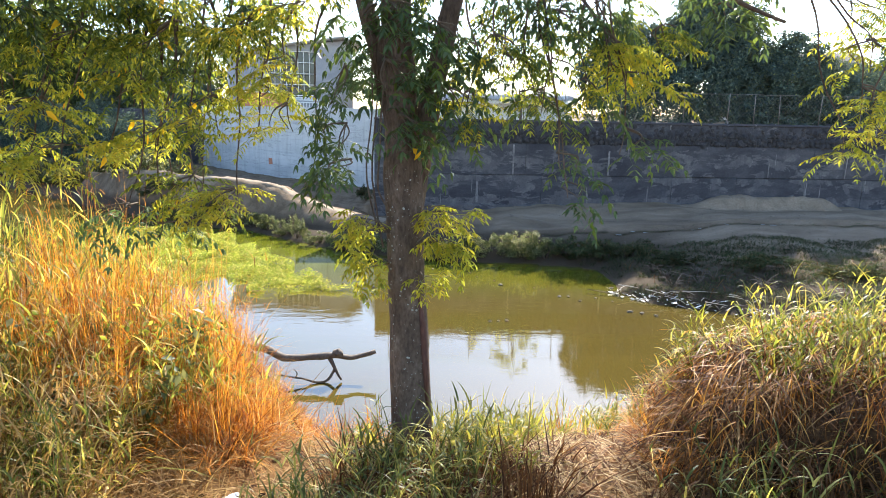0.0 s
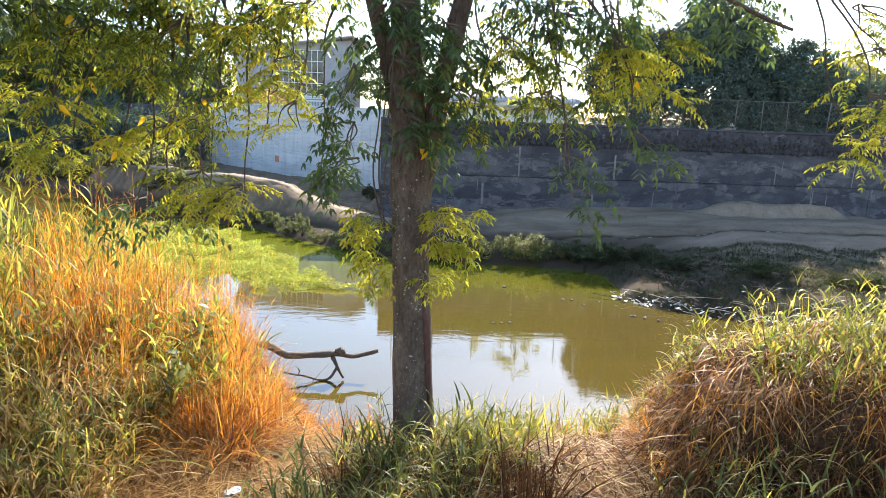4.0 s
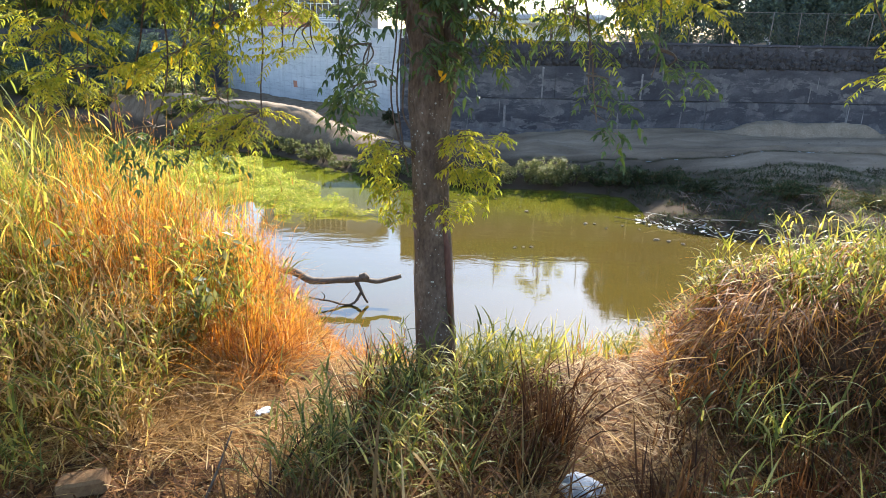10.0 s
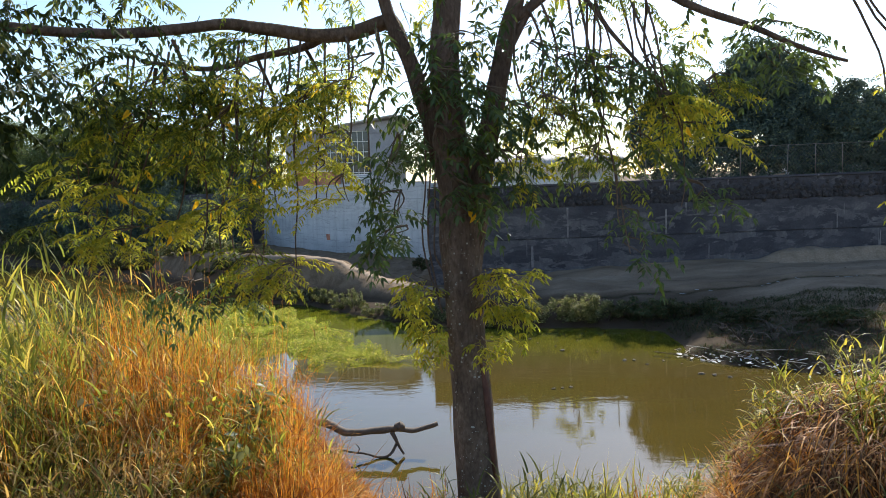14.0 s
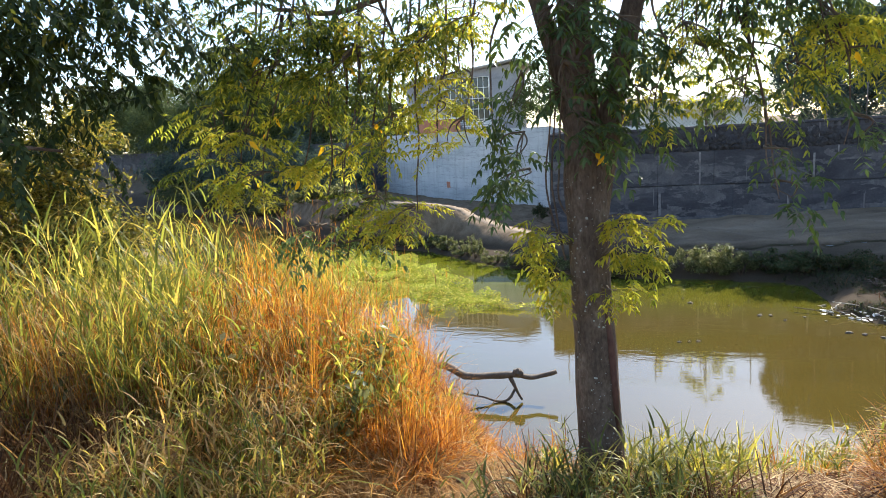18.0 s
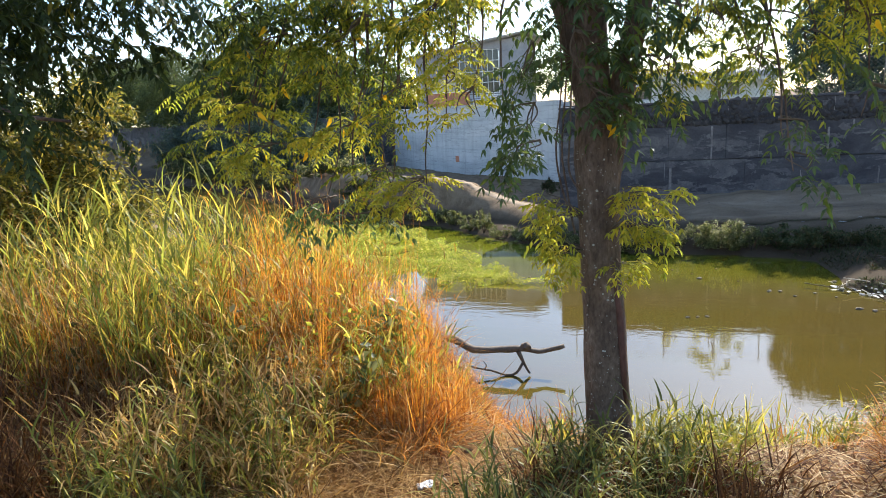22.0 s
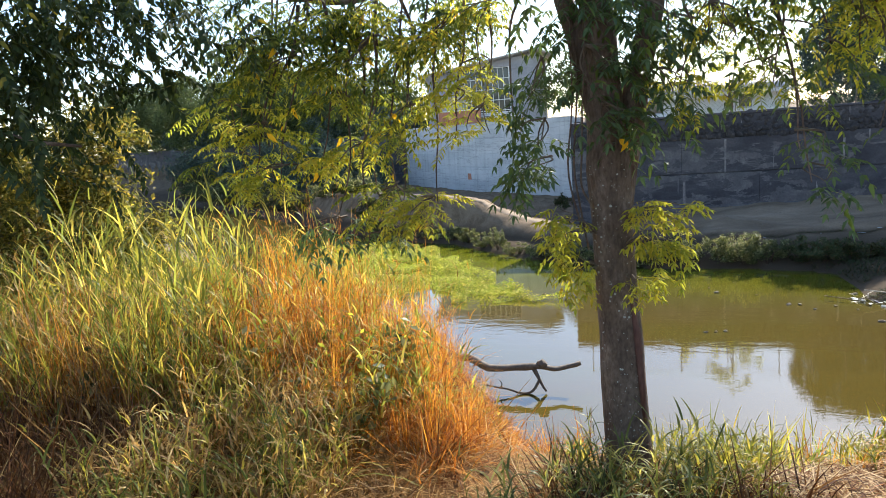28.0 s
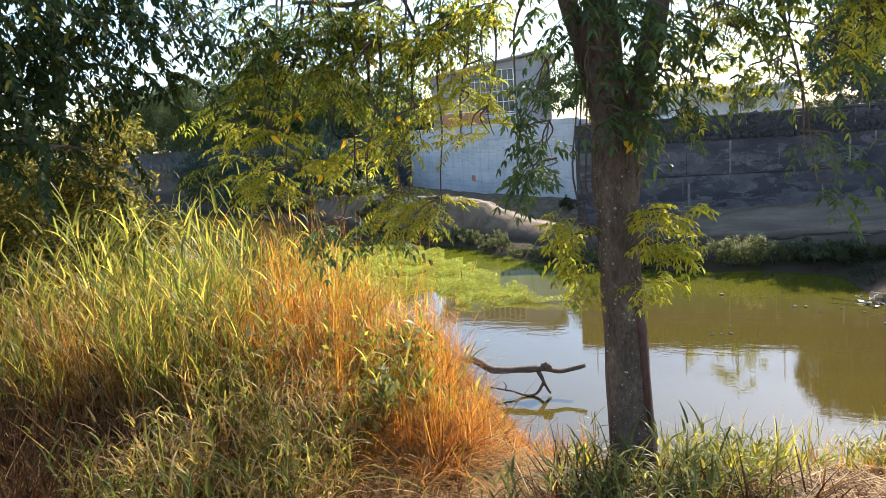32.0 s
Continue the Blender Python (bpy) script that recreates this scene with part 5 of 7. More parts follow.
# the hanging mass beyond the dry grass
for x, z, rx, rz, tw, per, me in (
        (-1.98, 4.99, 0.2, 0.1, 7, 3, BRIGHT_SPRAYS), (-1.9, 4.78, 0.16, 0.08, 6, 3, BRIGHT_SPRAYS), (-2.12, 4.86, 0.1, 0.08, 3, 3, SPRAYS),
        (-1.55, 5.1, 0.2, 0.13, 8, 3, SPRAYS), (-1.42, 4.84, 0.16, 0.12, 7, 3, BRIGHT_SPRAYS), (-1.27, 4.64, 0.17, 0.09, 6, 3, SPRAYS),
        (-1.6, 4.5, 0.13, 0.07, 5, 3, SHADE_SPRAYS), (-1.45, 4.42, 0.1, 0.06, 4, 2, SHADE_SPRAYS), (-1.07, 4.56, 0.12, 0.11, 6, 2, BRIGHT_SPRAYS),
        (-1.16, 4.98, 0.16, 0.15, 7, 3, SPRAYS), (-0.92, 5.08, 0.15, 0.1, 6, 3, BRIGHT_SPRAYS), (-0.79, 4.98, 0.09, 0.1, 4, 2, BRIGHT_SPRAYS),
        (-1.74, 5.3, 0.22, 0.12, 8, 3, SPRAYS), (-1.32, 5.33, 0.22, 0.14, 8, 3, SPRAYS), (-0.95, 5.36, 0.2, 0.14, 6, 3, SPRAYS), (-0.72, 5.42, 0.14, 0.12, 5, 2, SPRAYS), (-0.8, 5.2, 0.12, 0.1, 4, 2, BRIGHT_SPRAYS), (-0.62, 5.56, 0.15, 0.1, 4, 2, SPRAYS),
        (-1.25, 5.54, 0.4, 0.1, 7, 3, SPRAYS), (-1.65, 5.56, 0.3, 0.1, 7, 3, SPRAYS), (-2.0, 5.35, 0.2, 0.2, 6, 3, SPRAYS),
        (-2.15, 5.1, 0.2, 0.12, 5, 3, BRIGHT_SPRAYS)):
    cluster(x, z, rx, rz, tw, per, me, (0.6, 0.85) if me is SHADE_SPRAYS else (0.75, 1.0))
for i in range(16):
    x = -2.1 + 0.125 * i if i < 11 else 0.25 + 0.3 * (i - 11)
    cluster(x, 5.52 - 0.06 * (i % 3), 0.14, 0.1, 5, 3, SPRAYS if i % 3 else SHADE_SPRAYS, (0.65, 0.9), 3.3)
# leaves in the shade-darkened colour that hide the upper trunk and hang beside it
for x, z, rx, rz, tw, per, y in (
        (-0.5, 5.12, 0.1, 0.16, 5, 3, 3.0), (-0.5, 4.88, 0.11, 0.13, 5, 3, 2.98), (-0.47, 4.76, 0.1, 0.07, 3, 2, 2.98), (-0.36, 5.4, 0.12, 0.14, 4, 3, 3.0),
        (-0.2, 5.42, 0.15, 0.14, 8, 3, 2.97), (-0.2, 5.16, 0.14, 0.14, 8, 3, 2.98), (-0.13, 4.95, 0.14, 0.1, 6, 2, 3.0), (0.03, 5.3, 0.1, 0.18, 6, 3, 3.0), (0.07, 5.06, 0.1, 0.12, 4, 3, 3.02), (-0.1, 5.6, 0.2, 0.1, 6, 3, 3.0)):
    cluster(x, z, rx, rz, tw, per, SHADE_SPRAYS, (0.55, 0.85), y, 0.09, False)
# bright shoots low on the trunk
for x, z, rx, rz, tw in ((-0.38, 4.42, 0.1, 0.14, 7), (-0.33, 4.26, 0.06, 0.14, 4), (0.02, 4.5, 0.14, 0.09, 7), (0.06, 4.36, 0.1, 0.1, 5), (-0.03, 4.22, 0.05, 0.1, 3)):
    leafage(tree, (-0.25 if x < -0.2 else -0.1, 3.09, z + 0.02), (x, 3.02, z + 0.06), (rx * 0.8, 0.1, rz * 0.8), round(tw * 0.7), 2, SMALL_SPRAYS, (0.65, 0.9), "leafy_shoot", 0.004)
# over the water
for x, z, rx, rz, tw, per, me in (
        (0.3, 5.3, 0.18, 0.13, 6, 3, SPRAYS), (0.42, 5.5, 0.2, 0.1, 5, 2, SPRAYS), (0.2, 5.06, 0.12, 0.1, 5, 3, BRIGHT_SPRAYS), (0.55, 5.08, 0.15, 0.09, 3, 3, SPRAYS), (0.84, 5.3, 0.12, 0.1, 6, 3, BRIGHT_SPRAYS),
        (0.92, 5.2, 0.08, 0.05, 2, 2, BRIGHT_SPRAYS), (0.95, 4.9, 0.08, 0.1, 3, 2, SHADE_SPRAYS), (0.63, 4.8, 0.12, 0.06, 4, 2, SHADE_SPRAYS), (0.68, 4.66, 0.04, 0.06, 2, 1, SHADE_SPRAYS),
        (0.6, 5.42, 0.25, 0.12, 6, 3, SHADE_SPRAYS), (0.8, 5.5, 0.3, 0.08, 5, 3, SHADE_SPRAYS), (0.25, 5.55, 0.25, 0.12, 5, 3, SHADE_SPRAYS)):
    cluster(x, z, rx, rz, tw, per, me, (0.55, 0.75) if me is SHADE_SPRAYS else (0.7, 0.95))
for x, z, rx, rz, tw in ((2.06, 5.1, 0.09, 0.12, 6), (2.0, 4.92, 0.08, 0.1, 4), (2.08, 5.32, 0.1, 0.12, 5)):
    cluster(x, z, rx, rz, tw, 3, BRIGHT_SPRAYS, (0.7, 0.95))
cluster(1.95, 5.52, 0.2, 0.1, 5, 3, SPRAYS, (0.7, 0.95))
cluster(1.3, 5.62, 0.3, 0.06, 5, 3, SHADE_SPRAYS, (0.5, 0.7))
for x, z, me in ((0.36, 5.25, SHADE_SPRAYS), (0.59, 5.23, SPRAYS), (0.76, 5.13, SHADE_SPRAYS), (0.88, 5.2, SPRAYS), (0.51, 5.08, SHADE_SPRAYS), (0.16, 5.3, SPRAYS)):
    cluster(x, z, 0.14, 0.1, 3, 2, me, (0.6, 0.85), 3.2)
limb([(0.5, 3.25, 5.98), (1.1, 3.2, 6.05), (1.6, 3.15, 5.95), (2.1, 3.1, 5.6)], 0.014, 0.004, 9, "bough")
# the crown above
strew(tree, SPRAYS, 40, (-2.3, 2.9, 5.65), (1.2, 3.7, 6.25), (-40, 10))
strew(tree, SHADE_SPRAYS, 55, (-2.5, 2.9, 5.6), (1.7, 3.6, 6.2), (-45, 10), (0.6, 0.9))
strew(tree, CROWN_SPRAYS, 60, (-2.6, 2.0, 6.5), (2.6, 7.2, 8.6), (-30, 20), (0.8, 1.2), test=lambda x, y, z: z - (5.7 if x < -0.4 else 4.8) > (y - 3.2) * 0.69)
# unseen twigs added high on the right to cast shade on the low grass
strew(tree, CROWN_SPRAYS, 24, (1.0, 3.4, 6.6), (4.2, 6.5, 8.4), (-30, 20), (0.9, 1.3))
# lichen spots and a dark sap stain on the bark
LICHENS = [rock("lichen_spot", (0.02, 0.007, 0.022), LICHEN, 90 + k, 0) for k in range(4)]
for i in range(230):
    z, a = rs.uniform(3.2, 4.75), rs.uniform(-2.6, -0.5)
    c = np.interp(z, [3.2, 3.55, 3.9, 4.2, 4.5, 4.78], [-0.118, -0.134, -0.15, -0.165, -0.178, -0.185])
    r = np.interp(z, [3.08, 3.25, 3.57, 3.9, 4.2, 4.5, 4.72], [0.128, 0.115, 0.105, 0.1, 0.095, 0.093, 0.1]) * 0.995
    s = rs.uniform(0.15, 0.3) if i % 5 else rs.uniform(0.4, 0.7)
    part("lichen_spot", LICHENS[i % 4], tree, m=pose(c + r * math.cos(a), 3.17 + r * math.sin(a), z) @ pose(0, 0, 0, 0, 0, math.degrees(a) + 90) @ Matrix.Diagonal((s, 1, s, 1)))
part("sap_stain", tube("sap_stain", [(-0.048, 3.11, 3.5), (-0.06, 3.1, 3.75), (-0.074, 3.1, 3.95), (-0.092, 3.1, 4.1)], [0.01, 0.018, 0.016, 0.008], RUST_STAIN, 7, 0.5, 4), tree, "reddish sap stain on the bark")

# single yellowed leaves
for i, (x, y, z) in enumerate(((-0.13, 2.98, 4.86), (-0.09, 2.98, 4.85), (-1.75, 3.2, 5.25), (-1.4, 3.3, 5.35), (-1.55, 3.25, 4.95), (-1.3, 3.3, 4.75), (-1.85, 2.95, 5.3), (-1.7, 2.95, 5.4), (-1.62, 2.9, 5.1), (-1.5, 3.0, 5.48), (-1.42, 2.95, 5.2), (-1.2, 3.1, 5.05), (-1.35, 2.95, 4.9), (-1.25, 3.0, 5.5), (-1.75, 2.85, 5.0), (-1.5, 2.85, 4.8), (0.85, 2.95, 5.2))):
    v, q, t = [], [], []
    leaflets(v, q, t, Vector((0, 0, 0)), Vector((1, 0, -0.9)), Vector((0, -1, 0.3)), 0.064, 0.026, 0.1)
    part("yellow_leaf", mesh_of("yellow_leaf", v, q, t, LEAF_YELLOW), tree, "yellowed leaf", pose(x, y, z, 0, 0, i * 130))

# ================= second tree, at the side of the path =================
rs.seed(3)
tree2 = thing("tree", "shady tree with dark oval leaves hanging low over the grass", "tree", pose(0, 0, 0))
part("trunk", tube("trunk", curve_points([(-3.5, 1.3, 3.0), (-3.48, 1.32, 4.2), (-3.35, 1.4, 5.2), (-3.2, 1.5, 6.4)], 5, 0.02, 3), list(np.linspace(0.16, 0.07, 16)), BARK, 14, 0.15), tree2)
for i, (b, c) in enumerate((((-2.8, 1.8, 5.7), (-2.0, 2.4, 5.6)), ((-2.8, 1.7, 5.2), (-2.2, 2.2, 5.0)), ((-2.9, 2.0, 5.9), (-2.3, 2.9, 5.7)), ((-2.9, 1.9, 6.0), (-1.9, 2.6, 6.2)))):
    p = curve_points([(-3.38, 1.38, 5.0 + 0.1 * i), b, c], 5, 0.03, 50 + i)
    part("limb", tube("limb", p, list(np.linspace(0.035, 0.006, len(p))), BARK, 7, 0.15), tree2)
strew(tree2, BROAD_SPRAYS, 70, (-3.2, 1.8, 5.0), (-2.0, 2.7, 5.8), (-40, 25), (0.6, 1.0), test=lambda x, y, z: math.hypot(x, y) > 2.7 and math.atan2(x, y) < -0.82 + 0.16 * (z - 4.9), name="broad_twig")
strew(tree2, BROAD_SPRAYS, 60, (-2.2, 2.1, 5.36), (-1.5, 2.7, 5.85), (-45, 15), (0.5, 0.8), name="broad_twig")
strew(tree2, BROAD_SPRAYS, 130, (-3.4, 1.8, 4.86), (-2.1, 2.9, 5.9), (-45, 25), (0.6, 0.95), test=lambda x, y, z: 2.75 < math.hypot(x, y) < 3.7 and -1.0 < math.atan2(x, y) < -0.79 + 0.16 * (z - 4.9), name="broad_twig")
strew(tree2, BROAD_SPRAYS, 120, (-3.4, 1.9, 5.25), (-2.1, 2.8, 6.0), (-50, 20), (0.7, 1.1), test=lambda x, y, z: math.hypot(x, y) > 2.7, name="broad_twig")
strew(tree2, BROAD_SPRAYS, 30, (-4.4, 0.6, 5.6), (-2.2, 2.6, 6.8), (-40, 10), (1.0, 1.4), name="broad_twig")
# a tall tree leaning over the bank, added out of view to shade the path
rs.seed(5)
shade_tree = thing("tree", "unseen tall leaning tree added so that its high crown dapples the path", "tree", pose(0, 0, 0))
part("trunk", tube("trunk", curve_points([(8.6, 3.0, 2.6), (8.3, 3.6, 5.0), (7.4, 5.0, 7.8), (6.2, 6.6, 9.6)], 6, 0.03, 9), list(np.linspace(0.22, 0.09, 19)), BARK, 12, 0.15), shade_tree)
for i, e in enumerate(((4.2, 9.2, 9.2), (2.6, 9.6, 9.0), (1.2, 9.4, 8.9), (3.4, 10.2, 9.4), (-0.2, 9.8, 9.2))):
    p = curve_points([(6.4, 6.4, 9.4), (5.2, 8.0, 9.5), e], 5, 0.05, 80 + i)
    part("limb", tube("limb", p, list(np.linspace(0.06, 0.012, len(p))), BARK, 7, 0.15), shade_tree)
# twigs set along the sun's rays above the ground they should shade
for i in range(120):
    gx = rs.uniform(-3.4, 2.6)
    gy = rs.uniform(0.0, 1.6 if gx < -0.35 else 2.3)
    d = max(4.9 + 1.91 * gy, 6.4) - gy + rs.uniform(0, 2.2)
    if rs.random() < 0.25 * (1 + math.sin(gx * 2.7) * math.cos(gy * 3.1)):
        continue
    s = rs.uniform(0.7, 1.1)
    part("leafy_twig", CROWN_SPRAYS[i % 6], shade_tree, m=pose(gx + 0.325 * d, gy + d, 3.2 + 0.764 * d, 0, rs.uniform(-15, 20), rs.uniform(0, 360)) @ Matrix.Diagonal((s, s, s, 1)))

# a leafy bush further along the bank
bush_rng = np.random.default_rng(77)
bush = thing("bush", "olive green bush with yellowing leaves beyond the tall grass", "bush", pose(-4.9, 4.7, float(height(-4.9, 4.7))))
P, N = crown_points([(0.1, 0, 0.9, 0.5, 0.45, 0.5), (-0.4, 0.2, 1.3, 0.55, 0.5, 0.5), (0.35, -0.1, 0.55, 0.4, 0.4, 0.45), (-0.15, 0.1, 1.7, 0.4, 0.4, 0.35), (-0.8, -0.2, 0.8, 0.6, 0.5, 0.7), (-0.9, 0, 1.7, 0.6, 0.5, 0.5), (0.6, 0.1, 0.35, 0.3, 0.3, 0.3), (-1.5, 0.3, 1.3, 0.7, 0.6, 0.8), (0.3, 0, 1.35, 0.4, 0.4, 0.4), (0.15, 0.1, 1.95, 0.4, 0.4, 0.35), (0.62, 0, 0.95, 0.3, 0.35, 0.35)], 17000, bush_rng, 0.25)
part("foliage", leaf_cloud("foliage", P, N, bush_rng.uniform(0.03, 0.075, len(P)), BUSH_LEAF, 0.42, 7), bush)
for i, e in enumerate(((0.1, 0, 1.1), (-0.4, 0.2, 1.5), (0.35, -0.1, 0.7), (-0.15, 0.1, 1.9), (-0.8, -0.2, 1.1), (-0.9, 0, 1.9))):
    part("stem", tube("stem", curve_points([(-0.2, -0.05, -0.1), (e[0] * 0.5 - 0.1, e[1] * 0.5, e[2] * 0.5), e], 4, 0.04, i), list(np.linspace(0.03, 0.006, 9)), BARK, 7), bush)

# ================= grass of the near bank =================
PATHS = [[(-3.2, 1.0), (-1.95, 1.35), (-1.2, 1.75), (-0.95, 2.3), (-0.75, 2.9), (-0.6, 3.5)], [(0.58, 2.05), (0.75, 2.5), (0.95, 3.2), (0.85, 3.9)]]
gr = np.random.default_rng(21)


def off_path(x, y, keep):
    d = np.minimum(dist_to(PATHS[0], x, y)[0] - 0.2 * smooth((2.3 - y) / 0.8), dist_to(PATHS[1], x, y)[0])
    return d > keep + 0.08 * bumps(x, y, 4.0)


def tufts(count, per, lo, hi, spread, test=None):
    """Places of blades, in tufts: x, y and the number of the tuft."""
    cx, cy = gr.uniform(lo[0], hi[0], count), gr.uniform(lo[1], hi[1], count)
    if test is not None:
        ok = test(cx, cy)
        cx, cy = cx[ok], cy[ok]
    k = np.repeat(np.arange(len(cx)), per)
    a, r = gr.uniform(0, 2 * np.pi, len(k)), np.abs(gr.normal(0, spread, len(k)))
    return cx[k] + r * np.cos(a), cy[k] + r * np.sin(a), k, a


def grow(name, label, mat, xyka, length, width, lean, curl, vary=0.4, toward=None, category="grass", seg=4):
    x, y, k, a = xyka
    n = len(x)
    L = length(x, y) if callable(length) else np.full(n, length)
    L = L * (1 + gr.normal(0, vary, n)).clip(0.25, 1.6) * (1 + gr.normal(0, 0.18, k.max() + 1)).clip(0.6, 1.35)[k]
    tl = np.abs(gr.normal(0, 0.22, k.max() + 1))[k]
    ta = gr.uniform(0, 6.283, k.max() + 1)[k]
    az = np.where(gr.random(n) < 0.45, ta + gr.normal(0, 0.6, n), a + gr.normal(0, 0.9, n))
    if toward is not None:
        az = np.where(gr.random(n) < 0.5, toward + gr.normal(0, 0.7, n), az)
    base = np.stack([x, y, height(x, y) - 0.02], -1)
    me = blades(name, base, L, gr.uniform(0.45, 1.35, n) * width, az, np.abs(lean + tl + gr.normal(0, 0.2, n)), (curl * gr.uniform(0.35, 1.35, n) + gr.normal(0, 0.35, n)), mat, seg, gr)
    return tagged(new(name, me), label, category, kind="stuff")


def plants(name, label, stem_mat, leaf_mat, xyka, h, leaves, leaf_len, leaf_w, lean=0.12, stem_w=0.004, zone=(0.15, 1.0), droop=(0.5, 2.0), rise=(0.12, 0.7)):
    """Grasses with a stem and arching leaves at its joints: two meshes, stems and leaves."""
    x, y, k, a = xyka
    n = len(x)
    L = (h(x, y) if callable(h) else np.full(n, h)) * (1 + gr.normal(0, 0.22, n)).clip(0.4, 1.4) * (1 + gr.normal(0, 0.25, k.max() + 1)).clip(0.5, 1.4)[k]
    az = np.where(gr.random(n) < 0.5, gr.uniform(0, 6.283, k.max() + 1)[k] + gr.normal(0, 0.5, n), a + gr.normal(0, 0.7, n))
    ln = np.abs(gr.normal(lean, 0.09, n))
    base = np.stack([x, y, height(x, y) - 0.02], -1)
    stems = blades(name, base, L, gr.uniform(0.7, 1.3, n) * stem_w, az, ln, np.full(n, 0.12), stem_mat, 3, gr)
    tagged(new(name + "_stems", stems), label + ", stems", "grass", kind="stuff")
    i = np.repeat(np.arange(n), leaves)
    m = len(i)
    u = gr.uniform(*zone, m)
    th = ln[i] + 0.06 * u
    pos = base[i] + np.stack([np.sin(th) * np.cos(az[i]), np.sin(th) * np.sin(az[i]), np.cos(th)], -1) * (L[i] * u)[:, None]
    ll = leaf_len * gr.uniform(0.5, 1.3, m) * (1.15 - 0.5 * u)
    lv = blades(name, pos, ll, leaf_w * gr.uniform(0.5, 1.25, m), gr.uniform(0, 6.283, m), gr.uniform(*rise, m), gr.uniform(*droop, m), leaf_mat, 5, gr)
    tagged(new(name + "_leaves", lv), label + ", arching leaves", "grass", kind="stuff")


def tall(x, y):
    return np.interp(-x / y, [0.2, 0.25, 0.31, 0.36, 0.5, 0.75], [0.16, 0.26, 0.46, 0.76, 0.92, 1.0]) * np.clip(0.44 + 0.54 * (y - 3.0), 0.36, 1.08)


def dry_zone(x, y):
    return (x < -0.82 - 0.1 * (y - 4)) & (y > 2.98 + 0.1 * np.clip(-x - 1.6, 0, 2)) & off_path(x, y, 0.16)


def left_front(x, y):
    return off_path(x, y, 0.24) & (y > 1.6 - 0.3 * (x + 1.0)) & (x < -1.35 - 0.25 * np.clip(y - 2.6, 0, 1)) & (x > -2.55 + 0.25 * bumps(x, y, 3.0))


grow("dry_fringe", "short orange grass at the foot of the tall dry grass", GRASS_DRY, tufts(120, 24, (-1.75, 2.85), (-0.7, 3.7), 0.06, lambda x, y: off_path(x, y, 0.16)), 0.27, 0.0065, 0.45, 1.3)
# the left: dry, orange, with a dead brown underlayer; green further along the bank
plants("dry_grass", "tall dry orange brown grass on the river bank", GRASS_DRY, GRASS_DRY, tufts(195, 26, (-2.75, 2.9), (-0.75, 5.6), 0.045, dry_zone), tall, 3, 0.2, 0.0065, 0.09, 0.006, (0.1, 1.0), (0.1, 2.4), (0.1, 0.9))
grow("dry_grass_blades", "dry orange blades of the tall grass", GRASS_DRY, tufts(80, 22, (-2.5, 2.9), (-0.75, 5.6), 0.06, dry_zone), lambda x, y: tall(x, y) * 0.75, 0.0085, 0.2, 1.6, 0.35)
grow("bent_straw", "pale broken stalks bent across the dry grass", STRAW, tufts(60, 7, (-3.6, 2.95), (-0.85, 4.6), 0.1, dry_zone), lambda x, y: 0.3 + 0.35 * tall(x, y), 0.008, 0.6, 1.1, 0.4)
# dead grass, thickened to make the gaps between the stems dark
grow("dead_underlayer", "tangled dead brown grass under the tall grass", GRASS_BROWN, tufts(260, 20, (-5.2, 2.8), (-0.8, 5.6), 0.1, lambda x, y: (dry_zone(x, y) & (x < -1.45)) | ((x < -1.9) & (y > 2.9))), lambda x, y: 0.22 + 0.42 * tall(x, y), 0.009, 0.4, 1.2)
plants("green_tall_grass", "tall yellow green grass on the river bank", GRASS_GREEN, GRASS_GREEN, tufts(165, 11, (-6.2, 2.95), (-1.75, 6.0), 0.06, lambda x, y: (x < -2.25 + 0.3 * np.sin(y * 3)) & (y > 3.2 + 0.12 * (x + 2.5))), lambda x, y: 0.9 + 0.22 * bumps(x, y, 2.0), 7, 0.36, 0.016, 0.1, 0.006, (0.2, 1.0), (0.2, 1.7), (0.08, 0.55))
plants("dry_among_green", "dry orange stems among the tall green grass", GRASS_DRY, STRAW, tufts(110, 18, (-4.6, 2.85), (-1.8, 4.0), 0.05), lambda x, y: 0.62 + 0.1 * bumps(x, y, 2.6, 1.0), 4, 0.24, 0.008, 0.14, 0.005)
plants("green_stand", "upright yellow green grass standing in front of the dry stems", GRASS_GREEN, GRASS_GREEN, tufts(34, 8, (-4.6, 2.85), (-2.15, 3.45), 0.06, lambda x, y: bumps(x, y, 2.3, 4.0) > -0.3), lambda x, y: 0.7 + 0.12 * bumps(x, y, 2.6, 1.0), 7, 0.28, 0.013, 0.1, 0.006, (0.25, 1.0), (0.1, 1.6), (0.08, 0.5))
plants("green_among_dry", "green grass among the dry grass", GRASS_GREEN, GRASS_GREEN, tufts(120, 6, (-3.4, 2.95), (-1.0, 5.0), 0.06, dry_zone), lambda x, y: tall(x, y) * 0.95, 7, 0.24, 0.014)
grow("far_left_grass", "tall grass along the bank up the river", GRASS_GREEN, tufts(800, 16, (-14, 4.0), (-4.0, 14), 0.12, lambda x, y: (dist_to(NEAR_SHORE, x, y)[0] > 0.8) & (y < 3 - 1.15 * x)), lambda x, y: 0.4 + 0.1 * bumps(x, y, 1.3), 0.014, 0.15, 1.1, 0.25, seg=3)
plants("front_weeds", "low leafy grass in front of the tall grass", GRASS_LOW, GRASS_LOW, tufts(80, 6, (-4.4, 1.4), (-1.0, 3.5), 0.08, left_front), lambda x, y: 0.26 + 0.06 * np.clip(-x - 1.6, 0, 2), 7, 0.18, 0.011, 0.2)
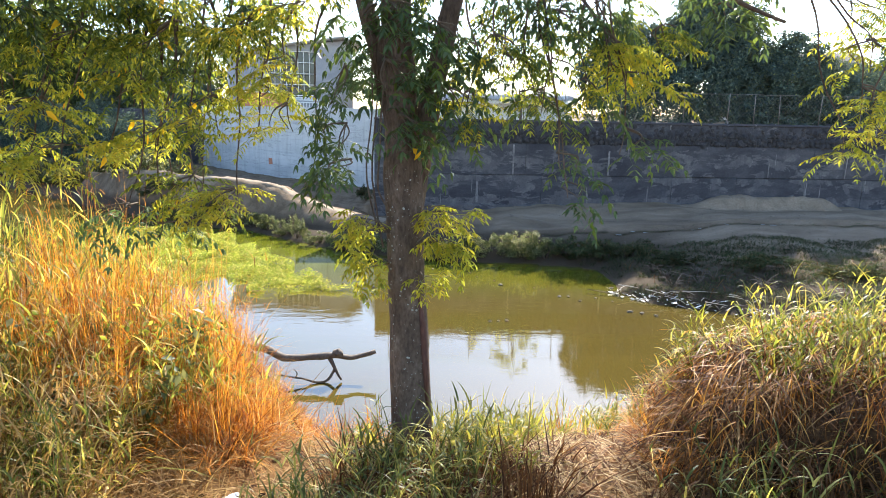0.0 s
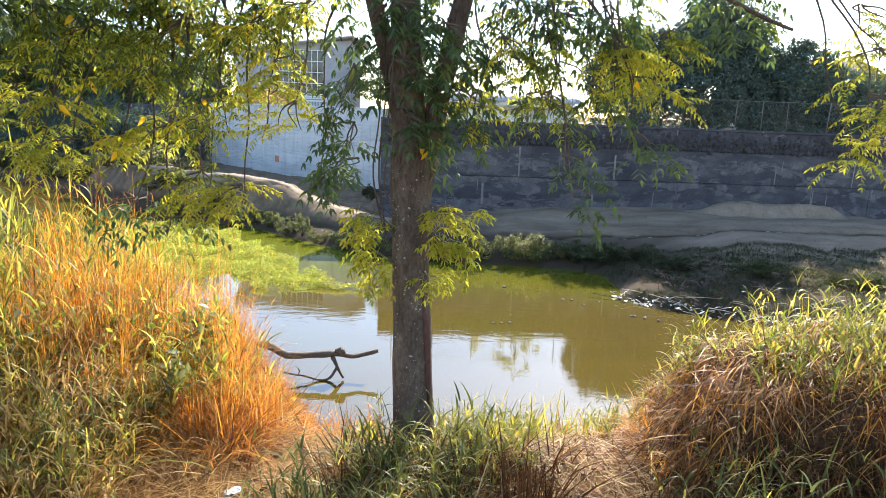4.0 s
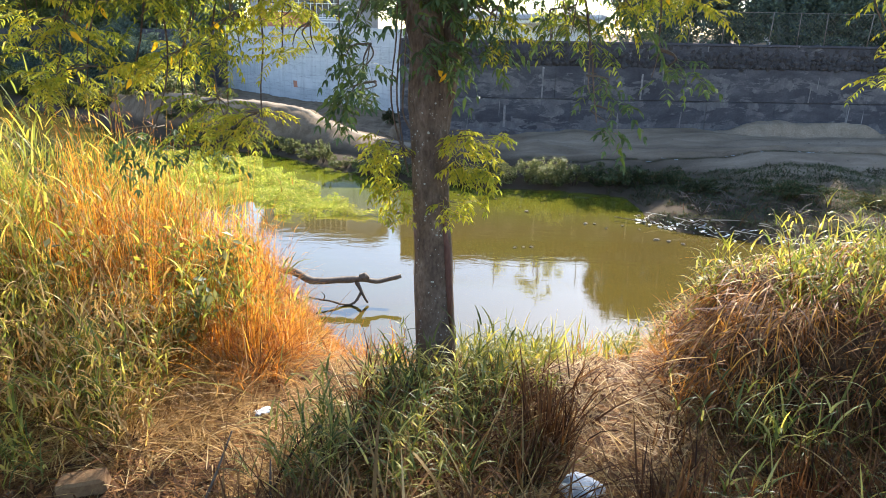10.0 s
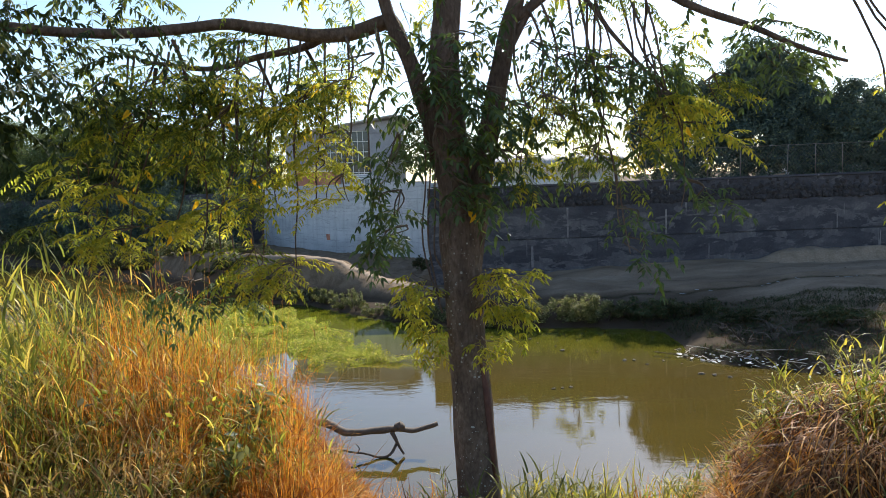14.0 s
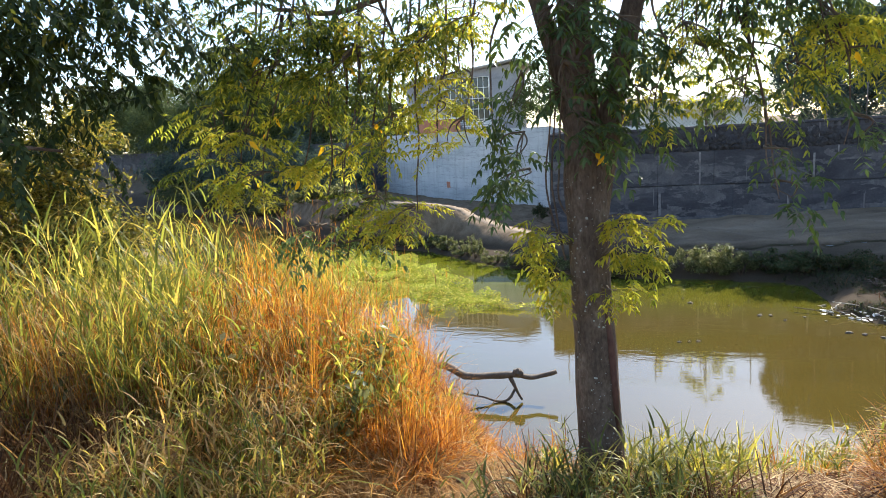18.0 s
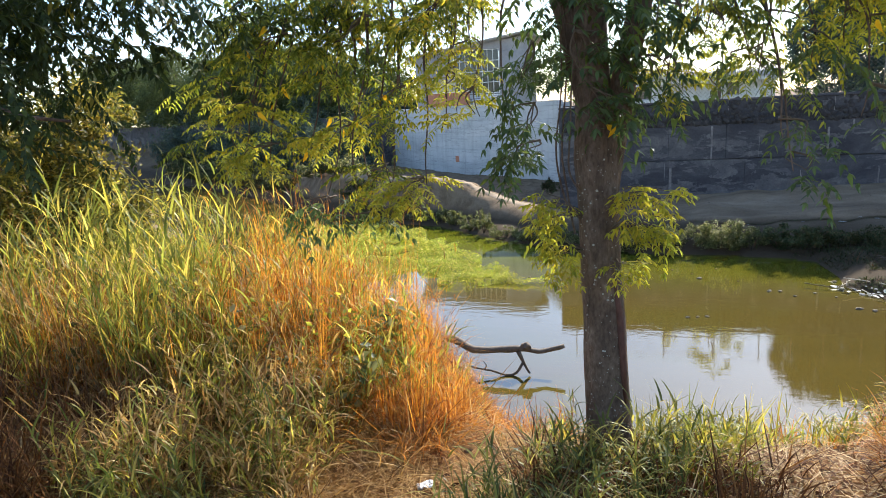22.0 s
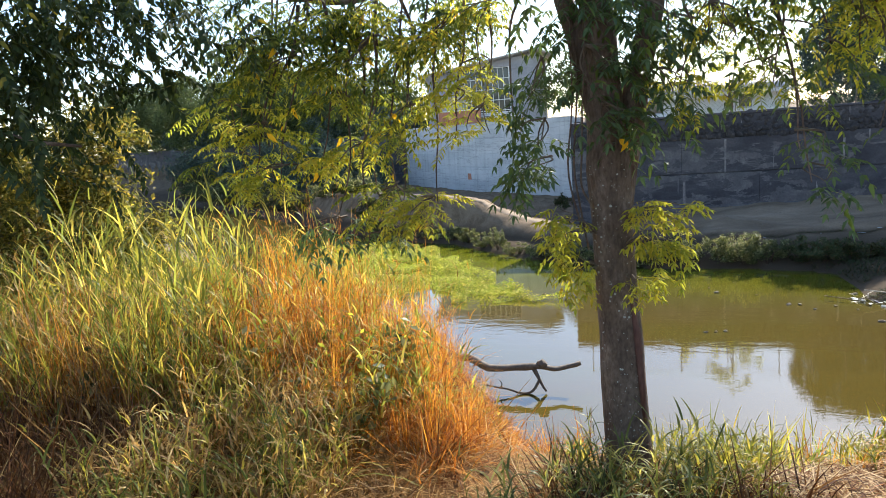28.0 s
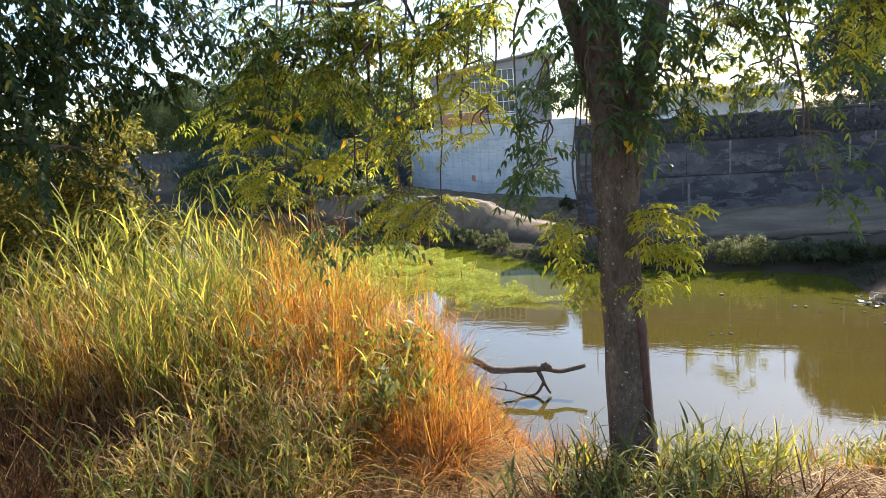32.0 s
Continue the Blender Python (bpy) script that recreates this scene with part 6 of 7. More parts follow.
plants("front_pale_weeds", "pale dry leafy grass in front of the tall grass", STRAW, STRAW, tufts(200, 5, (-2.9, 2.1), (-0.8, 3.6), 0.08, left_front), 0.32, 6, 0.22, 0.012, 0.25)
grow("low_grass", "low mixed green grass beside the path", GRASS_LOW, tufts(50, 14, (-4.4, 1.2), (-1.0, 3.6), 0.06, left_front), 0.32, 0.012, 0.3, 1.3)
plants("low_bright_grass", "sunlit yellow green blades beside the path", GRASS_GREEN, GRASS_GREEN, tufts(115, 5, (-4.2, 1.9), (-1.2, 3.4), 0.07, left_front), 0.4, 6, 0.2, 0.011)
# brown stems packed in to stand for the shade below the tall grass
grow("hollow_shade_stems", "dark dead stems added for the shade in the hollow under the tall grass", GRASS_BROWN, tufts(170, 22, (-4.8, 1.7), (-2.3, 3.3), 0.08, lambda x, y: off_path(x, y, 0.3)), 0.46, 0.009, 0.25, 0.8)
grow("hollow_straw", "few pale stalks in the hollow under the tall grass", STRAW, tufts(40, 5, (-4.4, 1.9), (-2.3, 3.2), 0.09, lambda x, y: off_path(x, y, 0.3)), 0.5, 0.01, 0.5, 1.2)
grow("low_dead_grass", "dead brown grass beside the path", GRASS_BROWN, tufts(110, 18, (-4.4, 1.3), (-0.8, 3.7), 0.08, left_front), 0.3, 0.009, 0.45, 1.0)
grow("low_straw", "pale dry grass beside the path", STRAW, tufts(520, 16, (-2.7, 2.0), (-0.7, 3.7), 0.08, lambda x, y: off_path(x, y, 0.22)), 0.2, 0.007, 0.75, 1.0)


def middle(x, y):
    return off_path(x, y, 0.32) & (x > -1.1) & (x < 0.85) & (np.hypot(x + 0.12, y - 3.1) > 0.24)


# the middle, round the foot of the tree
grow("middle_grass", "dark green grass round the foot of the tree", GRASS_LOW, tufts(48, 13, (-0.95, 1.9), (0.75, 3.45), 0.06, middle), lambda x, y: 0.22 + 0.04 * bumps(x, y, 3.0), 0.0105, 0.3, 1.1)
plants("middle_light_grass", "light green grass round the foot of the tree", GRASS_GREEN, GRASS_GREEN, tufts(60, 5, (-0.7, 2.75), (0.75, 3.6), 0.06, middle), 0.19, 6, 0.15, 0.012)
plants("middle_weeds", "dark leafy grass before the tree", GRASS_LOW, GRASS_LOW, tufts(42, 6, (-0.95, 2.0), (0.2, 2.9), 0.08, middle), 0.25, 7, 0.2, 0.012, 0.2)
grow("middle_dead_stems", "dead brown grass stems before the tree", GRASS_BROWN, tufts(300, 20, (-1.05, 0.95), (0.9, 2.9), 0.07, lambda x, y: off_path(x, y, 0.24)), 0.25, 0.011, 0.55, 0.8)
grow("middle_straw", "pale bent straw before the tree", STRAW, tufts(380, 9, (-1.0, 1.0), (0.9, 2.7), 0.1, lambda x, y: off_path(x, y, 0.15)), 0.3, 0.0095, 1.1, 0.6)
grow("edge_grass", "light green grass on the edge of the bank", GRASS_GREEN, tufts(60, 16, (-0.02, 3.25), (0.8, 4.0), 0.05, lambda x, y: off_path(x, y, 0.18)), 0.23, 0.009, 0.2, 0.9)
plants("edge_weeds", "leafy yellow green grass on the edge of the bank", GRASS_GREEN, GRASS_GREEN, tufts(60, 5, (0.5, 3.5), (1.6, 4.3), 0.07), 0.17, 6, 0.16, 0.01, 0.25)
grow("foot_fringe", "short dry grass between the tall grass and the tree", GRASS_DRY, tufts(60, 16, (-0.95, 3.25), (-0.3, 4.0), 0.06), 0.2, 0.0065, 0.4, 1.1)
grow("foot_green", "green blades between the tall grass and the tree", GRASS_LOW, tufts(40, 10, (-0.9, 3.1), (-0.25, 3.9), 0.06, lambda x, y: off_path(x, y, 0.15)), 0.18, 0.009, 0.35, 1.1)
grow("edge_dry_grass", "yellow dry grass on the edge of the bank", GRASS_DRY, tufts(90, 14, (0.75, 3.5), (1.7, 4.3), 0.07), 0.17, 0.006, 0.3, 0.9)


def clump(x, y):
    return (x > 1.2 + 0.25 * (y - 3.0)) & (y > 2.55 - 0.25 * (x - 1.2))


def clump_h(x, y):
    return np.clip(0.27 + 0.2 * (x - 1.5), 0.26, 0.6)


# the clump on the right: a dark brown core sheet, hanging thatch, green blades on top
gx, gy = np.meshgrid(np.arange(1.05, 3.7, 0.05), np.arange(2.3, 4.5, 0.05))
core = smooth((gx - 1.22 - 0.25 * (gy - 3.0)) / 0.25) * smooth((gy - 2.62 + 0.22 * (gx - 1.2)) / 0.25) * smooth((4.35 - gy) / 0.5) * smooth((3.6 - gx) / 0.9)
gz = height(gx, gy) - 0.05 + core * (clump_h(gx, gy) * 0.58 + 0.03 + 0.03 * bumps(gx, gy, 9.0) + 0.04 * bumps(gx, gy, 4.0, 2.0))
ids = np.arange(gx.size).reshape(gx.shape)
tagged(new("thatch_core", mesh_of("thatch_core", np.stack([gx, gy, gz], -1), np.stack([ids[:-1, :-1], ids[:-1, 1:], ids[1:, 1:], ids[1:, :-1]], -1).reshape(-1, 4), None, THATCH, True)), "dark brown sheet inside the dry grass clump", "dry grass", kind="stuff")


def thatch(name, label, mat, xyka, up, length, width, toward):
    """Dead blades that start high in the clump and hang down over its flank."""
    x, y, k, a = xyka
    n = len(x)
    base = np.stack([x, y, height(x, y) + clump_h(x, y) * gr.uniform(*up, n)], -1)
    az = np.where(gr.random(n) < 0.6, toward + gr.normal(0, 0.6, n), a)
    me = blades(name, base, length * gr.uniform(0.5, 1.3, n), width * gr.uniform(0.5, 1.4, n), az, gr.uniform(1.3, 2.2, n), gr.uniform(0.5, 1.3, n), mat, 5, gr)
    tagged(new(name, me), label, "grass", kind="stuff")


thatch("hanging_thatch", "brown dead grass hanging down over the flank of the clump", GRASS_BROWN, tufts(190, 28, (1.2, 2.4), (3.4, 3.6), 0.05, clump), (0.35, 0.9), 0.28, 0.008, 4.0)
thatch("orange_thatch", "orange dead grass hanging over the edge of the clump", GRASS_DRY, tufts(105, 18, (1.18, 2.5), (3.4, 3.8), 0.05, clump), (0.5, 1.0), 0.26, 0.007, 3.9)
grow("brown_clump", "dry brown grass standing in a big clump on the bank", GRASS_BROWN, tufts(70, 22, (1.25, 2.4), (3.4, 4.0), 0.06, clump), clump_h, 0.008, 0.3, 1.3, 0.3)
plants("clump_grass", "yellow green grass growing out of the dry clump", GRASS_GREEN, GRASS_GREEN, tufts(135, 6, (1.3, 2.75), (3.6, 3.9), 0.07, lambda x, y: clump(x, y) & (y > 3.08 - 0.24 * (x - 1.2))), lambda x, y: clump_h(x, y) * 1.0, 7, 0.2, 0.013, 0.22, 0.005, (0.35, 1.0))
grow("clump_edge", "sunlit orange grass on the edge of the clump", GRASS_DRY, tufts(34, 18, (1.1, 2.65), (1.45, 3.4), 0.05), 0.27, 0.007, 0.35, 1.4, 0.25, toward=3.6)
plants("right_low_grass", "mixed dark grass and weeds beside the trodden path", GRASS_LOW, GRASS_LOW, tufts(52, 5, (1.0, 1.0), (3.0, 2.6), 0.09, lambda x, y: off_path(x, y, 0.32)), lambda x, y: 0.26 + 0.06 * (x - 0.8), 7, 0.2, 0.012, 0.25)
plants("right_bright_grass", "light green grass beside the trodden path", GRASS_GREEN, GRASS_GREEN, tufts(12, 4, (1.3, 1.3), (3.0, 2.7), 0.09, lambda x, y: off_path(x, y, 0.35)), 0.32, 6, 0.24, 0.014, 0.25)
grow("right_dead_stems", "dead brown stems beside the trodden path", GRASS_BROWN, tufts(330, 18, (0.6, 0.95), (3.2, 2.8), 0.07, lambda x, y: off_path(x, y, 0.27)), 0.27, 0.011, 0.5, 0.85)
grow("broad_blades", "long broad pale green blades beside the trodden path", GRASS_LOW, tufts(22, 6, (0.95, 1.2), (2.3, 2.4), 0.07, lambda x, y: off_path(x, y, 0.3)), 0.45, 0.015, 0.35, 1.2, 0.25, seg=6)
grow("broad_straw_blades", "long broad dry blades bent over beside the path", STRAW, tufts(18, 6, (-0.9, 1.3), (2.3, 2.4), 0.07, lambda x, y: off_path(x, y, 0.25)), 0.45, 0.015, 0.5, 1.5, 0.25, seg=6)
grow("right_straw", "pale bent straw beside the trodden path", STRAW, tufts(260, 10, (0.5, 0.95), (2.6, 2.6), 0.1), 0.28, 0.0075, 1.15, 0.45)
grow("bank_slope_grass", "rough short grass on the slope down to the water", GRASS_GREEN, tufts(200, 10, (-0.9, 4.4), (7.5, 9.4), 0.1, lambda x, y: (dist_to(NEAR_SHORE, x, y)[0] > 0.5)), 0.09, 0.009, 0.5, 1.1, seg=3)

# stubble: dense stools of broken, upright dead stems
for i, (sx, sy, sr, sh) in enumerate(((0.42, 2.42, 0.11, 0.3), (0.3, 2.2, 0.1, 0.22), (0.8, 1.85, 0.13, 0.3), (1.0, 1.7, 0.14, 0.3), (0.62, 1.6, 0.1, 0.24), (-0.5, 1.75, 0.12, 0.26), (-0.2, 1.6, 0.12, 0.28), (0.1, 1.75, 0.1, 0.24), (1.35, 2.0, 0.12, 0.28), (-0.75, 1.6, 0.1, 0.24))):
    n = 150
    a, r = gr.uniform(0, 6.283, n), np.sqrt(gr.uniform(0, 1, n)) * sr
    x, y = sx + r * np.cos(a), sy + r * np.sin(a)
    z0 = float(height(sx, sy))
    base = np.stack([x - sx, y - sy, height(x, y) - z0 - 0.02], -1)
    me = blades("grass_stool", base, gr.uniform(0.4, 1.25, n) * sh, gr.uniform(0.006, 0.012, n), a + gr.normal(0, 0.5, n), np.abs(gr.normal(0.2, 0.14, n)), gr.normal(0.15, 0.3, n), GRASS_BROWN, 3, gr)
    thing("grass_stool", "stool of broken dead brown grass stems", "dead grass", pose(sx, sy, z0), "stools of dead grass", me)

# fallen straw, lying flat
x, y = np.concatenate([gr.uniform(-3.4, 2.8, 42000), gr.uniform(-1.7, -0.45, 5000), gr.uniform(0.5, 1.3, 1500)]), np.concatenate([gr.uniform(0.9, 4.2, 42000), gr.uniform(2.05, 3.2, 5000), gr.uniform(2.1, 3.4, 1500)])
n = len(x)
keep = off_path(x, y, 0.2) | (gr.random(len(x)) < 0.3)
x, y = x[keep], y[keep]
n = len(x)
base = np.stack([x, y, height(x, y) + 0.004 + np.abs(gr.normal(0, 0.012, n))], -1)
short = np.where(y < 2.05, 0.5, 1.0)
straw = blades("fallen_straw", base, gr.uniform(0.05, 0.24, n) * short, gr.uniform(0.003, 0.009, n) * short, gr.uniform(0, 6.283, n), gr.normal(1.52, 0.06, n), gr.normal(0.02, 0.1, n), STRAW, 2, gr)
tagged(new("fallen_straw", straw), "fallen straw and dry blades lying on the soil", "straw", kind="stuff")

# fallen leaves on the paths
n = 3200
x, y = gr.uniform(-2.9, 1.9, n), gr.uniform(0.9, 1.0 + 2.8 * gr.random(n), n)
N = gr.normal(0, 0.35, (n, 3)) + np.array([0, 0, 1.0])
N /= np.linalg.norm(N, axis=1)[:, None]
tagged(new("fallen_leaves", leaf_cloud("fallen_leaves", np.stack([x, y, height(x, y) + 0.014], -1), N, gr.uniform(0.02, 0.055, n), GRASS_BROWN, 0.5, 19)), "small dry brown leaves fallen on the paths", "dead leaves", kind="stuff")

# leaf litter and broken bits gathered along the edge of the path
n = 7600
x = np.concatenate([gr.uniform(-3.0, -0.9, 5200), gr.uniform(0.55, 1.3, 2400)])
y = np.concatenate([1.98 + 0.12 * (x[:5200] + 1.5) + gr.normal(0, 0.13, 5200), gr.uniform(2.0, 3.5, 2400)])
base = np.stack([x, y, height(x, y) + 0.006 + np.abs(gr.normal(0, 0.012, n))], -1)
tagged(new("path_litter", blades("path_litter", base, gr.uniform(0.02, 0.09, n), gr.uniform(0.004, 0.016, n), gr.uniform(0, 6.283, n), gr.normal(1.45, 0.12, n), gr.normal(0.1, 0.3, n), GRASS_BROWN, 2, gr)), "dead leaves and broken stalks strewn along the paths", "litter", kind="stuff")

# broad-leaved weeds among the grass
n = 6000
x, y = gr.uniform(-5.0, -1.2, n), gr.uniform(3.0, 5.4, n)
keep = bumps(x, y, 2.2, 3.0) > 0.15
x, y = x[keep], y[keep]
z = height(x, y) + tall(x, y) * gr.uniform(0.25, 0.9, len(x))
N = gr.normal(0, 0.5, (len(x), 3)) + np.array([0, -0.4, 0.8])
N /= np.linalg.norm(N, axis=1)[:, None]
tagged(new("climbing_weed", leaf_cloud("climbing_weed", np.stack([x, y, z], -1), N, gr.uniform(0.025, 0.06, len(x)), LEAF, 0.55, 9)), "small leafy weeds climbing through the tall grass", "weeds", kind="stuff")

# leafy vines that hang in the tall grass, and pale-leaved weeds
for name, label, mat, count, lo, hi, size in (("vine_leaves", "green leaves of a vine hanging in the dry grass", LEAF, 40, 0.4, 0.95, (0.022, 0.045)), ("pale_weeds", "grey-green weeds with pale shining leaves in the tall grass", SHRUB_LEAF, 30, 0.3, 0.85, (0.045, 0.085))):
    cx, cy = gr.uniform(-3.4, -1.25, count), gr.uniform(2.95, 3.7, count)
    k = np.repeat(np.arange(count), 24)
    x, y = cx[k] + gr.normal(0, 0.045, len(k)), cy[k] + gr.normal(0, 0.05, len(k))
    z = height(x, y) + tall(x, y) * gr.uniform(lo, hi, count)[k] + gr.normal(0, 0.09, len(k))
    keep = z > height(x, y) + 0.05
    x, y, z = x[keep], y[keep], z[keep]
    N = gr.normal(0, 0.5, (len(x), 3)) + np.array([0, -0.4, 0.7])
    N /= np.linalg.norm(N, axis=1)[:, None]
    tagged(new(name, leaf_cloud(name, np.stack([x, y, z], -1), N, gr.uniform(*size, len(x)), mat, 0.55, 23)), label, "weeds", kind="stuff")

# ================= small things on the near bank =================
zb = float(height(-1.4, 1.85))
thing("brick", "worn earthy brick half sunk beside the path", "brick", pose(-1.42, 1.93, zb + 0.05, 3, -4, 12), me=box("brick", (0.18, 0.09, 0.07), BRICK, 0.012, 0.006, 4))
bag_bm = bmesh.new()
bmesh.ops.create_icosphere(bag_bm, subdivisions=4, radius=0.5)
for v in bag_bm.verts:
    k = 1 + 0.3 * noise.noise(v.co * 3 + Vector((4, 2, 1))) + 0.16 * abs(noise.noise(v.co * 8)) + 0.08 * noise.noise(v.co * 17)
    v.co = Vector((v.co.x * 0.19 * k, v.co.y * 0.13 * k, max(v.co.z, -0.3) * 0.1 * k))
thing("plastic_bag", "crumpled white plastic bag lying in the grass", "bag", pose(0.53, 2.12, float(height(0.53, 2.12)) + 0.012, 6, -8, -30), me=bm_mesh("plastic_bag", bag_bm, PLASTIC, True))
lit = bmesh.new()
bmesh.ops.create_grid(lit, x_segments=8, y_segments=6, size=0.5)
for v in lit.verts:
    v.co = Vector((v.co.x * 0.08, v.co.y * 0.05, 0.022 * noise.noise(v.co * 5) + 0.012))
bmesh.ops.solidify(lit, geom=lit.faces[:], thickness=0.002)
thing("paper_scrap", "crumpled scrap of white paper on the path", "litter", pose(-0.91, 2.53, float(height(-0.91, 2.53)) + 0.004, 0, 0, 30), me=bm_mesh("paper_scrap", lit, PLASTIC, True))
for i, (x, y) in enumerate(((-1.25, 1.5), (-1.0, 1.7), (-1.55, 1.45), (0.62, 2.9), (0.95, 3.1), (-0.8, 2.9), (-1.7, 1.9))):
    s = rs.uniform(0.03, 0.055)
    thing("pebble", "small brown stone on the path", "stone", pose(x, y, float(height(x, y)) + s * 0.1, 0, 0, i * 77), "stones on the path", rock("pebble", (s * 1.3, s, s * 0.7), PEBBLE, 120 + i))
for i, (x, y, L, a, tilt) in enumerate(((-0.95, 1.85, 0.34, 60, 55), (-1.15, 1.45, 0.22, 80, 70), (-0.9, 1.35, 0.26, 100, 60), (-0.7, 1.95, 0.2, 95, 75))):
    z = float(height(x, y))
    thing("dry_stalk", "stiff dark dry stalk leaning by the path", "stalk", pose(x, y, z - 0.03, 0, 0, a) @ pose(0, 0, 0, 0, 90 - tilt, 0), "stalks by the path", tube("dry_stalk", [(0, 0, 0), (0.01, 0.004, L * 0.5), (0, 0, L)], [0.006, 0.005, 0.003], TWIG, 6))

# a bank of paler sand against the foot of the wall
gx, gy = np.meshgrid(np.arange(9.2, 18.0, 0.12), np.arange(25.6, 28.2, 0.1))
edge = 26.35 + 0.04 * (gx - 10) + 0.12 * bumps(gx, gx, 1.7) + 0.05 * bumps(gx, gy, 4.0)
gz = height(gx, gy) - 0.05 + (0.5 + 0.08 * bumps(gx, gy, 1.2)) * smooth((gy - edge) / 0.7) * smooth((gx - 9.6) / 2.4) * smooth((17.2 - gx) / 1.2) + 0.015 * bumps(gx, gy, 7.0)
ids = np.arange(gx.size).reshape(gx.shape)
thing("sand_mound", "bank of pale silt heaped against the foot of the wall", "sand pile", me=mesh_of("sand_mound", np.stack([gx, gy, gz], -1), np.stack([ids[:-1, :-1], ids[:-1, 1:], ids[1:, 1:], ids[1:, :-1]], -1).reshape(-1, 4), None, PALE_PATH, True))

# ================= stones and drift in the river =================
STONES = [rock("river_stone", (1, 0.8, 0.55), STONE, 140 + k) for k in range(5)]
for i, (x, y, s) in enumerate(((1.75, 18.4, .2), (1.6, 18.9, .1), (1.1, 19.3, .1), (0.9, 19.8, .12), (3.3, 17.3, .2), (3.55, 17.3, .15), (3.8, 16.9, .12), (4.3, 17.2, .14), (4.7, 16.9, .1), (1.2, 15.0, .14), (1.42, 15.05, .12), (1.62, 15.1, .16), (-2.9, 18.2, .16), (-2.4, 18.0, .2), (-2.0, 17.9, .25), (-2.2, 17.6, .18), (-0.3, 20.2, .12), (0.3, 20.5, .14), (4.9, 16.0, .22), (5.2, 15.9, .2), (5.5, 15.7, .16), (5.0, 18.3, .2), (2.3, 19.5, .08), (2.7, 18.2, .08))):
    thing("river_stone", "grey stone breaking the water's surface", "stone", pose(x, y, 0.01, 0, 0, i * 61) @ Matrix.Diagonal((s * 0.75, s * 0.65, s * 0.6, 1)), "stones in the river", STONES[i % 5])
rd = random.Random(31)
for i in range(46):
    u = i / 45
    x, y = 4.9 + 3.4 * u + rd.uniform(-0.25, 0.25), 17.7 - 1.9 * u ** 0.8 + rd.uniform(-0.15, 0.5)
    L = rd.uniform(0.12, 0.5) if i % 7 else 1.0
    z = max(0.02, float(height(x, y)))
    thing("drift_stick", "bleached stick washed up on the far bank", "stick", pose(x, y, z + rd.uniform(0.02, 0.07), 0, rd.uniform(-12, 12), rd.uniform(-90, 90) if i % 7 else rd.uniform(-25, 5)), "sticks washed up", tube("drift_stick", [(-L / 2, 0, 0), (0, rd.uniform(-.05, .05), 0.02), (L / 2, 0, 0)], [0.014, 0.012, 0.006], PALE_WOOD if i % 3 else DRIFT, 5))
PS = [rock("pale_stone", (1, 0.7, 0.5), PALE_STONE, 160 + k) for k in range(4)]
for i in range(26):
    u = rd.random()
    x, y = 5.0 + 3.2 * u + rd.uniform(-0.3, 0.3), 17.6 - 1.9 * u ** 0.8 + rd.uniform(-0.25, 0.35)
    s = rd.uniform(0.04, 0.12)
    thing("pale_stone", "pale stone among washed-up litter", "stone", pose(x, y, max(0.0, float(height(x, y))) + 0.01, 0, 0, i * 50) @ Matrix.Diagonal((s, s, s, 1)), "pale stones on the far bank", PS[i % 4])
LITTER = [rock("litter_scrap", (1, 0.5, 0.12), PLASTIC, 200 + k, 0) for k in range(3)]
for i in range(14):
    x = rd.uniform(2.5, 13)
    y = 23.85 + 0.12 * float(bumps(x, x, 1.3)) + rd.uniform(-0.2, 0.1)
    s = rd.uniform(0.06, 0.18)
    thing("litter_scrap", "pale scrap of washed-up litter on the silt", "litter", pose(x, y, float(height(x, y)) + 0.02, 0, 0, rd.uniform(-25, 25)) @ Matrix.Diagonal((s * 1.6, s, s, 1)), "litter on the far bank", LITTER[i % 3])
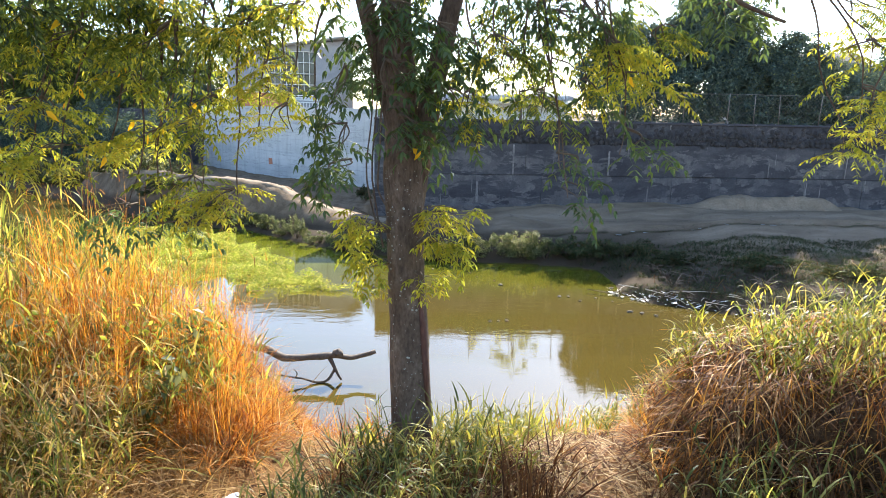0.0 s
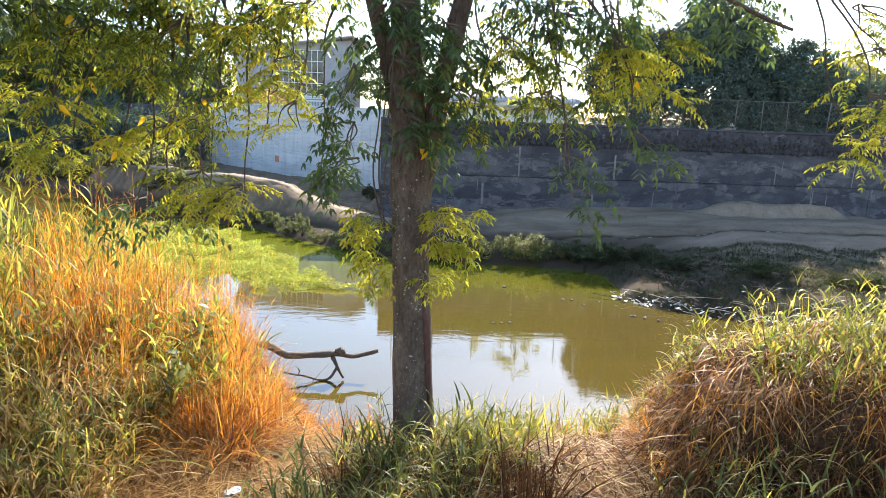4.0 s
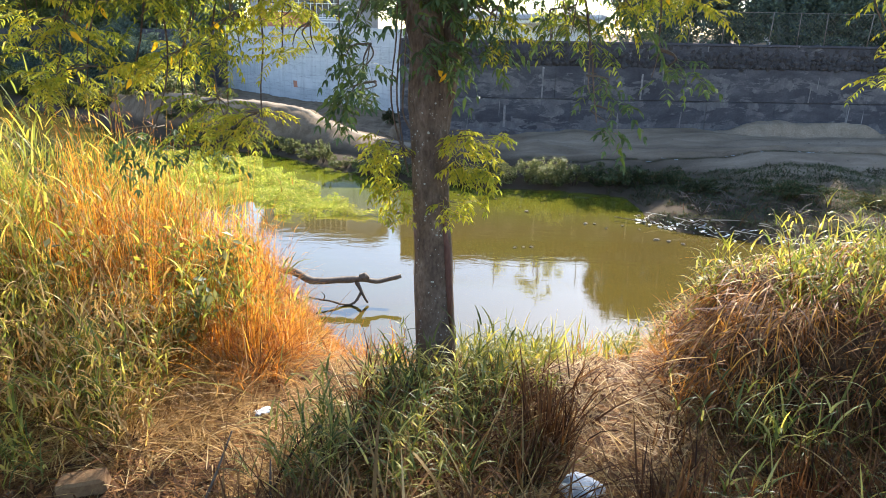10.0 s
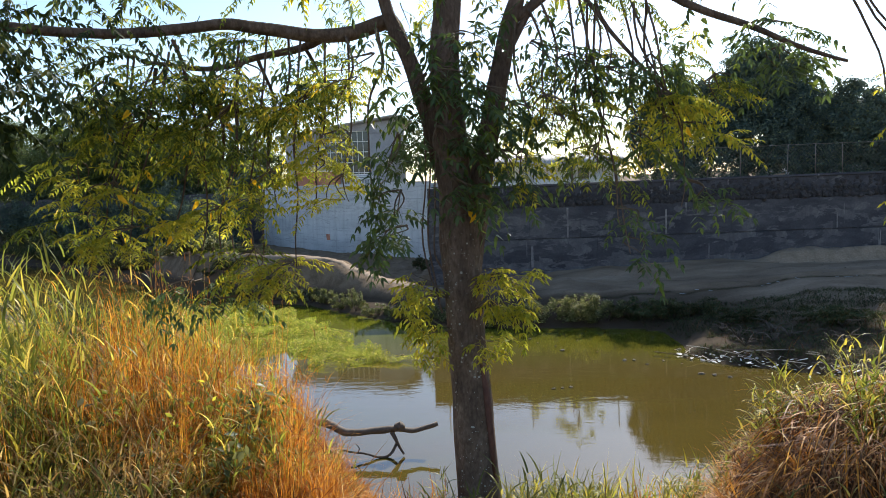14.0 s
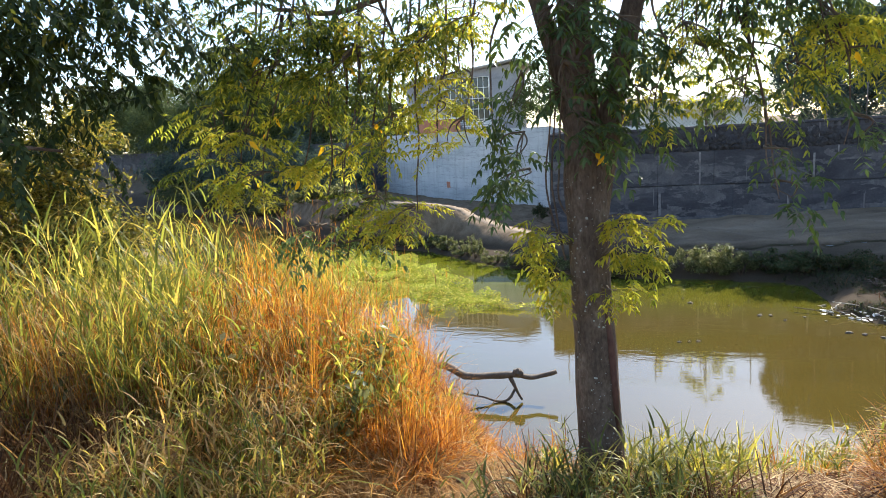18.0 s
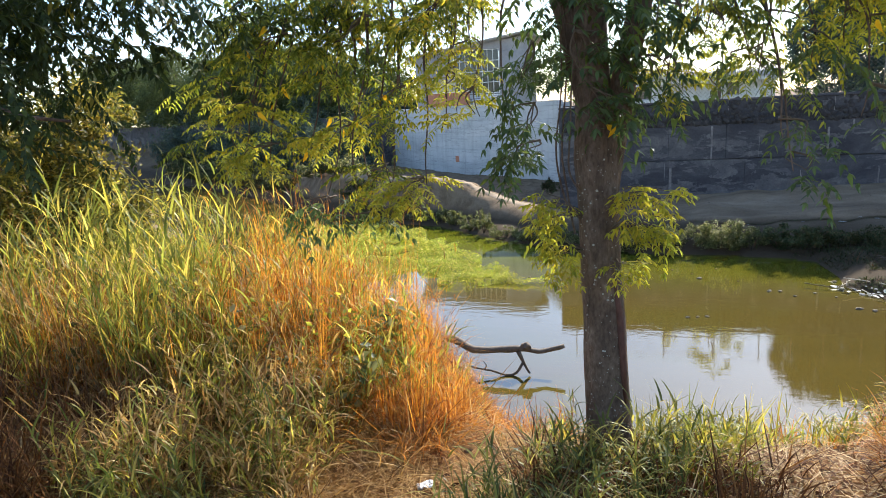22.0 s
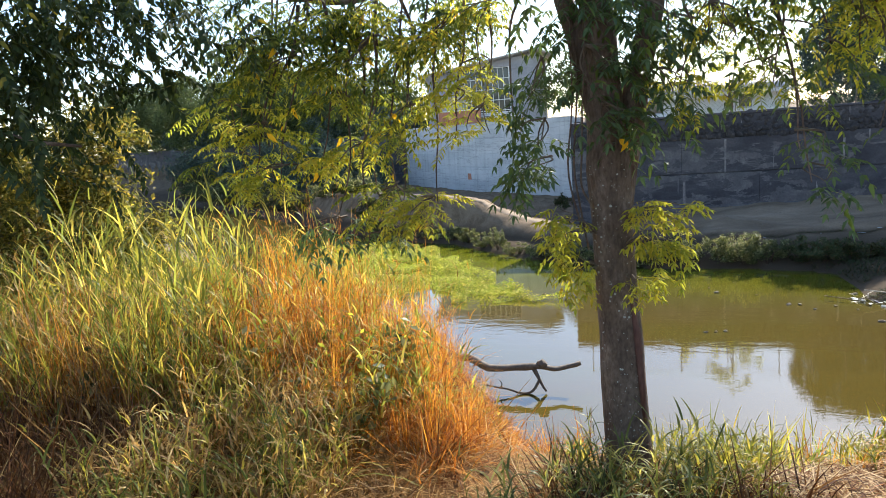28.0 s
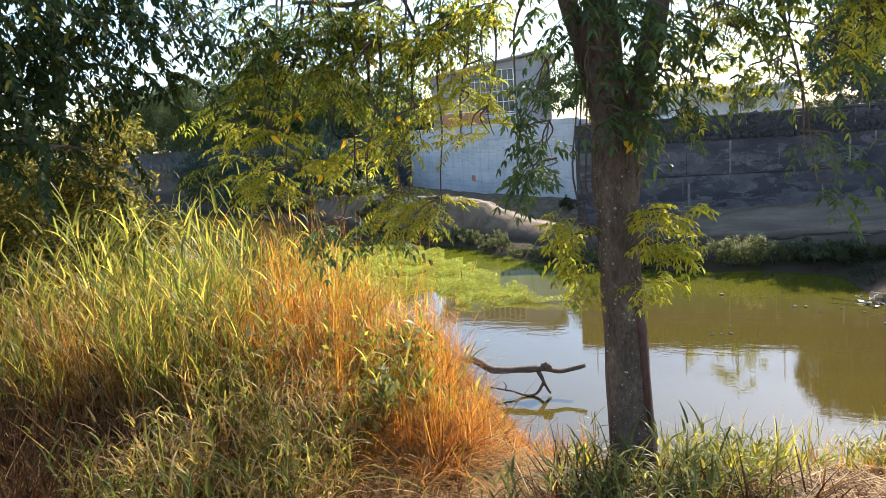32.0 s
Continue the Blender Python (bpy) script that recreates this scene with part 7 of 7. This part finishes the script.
# crumbs of stone and clay on the flat, and a dark line of flat strips along the little scarp
gv = np.random.default_rng(51)
x, y = gv.uniform(0.5, 19, 2600), gv.uniform(21.9, 26.9, 2600)
N = gv.normal(0, 0.6, (2600, 3)) + np.array([0, 0, 0.6])
N /= np.linalg.norm(N, axis=1)[:, None]
tagged(new("gravel", leaf_cloud("gravel", np.stack([x, y, height(x, y) + 0.012], -1), N, gv.uniform(0.02, 0.09, 2600) * gv.random(2600), STONE, 0.7, 3)), "scattered stones and clods on the silt flat", "gravel", kind="stuff")
x = gv.uniform(2.0, 18, 1500)
y = 23.9 + 0.12 * bumps(x, x, 1.3) + 0.05 * bumps(x, x, 4.1) + gv.normal(0, 0.07, 1500)
tagged(new("scarp_line", blades("scarp_line", np.stack([x, y, height(x, y) + 0.02], -1), gv.uniform(0.08, 0.4, 1500), gv.uniform(0.01, 0.03, 1500), gv.normal(0, 0.35, 1500) + np.where(gv.random(1500) < 0.5, 0, math.pi), gv.normal(1.5, 0.1, 1500), gv.normal(0, 0.1, 1500), WEED_LEAF, 2, gv)), "dark line of thin flat strips along the little scarp in the silt", "drift", kind="stuff")
for i in range(60):
    u = rd.random()
    x, y = 4.9 + 3.4 * u + rd.uniform(-0.25, 0.25), 17.55 - 1.9 * u ** 0.8 + rd.uniform(-0.15, 0.3)
    s = rd.uniform(0.05, 0.16)
    thing("litter_scrap", "pale scrap of litter washed up at the water's edge", "litter", pose(x, y, max(0.01, float(height(x, y))) + 0.03, rd.uniform(-20, 20), rd.uniform(-20, 20), rd.uniform(0, 180)) @ Matrix.Diagonal((s * 1.5, s, s, 1)), "litter at the water's edge", LITTER[i % 3])
for i in range(9):
    x, y = rd.uniform(6.2, 9.5), rd.uniform(17.2, 19)
    t = thing("dry_bush", "leafless tangle of dry twigs on the far bank", "dry bush", pose(x, y, float(height(x, y))), "dry bushes")
    for k in range(12):
        a, l = rd.uniform(0, 6.28), rd.uniform(0.3, 0.7)
        part("twig", tube("twig", [(0, 0, 0), (math.cos(a) * l * 0.4, math.sin(a) * l * 0.4, l * 0.45), (math.cos(a + 0.4) * l, math.sin(a + 0.4) * l, l * 0.5)], [0.01, 0.007, 0.003], DRIFT, 4), t)
